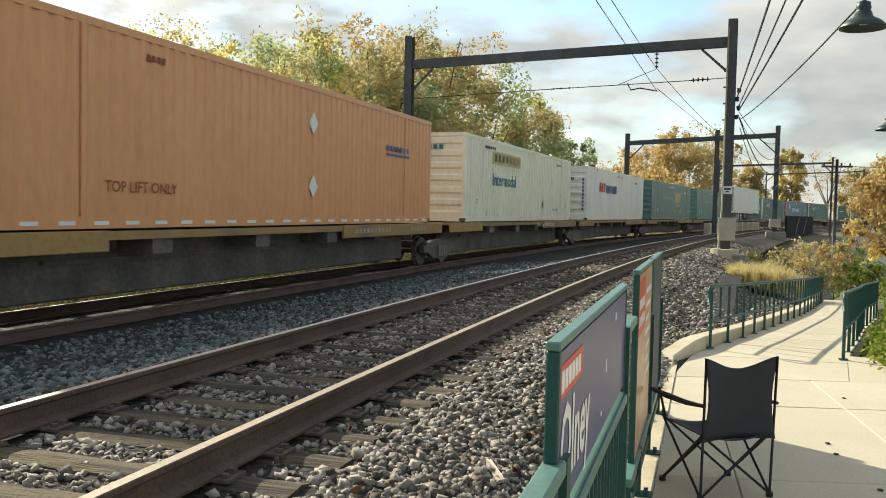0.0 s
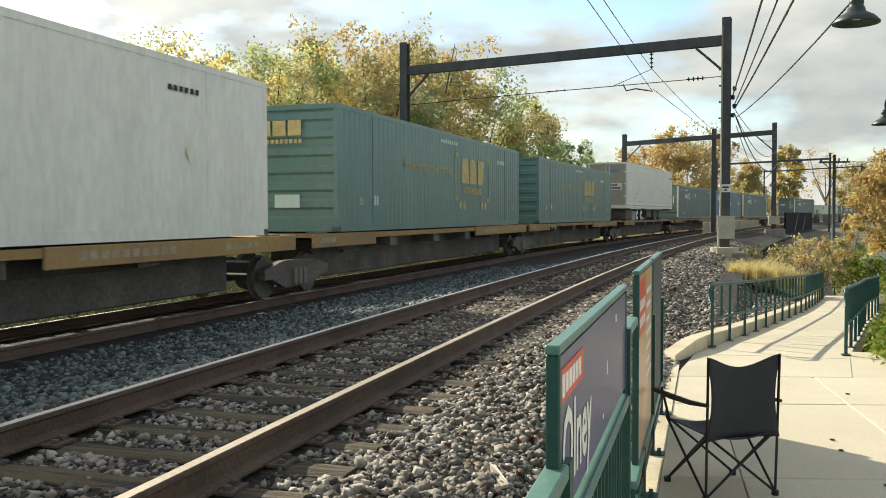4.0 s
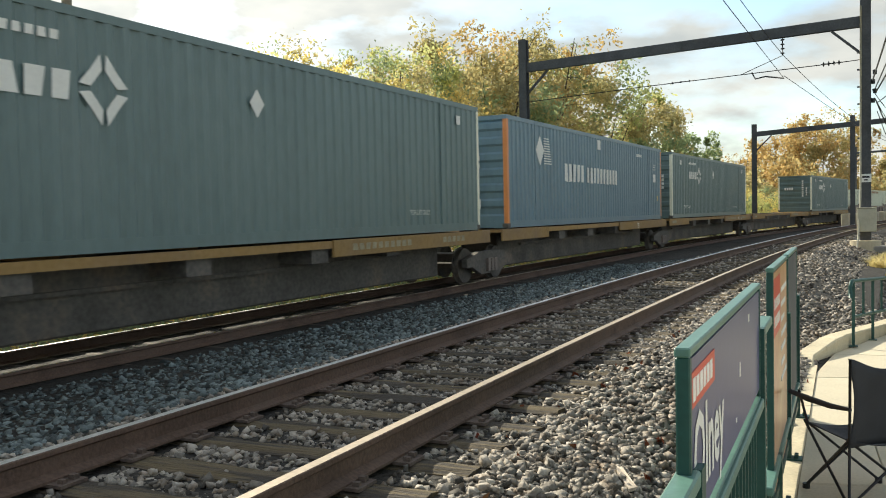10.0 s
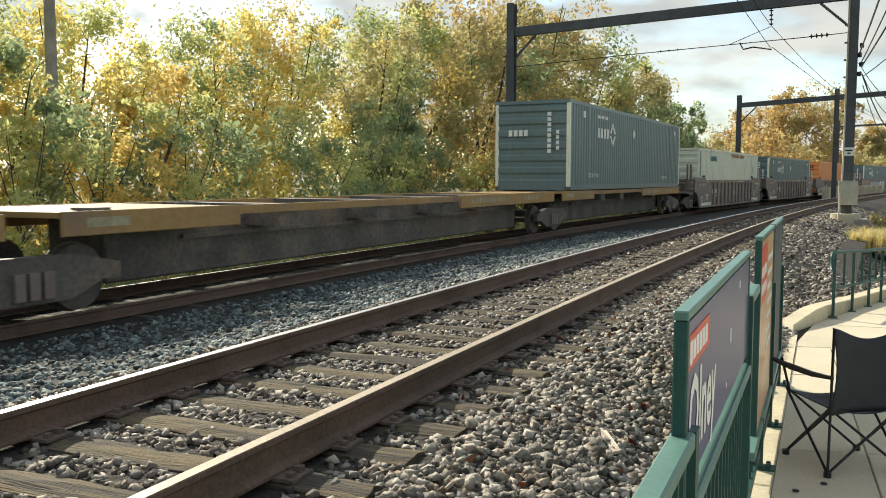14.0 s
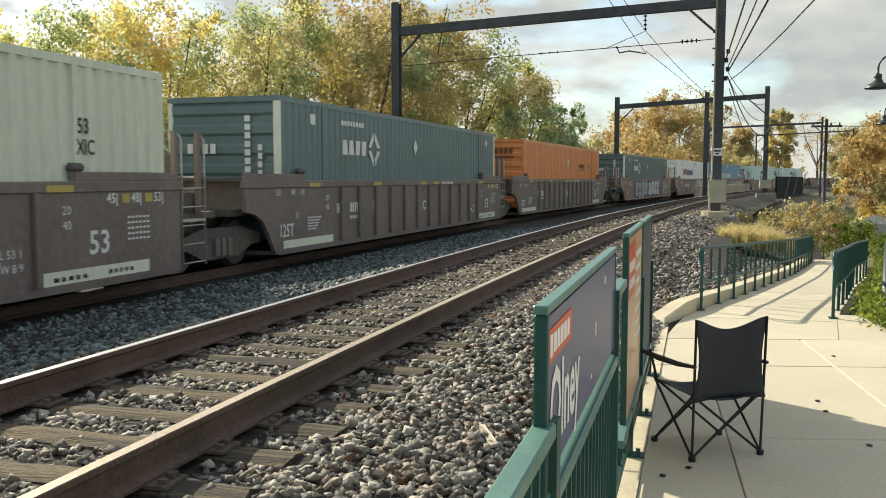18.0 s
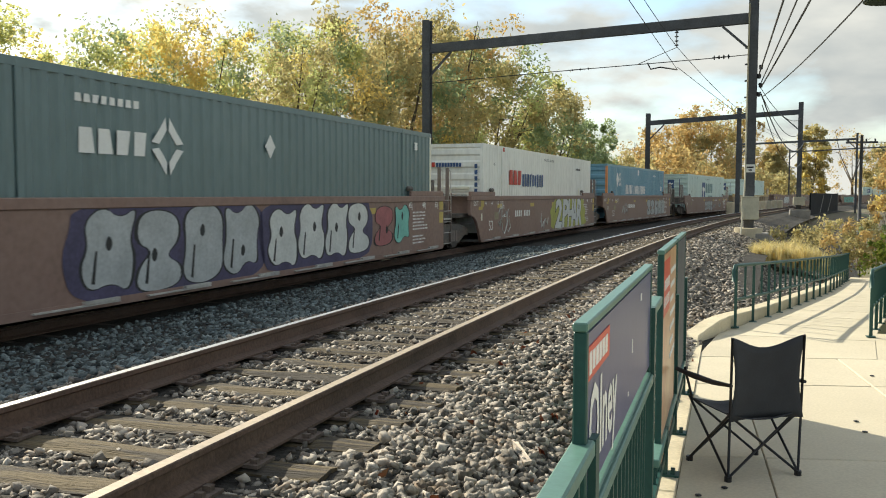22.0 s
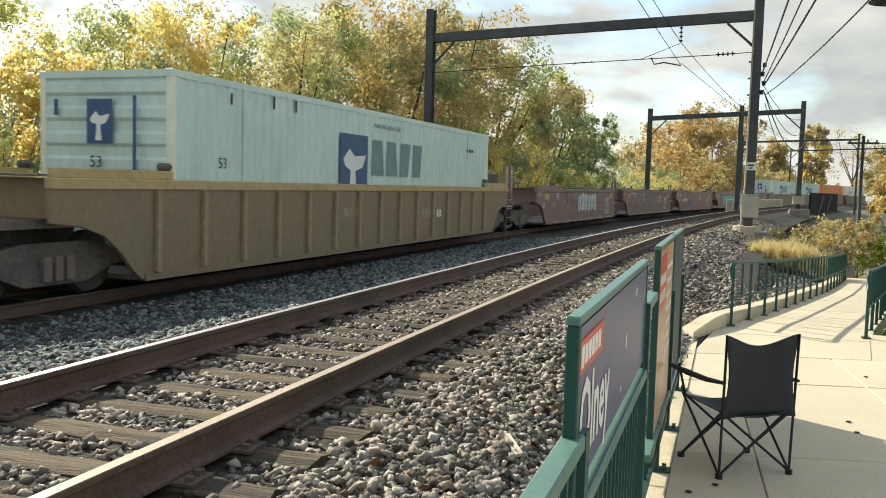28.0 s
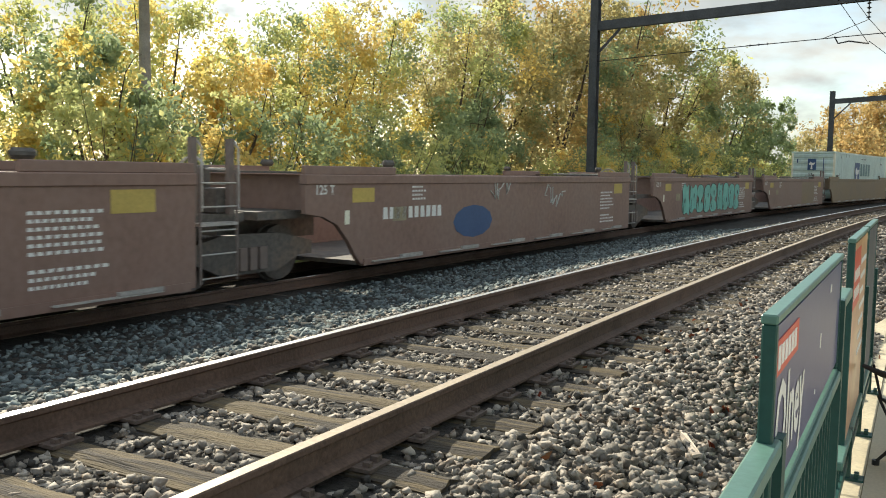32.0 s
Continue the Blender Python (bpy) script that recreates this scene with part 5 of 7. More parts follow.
G_PURPLE = mat("violet_spray_paint", (0.08, 0.07, 0.13), 0.6, var=0.2, coarse=2, fine=20, bump=0.0)

moving = []
_cache = {}


def cached(key, make):
    if key not in _cache:
        _cache[key] = make()
    return _cache[key]


def wave_mesh(y0, y1, z0, z1, x, side, material, period=0.28, depth=0.034, horizontal=False):
    """A corrugated panel: flat crests, sloping flanks, flat valleys."""
    pts, p = [], y0
    span0, span1 = (z0, z1) if horizontal else (y0, y1)
    p = span0
    while p < span1 - 1e-6:
        for d, dep in ((0, 0), (period * 0.36, 0), (period * 0.5, depth), (period * 0.86, depth)):
            if p + d < span1:
                pts.append((p + d, dep))
        p += period
    pts.append((span1, 0))
    v, f = [], []
    for q, dep in pts:
        if horizontal:
            v += [(y0, x - side * dep, q), (y1, x - side * dep, q)]
        else:
            v += [(x - side * dep, q, z0), (x - side * dep, q, z1)]
    for k in range(len(pts) - 1):
        f.append((2 * k, 2 * k + 2, 2 * k + 3, 2 * k + 1))
    return raw_mesh(v, f, material)


def shell_meshes(paint_mat, post_mat, length, depth):
    h = length / 2
    per = 0.28
    out = {}
    out["side_panel"] = [wave_mesh(-h + 0.12, h - 0.12, 0.16, BOX_H - 0.1, BOX_W * s, s, paint_mat, per, depth) for s in (1, -1)]
    out["end_panel"] = [wave_mesh(-BOX_W + 0.1, BOX_W - 0.1, 0.16, BOX_H - 0.1, -h + 0.01, -1, paint_mat, 0.4, 0.045, True),
                        wave_mesh(-BOX_W + 0.1, BOX_W - 0.1, 0.16, BOX_H - 0.1, h - 0.01, 1, paint_mat, 0.4, 0.045, True)]
    out["roof"] = [mesh_of(boxes((-BOX_W + 0.03, BOX_W - 0.03, -h + 0.05, h - 0.05, BOX_H - 0.06, BOX_H - 0.02)), paint_mat)]
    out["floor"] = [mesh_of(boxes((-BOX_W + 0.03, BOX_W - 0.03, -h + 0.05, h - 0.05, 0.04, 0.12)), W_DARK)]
    out["top_rail"] = [mesh_of(boxes((s * BOX_W - 0.05, s * BOX_W + 0.004, -h + 0.1, h - 0.1, BOX_H - 0.11, BOX_H)), paint_mat) for s in (1, -1)]
    out["bottom_rail"] = [mesh_of(boxes((s * BOX_W - 0.05, s * BOX_W + 0.006, -h + 0.1, h - 0.1, 0.0, 0.17)), paint_mat) for s in (1, -1)]
    out["end_rail"] = [mesh_of(boxes((-BOX_W + 0.1, BOX_W - 0.1, e * h - (0.04 if e > 0 else 0), e * h + (0.04 if e < 0 else 0), z0, z1)), paint_mat) for e in (1, -1) for z0, z1 in ((0, 0.17), (BOX_H - 0.11, BOX_H))]
    out["corner_post"] = [mesh_of(boxes((sx * BOX_W - (0.11 if sx > 0 else -0.008) , sx * BOX_W + (0.008 if sx > 0 else 0.11), sy * h - (0.12 if sy > 0 else 0), sy * h + (0.12 if sy < 0 else 0), 0.1, BOX_H - 0.08), bevel=0.01), post_mat) for sx in (1, -1) for sy in (1, -1)]
    out["lift_post"] = [mesh_of(boxes((sx * BOX_W - 0.03, sx * BOX_W + 0.01, y - 0.055, y + 0.055, 0.1, BOX_H + 0.004), bevel=0.008), paint_mat) for sx in (1, -1) for y in (-h + 2.0, h - 2.0)]
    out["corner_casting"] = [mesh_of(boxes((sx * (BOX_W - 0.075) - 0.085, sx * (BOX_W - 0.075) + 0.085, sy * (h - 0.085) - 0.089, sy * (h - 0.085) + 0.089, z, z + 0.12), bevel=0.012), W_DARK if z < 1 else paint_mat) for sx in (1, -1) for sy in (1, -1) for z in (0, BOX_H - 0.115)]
    return out


class Face:
    """Lays writing and shapes on the side that looks to the near track; y from the leading end, z from the bottom."""

    def __init__(self, ob, length, x):
        self.ob, self.h, self.x, self.shift = ob, length / 2, x, 0.0

    def place(self, y, z):
        return flat_on_x(y + self.shift - self.h, z, self.x)

    def text(self, body, y, z, size, material, bold=0.0, wide=1.0):
        return put("lettering", letters(body, size, material, bold), self.ob, self.place(y, z) @ Matrix.Diagonal((wide, 1, 1, 1)))

    def bars(self, y0, y1, z0, z1, n, material, name="lettering", duty=0.75, jitter=0.0, seed=1):
        rr = random.Random(seed)
        w = (y1 - y0) / n
        quads = []
        for k in range(n):
            a = y0 + w * k
            quads.append([(a, z0 - rr.uniform(0, jitter)), (a + w * duty * rr.uniform(0.8, 1.1), z0 - rr.uniform(0, jitter)), (a + w * duty * rr.uniform(0.8, 1.1), z1 + rr.uniform(0, jitter)), (a + w * 0.04, z1 + rr.uniform(0, jitter))])
        return self.polys(quads, material, name)

    def polys(self, polys, material, name="marking", lift=0.0):
        if len(polys) > 1 and name in ("emblem", "reflector", "placard", "marking"):
            return [self.polys([p], material, name, lift) for p in polys]
        v, f = [], []
        for p in polys:
            o = len(v)
            v += [(self.x + lift, y + self.shift - self.h, z) for y, z in p]
            f.append(tuple(range(o, o + len(p))))
        return put(name, raw_mesh(v, f, material), self.ob)

    def diamond(self, y, z, r, material, name="placard", wide=1.0):
        return self.polys([[(y - r * wide, z), (y, z - r), (y + r * wide, z), (y, z + r)]], material, name)


def container(front_u, paint_mat, label, base, post_mat=None, length=BOX_L, depth=0.03):
    ob = thing("shipping_container", Matrix(), label, "shipping container", "containers on the train")
    meshes = cached((paint_mat.name, (post_mat or paint_mat).name, length, depth), lambda: shell_meshes(paint_mat, post_mat or paint_mat, length, depth))
    for name, list_of in meshes.items():
        for me in list_of:
            put(name, me, ob)
    moving.append((ob, front_u + length / 2, base))
    return Face(ob, length, BOX_W + 0.012)


def front_bars(fc, rows, material, y):
    """Small marks on the leading end, as rows of (x0, x1, z0, z1)."""
    v, f = [], []
    for x0, x1, z0, z1 in rows:
        o = len(v)
        v += [(x0, y, z0), (x1, y, z0), (x1, y, z1), (x0, y, z1)]
        f.append((o, o + 1, o + 2, o + 3))
    return put("end_marking", raw_mesh(v, f, material), fc.ob)


def small_marks(fc, material, seed=0):
    fc.bars(2.1, 3.4, 2.55, 2.64, 6, material)
    fc.bars(13.0, 14.0, 2.5, 2.58, 5, material)
    fc.text("53", 14.9, 0.58, 0.24, material)
    fc.text("53", 1.15, 0.6, 0.24, material)


def umax(front_u, base):
    fc = container(front_u, C_SLATE, "dark slate-green container with cream end posts and a white diamond emblem", base, C_CREAM)
    fc.bars(2.95, 4.4, 1.8, 2.14, 4, M_WHITE, "emblem", 0.78)
    c = (4.8, 1.97)
    for a in range(4):
        t0, t1 = a * math.pi / 2 + 0.12, (a + 1) * math.pi / 2 - 0.12
        q = [(c[0] + r * math.cos(t), c[1] + 1.15 * r * math.sin(t)) for r, t in ((0.38, t0), (0.29, (t0 + t1) / 2), (0.38, t1), (0.21, t1), (0.16, (t0 + t1) / 2), (0.21, t0))]
        fc.polys([q], M_WHITE, "emblem")
    fc.text("TOP LIFT ONLY", 1.95, 0.42, 0.2, M_WHITE, wide=0.85)
    fc.text("TOP LIFT ONLY", 12.6, 0.38, 0.15, M_WHITE, wide=0.85)
    fc.diamond(7.75, 2.12, 0.22, M_WHITE, wide=0.8)
    fc.bars(2.9, 4.2, 2.47, 2.58, 8, M_WHITE)
    fc.polys([[(1.36, 2.4), (1.6, 2.4), (1.6, 2.62), (1.36, 2.62)], [(14.9, 2.4), (15.1, 2.4), (15.1, 2.6), (14.9, 2.6)]], M_WHITE)
    front_bars(fc, [(-0.8 + 0.18 * k, -0.67 + 0.18 * k, 1.75, 1.95) for k in range(4)] + [(0.55, 0.68, 1.2 + 0.17 * k, 1.32 + 0.17 * k) for k in range(8)] + [(0.85, 0.95, 1.3 + 0.17 * k, 1.42 + 0.17 * k) for k in range(4)], M_WHITE, -BOX_L / 2 - 0.03)
    return fc


def spine_green(front_u, base):
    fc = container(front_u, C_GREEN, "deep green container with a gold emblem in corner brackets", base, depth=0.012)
    fc.text("How tomorrow moves", 3.97, 1.62, 0.42, C_GOLD, wide=1.0)
    for y0, y1, s in ((8.24, 8.5, 1), (11.75, 12.0, -1)):
        e = y0 if s > 0 else y1 - 0.07
        fc.polys([[(e, 0.83), (e + 0.07, 0.83), (e + 0.07, 2.35), (e, 2.35)], [(y0, 0.83), (y1, 0.83), (y1, 0.95), (y0, 0.95)], [(y0, 2.22), (y1, 2.22), (y1, 2.35), (y0, 2.35)]], C_GOLD, "bracket")
    fc.bars(8.9, 11.45, 1.4, 2.2, 3, C_GOLD, "emblem", 0.85)
    fc.text("INTERMODAL", 9.0, 1.06, 0.31, C_GOLD, 0.006, 1.05)
    for y in (8.75, 9.15, 11.1, 11.5):
        fc.polys([[(y + 0.13 * math.cos(a), 0.68 + 0.14 * math.sin(a)) for a in (0.4, 1.1, 2.0, 2.8, 3.5, 4.2, 5.1, 5.9)]], C_GOLD, "emblem")
    fc.bars(6.9, 8.5, 2.55, 2.66, 8, C_PALE)
    fc.bars(13.0, 14.0, 2.22, 2.36, 6, C_PALE)
    fc.bars(2.0, 2.3, 0.62, 0.86, 2, C_PALE)
    fc.text("53", 15.0, 0.58, 0.24, C_PALE)
    fc.text("53", 1.15, 0.62, 0.24, C_PALE)
    front_bars(fc, [(-0.75, -0.4, 2.2, 2.55), (-0.34, 0.0, 2.2, 2.55), (0.06, 0.4, 2.2, 2.55)] + [(-0.75 + 0.12 * k, -0.67 + 0.12 * k, 2.02, 2.12) for k in range(10)], C_GOLD, -BOX_L / 2 - 0.03)
    front_bars(fc, [(-0.3, 0.35, 0.55, 0.85)], C_PALE, -BOX_L / 2 - 0.03)
    return fc


# the containers in order: distance of the leading end along the train
fc = container(7.92, C_HAZEOR, "faded orange ribbed container with a stripe of white reflectors", DECK_Z)
fc.text("TOP LIFT ONLY", 2.4, 0.52, 0.24, C_BROWNMARK)
fc.diamond(8.75, 2.12, 0.24, M_WHITE, wide=0.85)
fc.diamond(8.77, 0.8, 0.24, M_WHITE, wide=0.85)
fc.bars(12.75, 14.4, 1.84, 1.98, 7, C_NAVY, "emblem")
fc.polys([[(12.75, 1.72), (14.4, 1.72), (14.4, 1.78), (12.75, 1.78)]], C_NAVY, "emblem")
fc.bars(3.3, 3.8, 2.5, 2.6, 4, C_BROWNMARK)
fc.polys([[(0.2 + 0.665 * k, 0.05), (0.5 + 0.665 * k, 0.05), (0.5 + 0.665 * k, 0.105), (0.2 + 0.665 * k, 0.105)] for k in range(24)], M_WHITE, "reflector")

fc = container(26.95, C_CREAM, "cream white ribbed container streaked with grime", DECK_Z, depth=0.045)
fc.polys([[(3.0, 2.05), (6.7, 2.05), (6.7, 2.5), (3.0, 2.5)]], C_GOLD, "emblem_panel")
fc.bars(3.2, 6.6, 2.14, 2.42, 7, C_TEAL, "emblem")
fc.text("Intermodal", 3.05, 1.3, 0.62, C_TEAL, 0.012, 1.12)
small_marks(fc, C_BLACK)
fc.diamond(10.5, 0.7, 0.2, C_BLACK, wide=0.6)
fc.text("TOP LIFT ONLY", 12.3, 0.42, 0.16, C_BLACK)
rr = random.Random(77)
for k in range(46):
    y, z = rr.uniform(1.2, 15.9), rr.choice((0.19, 0.19, 0.2, 1.1, 1.15, 0.9))
    hh = rr.uniform(0.05, 0.24) if z < 0.5 else rr.uniform(0.02, 0.09)
    fc.polys([[(y, z), (y + 0.03, z - 0.01), (y + rr.uniform(0.015, 0.04), z + hh), (y + 0.008, z + hh * 0.9)]], C_RUSTMARK, "rust_stain")
front_bars(fc, [(-0.6 + 0.2 * k, -0.46 + 0.2 * k, 2.35, 2.5) for k in range(6)], C_TEAL, -BOX_L / 2 - 0.03)


def white_red(front_u, base):
    fc = container(front_u, C_WHITE, "white container with a red and black emblem", base, depth=0.012)
    fc.bars(2.8, 4.35, 1.6, 2.12, 3, C_RED, "emblem", 0.86)
    fc.bars(4.4, 7.4, 1.58, 1.98, 9, C_NAVY, "emblem", 0.72, 0.06)
    fc.text("WARNING HIGH CUBE", 7.4, 2.58, 0.15, C_BLACK)
    fc.bars(13.0, 13.9, 2.36, 2.45, 6, C_BLACK)
    fc.text("W", 1.05, 2.2, 0.16, C_BLACK)
    fc.diamond(13.6, 1.4, 0.2, C_CREAM, wide=0.7)
    fc.polys([[(2.05, 2.72), (2.25, 2.72), (2.25, 2.86), (2.05, 2.86)]], C_RED)
    front_bars(fc, [(-0.75 + 0.14 * k, -0.64 + 0.14 * k, 2.15, 2.3) for k in range(3)], C_RED, -BOX_L / 2 - 0.035)
    front_bars(fc, [(-0.32 + 0.1 * k, -0.24 + 0.1 * k, 2.15, 2.28) for k in range(9)] + [(1.02, 1.12, 0.5 + 0.2 * k, 0.64 + 0.2 * k) for k in range(9)], C_NAVY, -BOX_L / 2 - 0.035)
    for z in (0.55, 0.98, 1.42):
        put("end_rib", mesh_of(boxes((-1.15, 0.85, -BOX_L / 2 - 0.06, -BOX_L / 2 + 0.01, z, z + 0.09), bevel=0.015), C_CREAM), fc.ob)
    return fc


white_red(46.6, DECK_Z)
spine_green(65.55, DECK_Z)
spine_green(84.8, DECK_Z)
umax(124.25, DECK_Z)


def stack_blue(front_u, base, paint_mat, label, length):
    fc = container(front_u, paint_mat, label, base, C_ORANGE, length)
    fc.diamond(2.3, 2.1, 0.42, M_WHITE, "emblem", 0.75)
    fc.polys([[(2.6, 1.74 + 0.07 * k), (3.2 - 0.02 * k, 1.74 + 0.07 * k), (3.2 - 0.02 * k, 1.77 + 0.07 * k), (2.6, 1.77 + 0.07 * k)] for k in range(11)], M_WHITE, "emblem")
    fc.bars(4.3, 6.2, 1.3, 1.82, 5, M_WHITE, "emblem", 0.72, 0.02)
    fc.bars(6.4, 9.85, 1.3, 1.78, 10, M_WHITE, "emblem", 0.7, 0.02, 4)
    fc.text("53", length - 1.35, 1.98, 0.34, M_WHITE)
    fc.polys([[(length - 0.75, 0.75), (length - 0.62, 0.75), (length - 0.62, 0.95), (length - 0.75, 0.95)]], C_YEL, "placard")
    fc.polys([[(7.5, 2.42), (7.85, 2.42), (7.85, 2.74), (7.5, 2.74)], [(length - 1.35, 1.5), (length - 0.98, 1.5), (length - 0.98, 1.82), (length - 1.35, 1.82)]], M_WHITE)
    fc.bars(12.3, 13.1, 2.42, 2.52, 6, M_WHITE)
    front_bars(fc, [(0.1 + 0.16 * k, 0.22 + 0.16 * k, z, z + 0.13) for z in (1.55, 1.75) for k in range(3)] + [(0.1, 0.55, 0.5, 0.75)], M_WHITE, -length / 2 - 0.03)
    put("end_emblem", raw_mesh([(x, -length / 2 - 0.03, z) for x, z in ((-0.85, 2.25), (-0.6, 2.0), (0.1, 2.0), (0.35, 2.25), (0.1, 2.5), (-0.6, 2.5))], [(0, 1, 2, 3, 4, 5)], M_WHITE), fc.ob)
    return fc


stack_blue(141.85, DECK_Z, C_BLUE, "blue container with orange end posts and white emblem", BOX_L)
umax(159.7, DECK_Z)
umax(197.0, DECK_Z)

fc = container(217.1, C_SAGE, "pale cream ribbed container with small gold lettering in a well car", WELL_Z, depth=0.05)
fc.bars(2.6, 4.1, 2.26, 2.52, 8, C_TEAL, "emblem", 0.72, 0.03)
fc.bars(7.9, 10.1, 2.56, 2.78, 6, C_RUSTMARK, "faded_panel", 0.95)
fc.bars(10.3, 11.6, 2.55, 2.75, 5, C_RUSTMARK, "faded_panel", 0.9)
for k in range(9):
    fc.polys([[(0.28, 1.4 + 0.15 * k), (0.42, 1.4 + 0.15 * k), (0.42, 1.51 + 0.15 * k), (0.28, 1.51 + 0.15 * k)]], C_BLACK, "lettering")
fc.polys([[(2.7, 2.72), (2.78, 2.72), (2.78, 2.86), (2.7, 2.86)], [(3.05, 2.72), (3.13, 2.72), (3.13, 2.86), (3.05, 2.86)]], C_BLACK)
fc.text("53", 14.15, 1.87, 0.3, C_BLACK, 0.004, 0.85)
fc.text("XIC", 14.13, 1.58, 0.3, C_BLACK, 0.004, 0.75)
umax(236.7, WELL_Z)
fc = container(257.1, C_ORANGE, "bright orange ribbed container riding in a well car", WELL_Z)
fc.diamond(8.18, 2.05, 0.22, C_CREAM, wide=0.8)
fc.bars(10.7, 12.1, 1.78, 2.0, 7, C_BROWNMARK, "emblem")
fc.polys([[(10.7, 1.64), (12.1, 1.64), (12.1, 1.71), (10.7, 1.71)]], C_TEAL, "emblem")
fc.bars(13.1, 13.5, 1.85, 2.0, 2, C_BROWNMARK)
front_bars(fc, [(-0.9 + 0.22 * k, -0.74 + 0.22 * k, 2.3, 2.52) for k in range(8)] + [(-0.9, 0.85, 2.12, 2.2)], C_BROWNMARK, -BOX_L / 2 - 0.035)
umax(280.6, WELL_Z)
white_red(300.95, WELL_Z)
stack_blue(320.6, WELL_Z, C_LBLUE, "light blue container with an orange corner post in a well car", BOX_L)


def pale_bird(front_u, base, extra):
    fc = container(front_u, C_PALE, "pale blue-white container with navy bird emblem squares", base, C_CREAM if not extra else None)
    y0, y1, z0, z1 = 5.6, 6.98, 0.93, 2.3
    fc.polys([[(y0, z0), (y1, z0), (y1, z1), (y0, z1)]], C_NAVY, "emblem_panel")
    fc.polys([[(5.75, 1.75), (6.05, 1.98), (6.3, 1.82), (6.88, 1.86), (6.7, 1.58), (6.35, 1.5), (6.42, 0.98), (6.05, 0.98), (6.12, 1.5), (5.85, 1.6)]], M_WHITE, "emblem", 0.004)
    fc.bars(7.2, 10.5, 1.42, 2.24, 4, C_GREYTEAL, "emblem", 0.8)
    if extra:
        fc.bars(8.4, 10.3, 0.95, 1.18, 8, C_TEAL, "emblem", 0.7)
    fc.text("WARNING HIGH CUBE", 7.3, 2.52, 0.15, C_BLACK)
    fc.bars(14.0, 14.6, 2.25, 2.34, 4, C_BLACK)
    fc.text("53", 1.2, 1.42, 0.26, C_BLACK)
    fc.polys([[(1.55, 2.5), (1.6, 2.5), (1.6, 2.7), (1.55, 2.7)], [(2.9, 2.55), (2.96, 2.55), (2.96, 2.78), (2.9, 2.78)], [(3.7, 2.55), (3.76, 2.55), (3.76, 2.78), (3.7, 2.78)]], C_BLACK)
    e = -BOX_L / 2 - 0.036
    front_bars(fc, [(-0.3, 0.2, 1.75, 2.45)], C_NAVY, e)
    put("end_emblem", raw_mesh([(x, e - 0.004, z) for x, z in ((-0.24, 2.14), (-0.12, 2.26), (-0.04, 2.18), (0.16, 2.22), (0.08, 2.08), (-0.03, 2.04), (0.0, 1.8), (-0.13, 1.8), (-0.1, 2.05), (-0.2, 2.08))], [tuple(range(10))], M_WHITE), fc.ob)
    put("end_lettering", letters("53", 0.26, C_BLACK), fc.ob, Matrix(((1, 0, 0, -0.25), (0, 0, -1, e), (0, 1, 0, 1.38), (0, 0, 0, 1))))
    put("door_bar", mesh_of(boxes((0.62, 0.66, e - 0.03, e, 1.2, 2.5)), C_NAVY), fc.ob)
    put("door_label", mesh_of(boxes((-0.95, -0.88, e - 0.01, e, 2.2, 2.45)), C_NAVY), fc.ob)
    return fc


pale_bird(345.2, WELL_Z, True)
pale_bird(368.0, WELL_Z, False)
pale_bird(471.0, WELL_Z, False)
pale_bird(489.4, WELL_Z, False)
fc = container(526.6, C_CREAM, "cream container far back on the train", WELL_Z)
fc.bars(3, 5, 1.6, 2.0, 5, C_NAVY, "emblem")
fc = container(508.1, C_ORANGE, "orange container far back on the train", WELL_Z)
fc.bars(11.9, 13.1, 1.74, 1.88, 7, C_BROWNMARK, "emblem")


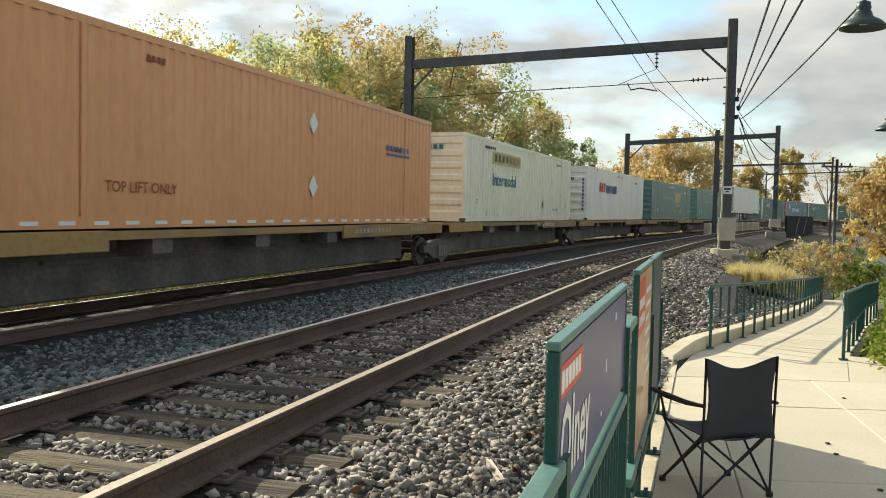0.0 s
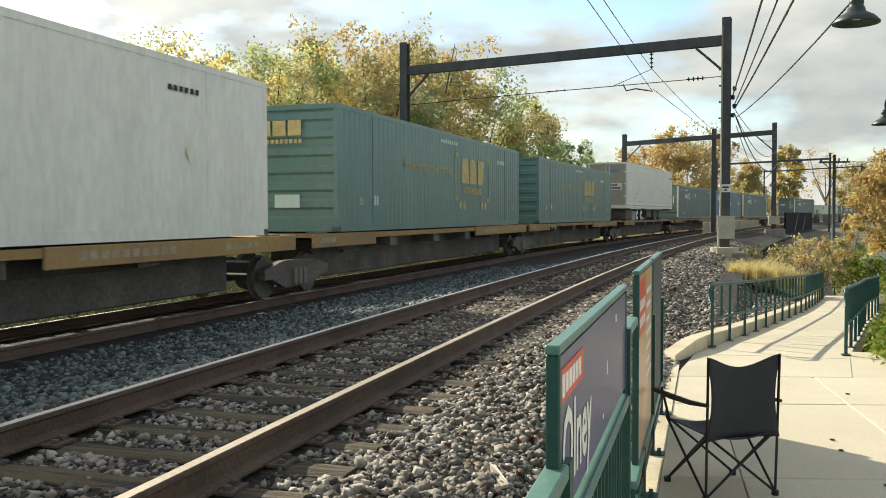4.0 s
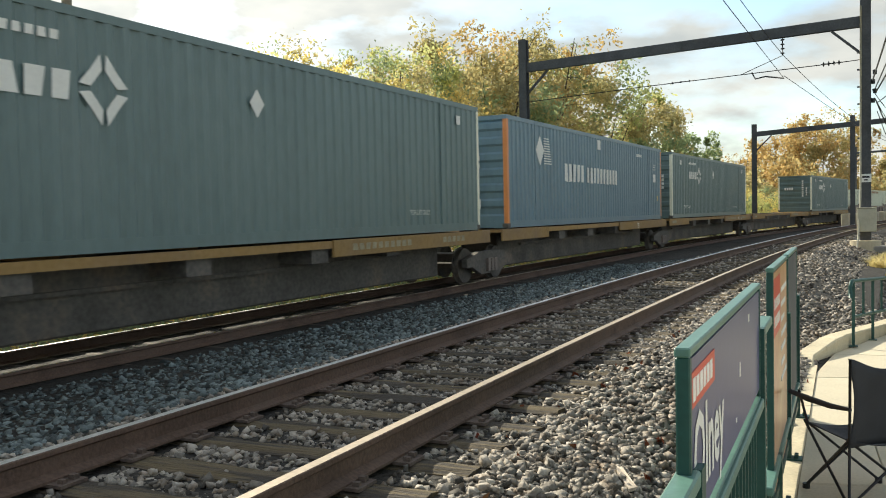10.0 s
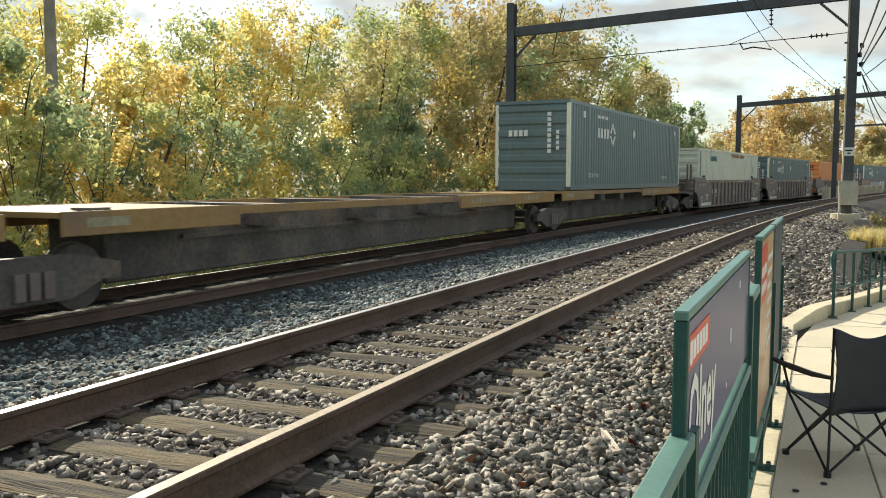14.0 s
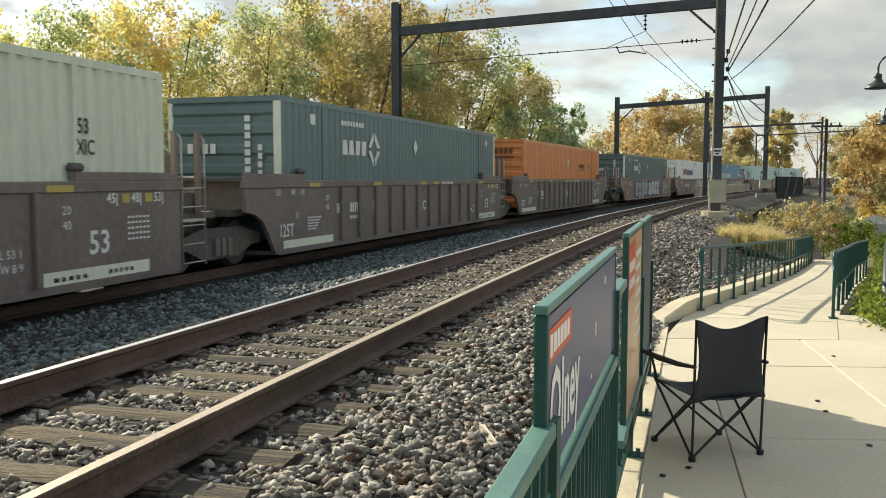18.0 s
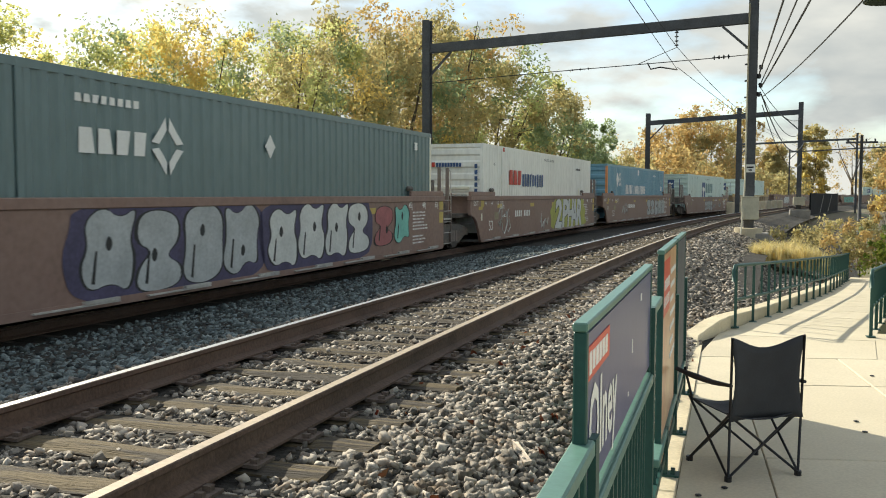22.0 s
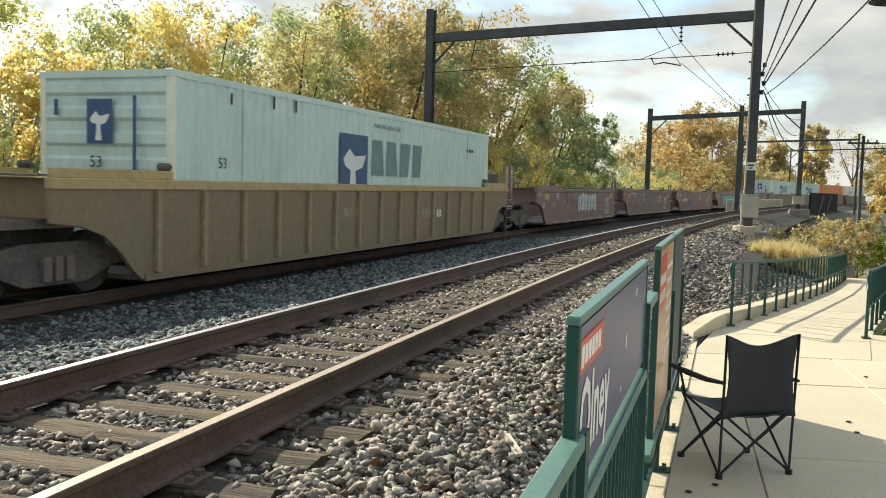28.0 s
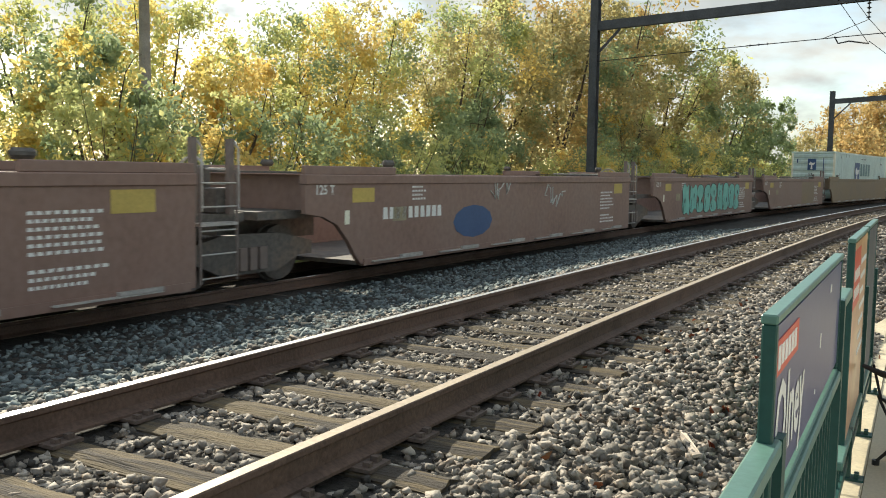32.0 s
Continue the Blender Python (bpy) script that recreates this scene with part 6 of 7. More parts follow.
# ---- road trailer on the spine car ----
def trailer(front_u):
    tr = thing("road_trailer", Matrix(), "white panelled road trailer riding backwards on a flat spine car", "trailer")
    length = BOX_L + 0.25
    h, z0, z1, w = length / 2, 0.82, 3.87, 1.295
    rivet = mesh_of(boxes((-0.006, 0.006, -0.012, 0.012, -0.012, 0.012)), C_GREYTEAL)
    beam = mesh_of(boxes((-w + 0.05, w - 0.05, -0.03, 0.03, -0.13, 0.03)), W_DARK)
    for k in range(36):
        put("floor_beam", beam, tr, Matrix.Translation((0, -h + 0.4 + 0.44 * k, z0)))
    for s in (1, -1):
        v, f = [], []
        zs = []
        z = z0 + 0.28
        while z < z1 - 0.12:
            zs += [(z, 0), (z + 0.012, 0.012), (z + 0.03, 0.012), (z + 0.042, 0)]
            z += 0.235
        for zz, dep in zs:
            v += [(s * (w + dep), -h + 0.1, zz), (s * (w + dep), h - 0.06, zz)]
        f = [(2 * k, 2 * k + 1, 2 * k + 3, 2 * k + 2) for k in range(len(zs) - 1)]
        put("side_panel", raw_mesh(v, f, C_ALU), tr, None, "white panel with fine horizontal ribs")
        part("bottom_rail", boxes((s * w - 0.03, s * w + 0.016, -h + 0.06, h - 0.03, z0 + 0.02, z0 + 0.3)), C_ALU, tr)
        part("top_rail", boxes((s * w - 0.03, s * w + 0.016, -h + 0.06, h - 0.03, z1 - 0.14, z1)), C_ALU, tr)
        for k in range(24):
            y = -h + 0.42 + k * 0.645
            for a, b, material in ((0.0, 0.2, C_RED), (0.32, 0.52, C_SAGE)):
                part("reflector", boxes((s * w + (0.016 if s > 0 else -0.022), s * w + (0.022 if s > 0 else -0.016), y + a, y + b, z0 + 0.17, z0 + 0.235)), material, tr)
        for a, b in ((-h + 1.0, -h + 4.3), (-h + 5.4, -h + 11.8)):
            part("rail_flange", boxes((s * w - 0.01, s * w + 0.024, a, b, z0 - 0.03, z0 + 0.12), bevel=0.006), C_ALU, tr)
            for k in range(int((b - a) / 0.22)):
                y = a + 0.1 + 0.22 * k
                put("rivet", rivet, tr, Matrix.Translation((s * (w + 0.026), y, z0 + 0.05 + 0.025 * (k % 2))))
    part("roof", boxes((-w + 0.02, w - 0.02, -h + 0.06, h - 0.03, z1 - 0.04, z1 - 0.01)), C_ALU, tr)
    part("floor", boxes((-w + 0.02, w - 0.02, -h + 0.06, h - 0.03, z0 + 0.02, z0 + 0.12)), W_DARK, tr)
    part("nose_panel", boxes((-w, w, h - 0.04, h, z0, z1), bevel=0.02), C_ALU, tr)
    part("door_frame", boxes((-w, -w + 0.09, -h, -h + 0.1, z0, z1), (w - 0.09, w, -h, -h + 0.1, z0, z1), (-w + 0.09, w - 0.09, -h, -h + 0.1, z1 - 0.12, z1), (-w + 0.09, w - 0.09, -h, -h + 0.1, z0, z0 + 0.22)), C_ALU, tr)
    for a, b in ((-w + 0.1, -0.01), (0.01, w - 0.1)):
        d = part("door", boxes((a, b, -h + 0.03, -h + 0.07, z0 + 0.23, z1 - 0.13), bevel=0.01), C_DIRTY, tr, "grimy tan door")
        for z in (1.6, 2.4, 3.2):
            x = a + 0.03 if a < -0.5 else b - 0.03
            part("hinge", boxes((x - 0.09, x + 0.09, -h + 0.005, -h + 0.03, z, z + 0.08)), C_ALU, d)
        for x in (b - 0.1 if a < -0.5 else a + 0.1,):
            part("lock_bar", boxes((x - 0.02, x + 0.02, -h - 0.0, -h + 0.03, z0 + 0.2, z1 - 0.1)), C_ALU, d)
    put("number_panel", raw_mesh([(x, -h + 0.024, z) for x, z in ((0.2, 2.05), (0.95, 2.05), (0.95, 2.5), (0.2, 2.5))], [(0, 1, 2, 3)], M_WHITE), tr)
    v, f = [], []
    for r in (0, 1):
        for k in range(6 - 2 * (1 - r) + 0):
            o = len(v)
            x = 0.26 + 0.105 * k
            z = 2.1 + 0.2 * (1 - r)
            v += [(x, -h + 0.021, z), (x + 0.075, -h + 0.021, z), (x + 0.075, -h + 0.021, z + 0.14), (x, -h + 0.021, z + 0.14)]
            f.append((o, o + 1, o + 2, o + 3))
    put("number_bars", raw_mesh(v, f, C_BLACK), tr)
    put("door_emblem", raw_mesh([(0.45 + 0.32 * math.cos(a), -h + 0.022, 3.28 + 0.13 * math.sin(a)) for a in [k * 0.5236 for k in range(12)]], [tuple(range(12))], C_LBLUE), tr)
    part("bumper", boxes((-1.1, 1.1, -h + 0.1, -h + 0.2, 0.42, 0.52), (-0.7, -0.6, -h + 0.12, -h + 0.2, 0.5, z0), (0.6, 0.7, -h + 0.12, -h + 0.2, 0.5, z0)), W_DARK, tr)
    part("slider_box", boxes((-1.12, 1.12, -h + 0.5, -h + 2.3, 0.05, z0 + 0.02), bevel=0.05), W_DARK, tr, "dark grimy running gear")
    part("bogie_frame", boxes((-0.5, 0.5, -h + 1.2, -h + 5.0, 0.55, z0 + 0.02), (-1.0, 1.0, -h + 3.23, -h + 3.37, 0.4, 0.55), (-1.0, 1.0, -h + 4.53, -h + 4.67, 0.4, 0.55)), W_DARK, tr)
    for y in (-h + 3.3, -h + 4.6):
        for s in (1, -1):
            bm = bmesh.new()
            disc(bm, 0.48, 0.55, 28, Matrix.Translation((s * 0.97, y, 0.36)) @ ROT_Y90)
            ty = part("wheel", bm, M_TUBE, tr, "black twin tyres")
            bm = bmesh.new()
            disc(bm, 0.3, 0.06, 24, Matrix.Translation((s * 1.235, y, 0.36)) @ ROT_Y90)
            part("rim", bm, M_WHITE, ty, "white wheel disc")
            bm = bmesh.new()
            disc(bm, 0.24, 0.012, 24, Matrix.Translation((s * 1.262, y, 0.36)) @ ROT_Y90)
            part("dish", bm, C_ALU, ty)
            bm = bmesh.new()
            disc(bm, 0.1, 0.1, 12, Matrix.Translation((s * 1.27, y, 0.36)) @ ROT_Y90)
            part("hub", bm, W_DARK, ty, "dark oily hub")
    for s in (1, -1):
        part("mudflap", boxes((s * 0.97 - 0.3, s * 0.97 + 0.3, -h + 2.68, -h + 2.71, -0.03, 0.65)), C_WHITE, tr, "pale mudflap")
        leg = part("landing_leg", boxes((s * 0.85 - 0.07, s * 0.85 + 0.07, h - 5.47, h - 5.33, 0.3, z0 + 0.05), (s * 0.85 - 0.05, s * 0.85 + 0.05, h - 5.45, h - 5.35, 0.12, 0.32)), W_DARK, tr)
        bm = bmesh.new()
        disc(bm, 0.33, 0.06, 28, Matrix.Translation((s * 1.0, h - 5.4, 0.36)) @ ROT_Y90)
        part("landing_wheel", bm, C_WHITE, leg, "pale steel landing wheel")
        bm = bmesh.new()
        disc(bm, 0.1, 0.05, 16, Matrix.Translation((s * 1.04, h - 5.4, 0.36)) @ ROT_Y90)
        part("hub", bm, C_FADED, leg)
        bm = bmesh.new()
        disc(bm, 0.045, 0.08, 12, Matrix.Translation((s * 1.05, h - 5.4, 0.36)) @ ROT_Y90)
        part("hub_cap", bm, W_DARK, leg)
        part("tool_box", boxes((s * 0.95 - 0.25, s * 0.95 + 0.25, -h + 6.8, -h + 8.5, 0.2, z0), bevel=0.02), W_DARK, tr, "dark grimy side box")
        part("tool_box", boxes((s * 0.95 - 0.25, s * 0.95 + 0.25, -h + 9.2, -h + 10.4, 0.16, z0), bevel=0.02), W_DARK, tr, "dark grimy side box")
    part("leg_brace", boxes((-0.8, 0.8, h - 5.43, h - 5.37, 0.3, 0.38), (-0.8, 0.8, h - 5.43, h - 5.37, 0.62, 0.68)), W_DARK, tr)
    hitch = part("hitch", boxes((-0.55, 0.55, h - 2.0, h - 0.8, 0.0, 0.2), (-0.42, 0.42, h - 1.75, h - 1.0, 0.2, z0 - 0.1), (-0.6, 0.6, h - 1.8, h - 0.7, z0 - 0.12, z0), bevel=0.02), W_DARK, tr)
    for s in (1, -1):
        bm = bmesh.new()
        bmesh.ops.create_cube(bm, size=1, matrix=Matrix.Translation((s * 0.32, h - 2.4, 0.38)) @ Matrix.Rotation(0.5, 4, "X") @ Matrix.Diagonal((0.14, 1.7, 0.16, 1)))
        part("strut", bm, W_DARK, hitch)
    fc = Face(tr, length, w + 0.02)
    fc.bars(14.95, 16.2, z1 - 0.66, z1 - 0.5, 10, C_GREYTEAL)
    for k, (word, y) in enumerate((("KINGPIN", 15.3), ("SETTING", 15.3), ("36\"", 15.44))):
        fc.text(word, y, 1.84 - 0.14 * k, 0.13, C_BLACK, 0.002, 0.9)
    fc.text("53'", 16.0, 1.8, 0.17, C_BLACK, 0.003, 0.85)
    fc.polys([[(14.5, 1.28), (14.62, 1.28), (14.6, 1.42), (14.52, 1.46)]], C_BLACK, "scuff")
    fc.polys([[(16.15, 1.2), (16.26, 1.2), (16.26, 1.31), (16.15, 1.31)]], C_BLACK, "placard")
    fc.polys([[(12.2, 2.1), (12.42, 2.1), (12.42, 2.32), (12.2, 2.32)]], C_GOLD)
    fc.polys([[(2.85, 1.72), (3.1, 1.72), (3.1, 1.95), (2.85, 1.95)]], C_GOLD)
    fc.polys([[(2.0, 1.5), (2.35, 1.53), (2.3, 1.6), (2.02, 1.57)], [(3.4, 1.3), (4.3, 1.32), (4.3, 1.34), (3.4, 1.33)], [(2.7, 1.62), (2.9, 1.61), (2.9, 1.66), (2.7, 1.66)]], C_FADED, "scuff")
    moving.append((tr, front_u + h, 0.79))


trailer(105.4)


# ---- cars ----
def truck_parts(parent, y):
    """A two-axle truck under the car at y: side frames, wheels, bolster."""
    def frame_mesh():
        prof = [(-1.35, 0.42), (-1.35, 0.62), (-0.6, 0.78), (0.6, 0.78), (1.35, 0.62), (1.35, 0.42), (1.05, 0.42), (0.55, 0.22), (-0.55, 0.22), (-1.05, 0.42)]
        n = len(prof)
        v = [(x, yy, z) for x in (-0.07, 0.07) for yy, z in prof]
        f = [tuple(range(n))[::-1], tuple(range(n, 2 * n))] + [(k, (k + 1) % n, n + (k + 1) % n, n + k) for k in range(n)]
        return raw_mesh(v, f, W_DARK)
    fm = cached("truck_frame", frame_mesh)

    def wheel_mesh():
        bm = bmesh.new()
        disc(bm, 0.42, 0.13, 24, ROT_Y90)
        disc(bm, 0.45, 0.03, 24, Matrix.Translation((-0.07, 0, 0)) @ ROT_Y90)
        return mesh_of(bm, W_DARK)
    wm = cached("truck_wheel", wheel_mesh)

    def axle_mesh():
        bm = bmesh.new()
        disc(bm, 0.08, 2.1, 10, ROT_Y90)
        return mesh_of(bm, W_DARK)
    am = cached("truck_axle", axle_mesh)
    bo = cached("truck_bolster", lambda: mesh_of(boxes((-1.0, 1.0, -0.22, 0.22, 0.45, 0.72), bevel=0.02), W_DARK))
    sp = cached("truck_springs", lambda: mesh_of(boxes((-0.06, 0.06, -0.07, 0.07, 0.28, 0.6)), W_BROWN))
    b = put("truck", bo, parent, pose(0, y, FREIGHT_Z))
    for s in (1, -1):
        put("side_frame", fm, b, pose(s * 1.02, 0, 0))
        for k in range(3):
            put("spring", sp, b, pose(s * 1.1, -0.21 + 0.2 * k, 0))
        for yy in (-0.9, 0.9):
            put("wheel", wm, b, pose(s * 0.75, yy, 0.45) @ Matrix.Diagonal((s, 1, 1, 1)))
    for yy in (-0.9, 0.9):
        put("axle", am, b, pose(0, yy, 0.45))


def spine_car(u0, u1, label, number, last=False, plates=((0.25, 3.5), (7.2, 0.25)), strip=None):
    L = u1 - u0
    h = L / 2
    car_ob = thing("spine_car", Matrix(), label, "railway car", "spine cars of the train")
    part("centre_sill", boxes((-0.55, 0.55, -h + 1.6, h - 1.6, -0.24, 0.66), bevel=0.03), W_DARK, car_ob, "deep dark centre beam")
    for s in (1, -1):
        for a, b in ((-h + plates[0][0], -h + plates[0][1]), (h - plates[1][0], h - plates[1][1])):
            part("side_plate", boxes((s * 1.3 - 0.03, s * 1.3 + 0.03, a, b, 0.5, 0.8), bevel=0.01), W_SPINE, car_ob, "rusty yellow side plate")
        part("side_strip", boxes((s * 1.26 - 0.03, s * 1.26 + 0.03, -h + plates[0][1], h - plates[1][0], 0.66, 0.79)), strip or W_SPINE, car_ob)
    for a, b in ((-h + 0.25, -h + 3.4), (h - 3.4, h - 0.25)):
        part("end_platform", boxes((-1.27, 1.27, a, b, 0.72, 0.79)), W_SPINE, car_ob)
    for y in (-h + 4.6, -1.6, 1.4, h - 5.2):
        part("cross_arm", boxes((-1.23, 1.23, y, y + 0.5, 0.42, 0.78)), W_DARK, car_ob)
    for s in (1, -1):
        part("pedestal", boxes((s * 1.05 - 0.16, s * 1.05 + 0.16, h - 1.1, h - 0.7, 0.795, 0.829)), W_DARK, car_ob)
        part("pedestal", boxes((s * 1.05 - 0.16, s * 1.05 + 0.16, -h + 0.75, -h + 1.1, 0.795, 0.829)), W_DARK, car_ob)
    part("brake_pipe", boxes((0.6, 0.66, -h + 3, h - 3, 0.3, 0.36)), W_DARK, car_ob)
    truck_parts(car_ob, -h)
    if last:
        truck_parts(car_ob, h - 0.5)
    fc = Face(car_ob, L, 1.334)
    if number:
        fc.bars(L - 6.6, L - 4.3, 0.6, 0.72, 10, C_FADED)
        fc.bars(L - 2.9, L - 1.7, 0.6, 0.72, 5, C_FADED)
        fc.polys([[(0.6, 0.6), (1.3, 0.6), (1.3, 0.72), (0.6, 0.72)]], C_FADED)
    moving.append((car_ob, (u0 + u1) / 2, 0.0))
    return fc


spine = [6.9, 25.4, 44.8, 64.1, 83.1, 103.0, 122.9, 141.2, 159.0, 177.3, 196.1, 213.4]
for k, (a, b) in enumerate(zip(spine, spine[1:])):
    empty = k == 9
    fc = spine_car(a, b, "empty rusty spine car with a bare deck" if empty else "rusty yellow-brown spine car carrying a load", k not in (1, 5, 7), k == len(spine) - 2, *((((1.7, 4.55), (1.5, 0.25)), W_BROWN) if k == 5 else ()))
    if k == 1:
        fc.text("TWIN 28 - ALL PURPOSE SPINE CAR", 11.0, 0.58, 0.21, C_CREAM, 0, 0.98)
    if k == 7:
        fc.text("53", b - a - 4.9, 0.54, 0.26, C_CREAM, 0.004)
    if k in (4, 8):
        fc.text("SPINE CAR", 3.6 if k == 4 else b - a - 3.9, 0.57, 0.2, C_CREAM)


def rounded(pts, times=2):
    for _ in range(times):
        out = []
        for k, (a, b) in enumerate(pts):
            c, d = pts[(k + 1) % len(pts)]
            out += [(0.75 * a + 0.25 * c, 0.75 * b + 0.25 * d), (0.25 * a + 0.75 * c, 0.25 * b + 0.75 * d)]
        pts = out
    return pts


def graffiti(fc, y0, y1, z0, z1, n, fill, back=None, seed=1):
    """A spray-painted piece: a ragged cloud behind and plump joined shapes before it."""
    rr = random.Random(seed)
    if back:
        m = 26
        pts = []
        for k in range(m):
            a = 2 * math.pi * k / m
            ex, ez = abs(math.cos(a)) ** 0.5 * (1 if math.cos(a) > 0 else -1), abs(math.sin(a)) ** 0.5 * (1 if math.sin(a) > 0 else -1)
            pts.append(((y0 + y1) / 2 + ex * (y1 - y0) * 0.56 * rr.uniform(0.94, 1.04), max(-0.27, min(1.08, (z0 + z1) / 2 + ez * (z1 - z0) * 0.58 * rr.uniform(0.93, 1.05)))))
        fc.polys([rounded(pts)], back, "spray_cloud", 0.002)
    w = (y1 - y0) / n
    for k in range(n):
        c, lean = y0 + w * (k + 0.5), rr.uniform(-0.12, 0.18) * w
        a, b = z0 + rr.uniform(0, 0.1), z1 - rr.uniform(0, 0.1)
        shape = rr.choice((
            [(-0.5, 0.05), (-0.1, 0), (0.42, 0.06), (0.5, 0.3), (0.1, 0.42), (0.45, 0.6), (0.42, 0.9), (0.0, 1.0), (-0.45, 0.92), (-0.5, 0.6), (-0.15, 0.5), (-0.48, 0.3)],
            [(-0.5, 0.3), (-0.3, 0.02), (0.1, 0.12), (0.45, -0.04), (0.52, 0.4), (0.36, 0.62), (0.5, 1.02), (0.15, 0.86), (-0.15, 1.03), (-0.46, 0.84), (-0.36, 0.55)],
            [(-0.5, 0.16), (-0.1, -0.03), (0.2, 0.2), (0.55, 0.1), (0.42, 0.5), (0.54, 0.76), (0.2, 1.02), (-0.12, 0.8), (-0.52, 0.98), (-0.4, 0.55)],
            [(-0.5, 0.1), (0.0, 0), (0.5, 0.12), (0.46, 0.5), (0.5, 0.85), (0.2, 1.0), (-0.3, 0.95), (-0.5, 0.8), (-0.4, 0.5)]))
        big = [(c + w * 0.565 * p[0] * 1.9 + lean * (p[1] - 0.5), a - 0.018 + (b - a + 0.036) * p[1]) for p in shape]
        small = [(c + w * 0.54 * p[0] * 1.8 + lean * (p[1] - 0.5) + rr.uniform(-0.03, 0.03) * w, a + (b - a) * p[1]) for p in shape]
        fc.polys([rounded(big)], C_BLACK, "spray_outline", 0.004 + 0.0006 * (k % 2))
        fc.polys([rounded(small)], fill, "spray_shape", 0.006 + 0.0006 * (k % 2))
        zc, q = a + (b - a) * rr.uniform(0.3, 0.7), rr.uniform(-0.15, 0.15) * w
        fc.polys([rounded([(c + q - 0.07 * w, zc), (c + q + 0.02 * w, zc - 0.1), (c + q + 0.09 * w, zc + 0.04), (c + q + 0.01 * w, zc + 0.16)])], C_BLACK, "spray_outline", 0.008)
        fc.polys([[(c - 0.32 * w, a + 0.14), (c - 0.26 * w, a + 0.12), (c - 0.2 * w, a + (b - a) * 0.5), (c - 0.24 * w, a + (b - a) * 0.5)]], C_BLACK, "spray_outline", 0.008)


def scribble(fc, y, z, size, material, seed):
    rr = random.Random(seed)
    pts = [Vector((fc.x + 0.006, y - fc.h, z))]
    for k in range(16):
        pts.append(Vector((fc.x + 0.006, y - fc.h + size * (k / 9 + rr.uniform(-0.22, 0.22)), z + size * rr.uniform(-0.45, 0.45))))
    v, f = tube_data(pts, 0.012, 4)
    put("spray_line", raw_mesh(v, f, material), fc.ob)


def end_gear(w, y, top, e, tall):
    """Ladder, stanchions, hand rails and brake gear on the platform beyond a car body's end at y; e: which way it lies."""
    ya, yb = y + e * 0.14, y + e * 0.82
    v, f = join_data([tube_data([(1.4, q, -0.28), (1.4, q, top + 0.1)], 0.02, 5) for q in (ya, yb)])
    ld = put("ladder", raw_mesh(v, f, W_BROWN), w, None, "brown ladder with pale worn rungs")
    for k in range(5):
        v, f = tube_data([(1.4, ya, -0.22 + 0.31 * k), (1.4, yb, -0.22 + 0.31 * k)], 0.012, 5)
        put("rung", raw_mesh(v, f, W_IRON), ld)
    for q in (ya, yb):
        part("stanchion", boxes((1.24, 1.32, q - 0.045, q + 0.045, 0.6, tall)), W_BROWN, w, "brown upright post")
        v, f = tube_data([(1.36, q + 0.08, 0.65), (1.36, q + 0.08, tall - 0.12), (1.3, q + 0.06, tall - 0.04)], 0.016, 5)
        put("grab_iron", raw_mesh(v, f, W_IRON), w, None, "pale bent grab iron")
    for z in (0.78, 1.0, top + 0.08):
        v, f = tube_data([(1.2, yb, z), (-1.3, yb, z)], 0.017, 5)
        put("hand_rail", raw_mesh(v, f, W_IRON), w, None, "worn hand rail")
    part("end_step", boxes((1.2, 1.42, min(ya, yb), max(ya, yb), 0.46, 0.5)), W_IRON, w, "worn step")
    part("brake_stand", boxes((0.5, 0.85, yb - 0.1, yb + 0.1, 0.6, tall - 0.35), bevel=0.02), W_DARK, w)
    ring = [(0.45 + 0.27 * math.cos(a), yb + e * 0.14, tall - 0.5 + 0.27 * math.sin(a)) for a in [k * math.pi / 8 for k in range(17)]]
    v, f = join_data([tube_data(ring, 0.02, 5)] + [tube_data([(0.45, yb + e * 0.14, tall - 0.5), ring[k]], 0.014, 4) for k in (0, 4, 8, 12)])
    put("brake_wheel", raw_mesh(v, f, W_IRON), w, None, "spoked brake wheel")
    part("brake_hose_box", boxes((0.95, 1.2, yb - 0.16, yb + 0.16, 0.6, 0.95), bevel=0.02), W_DARK, w)


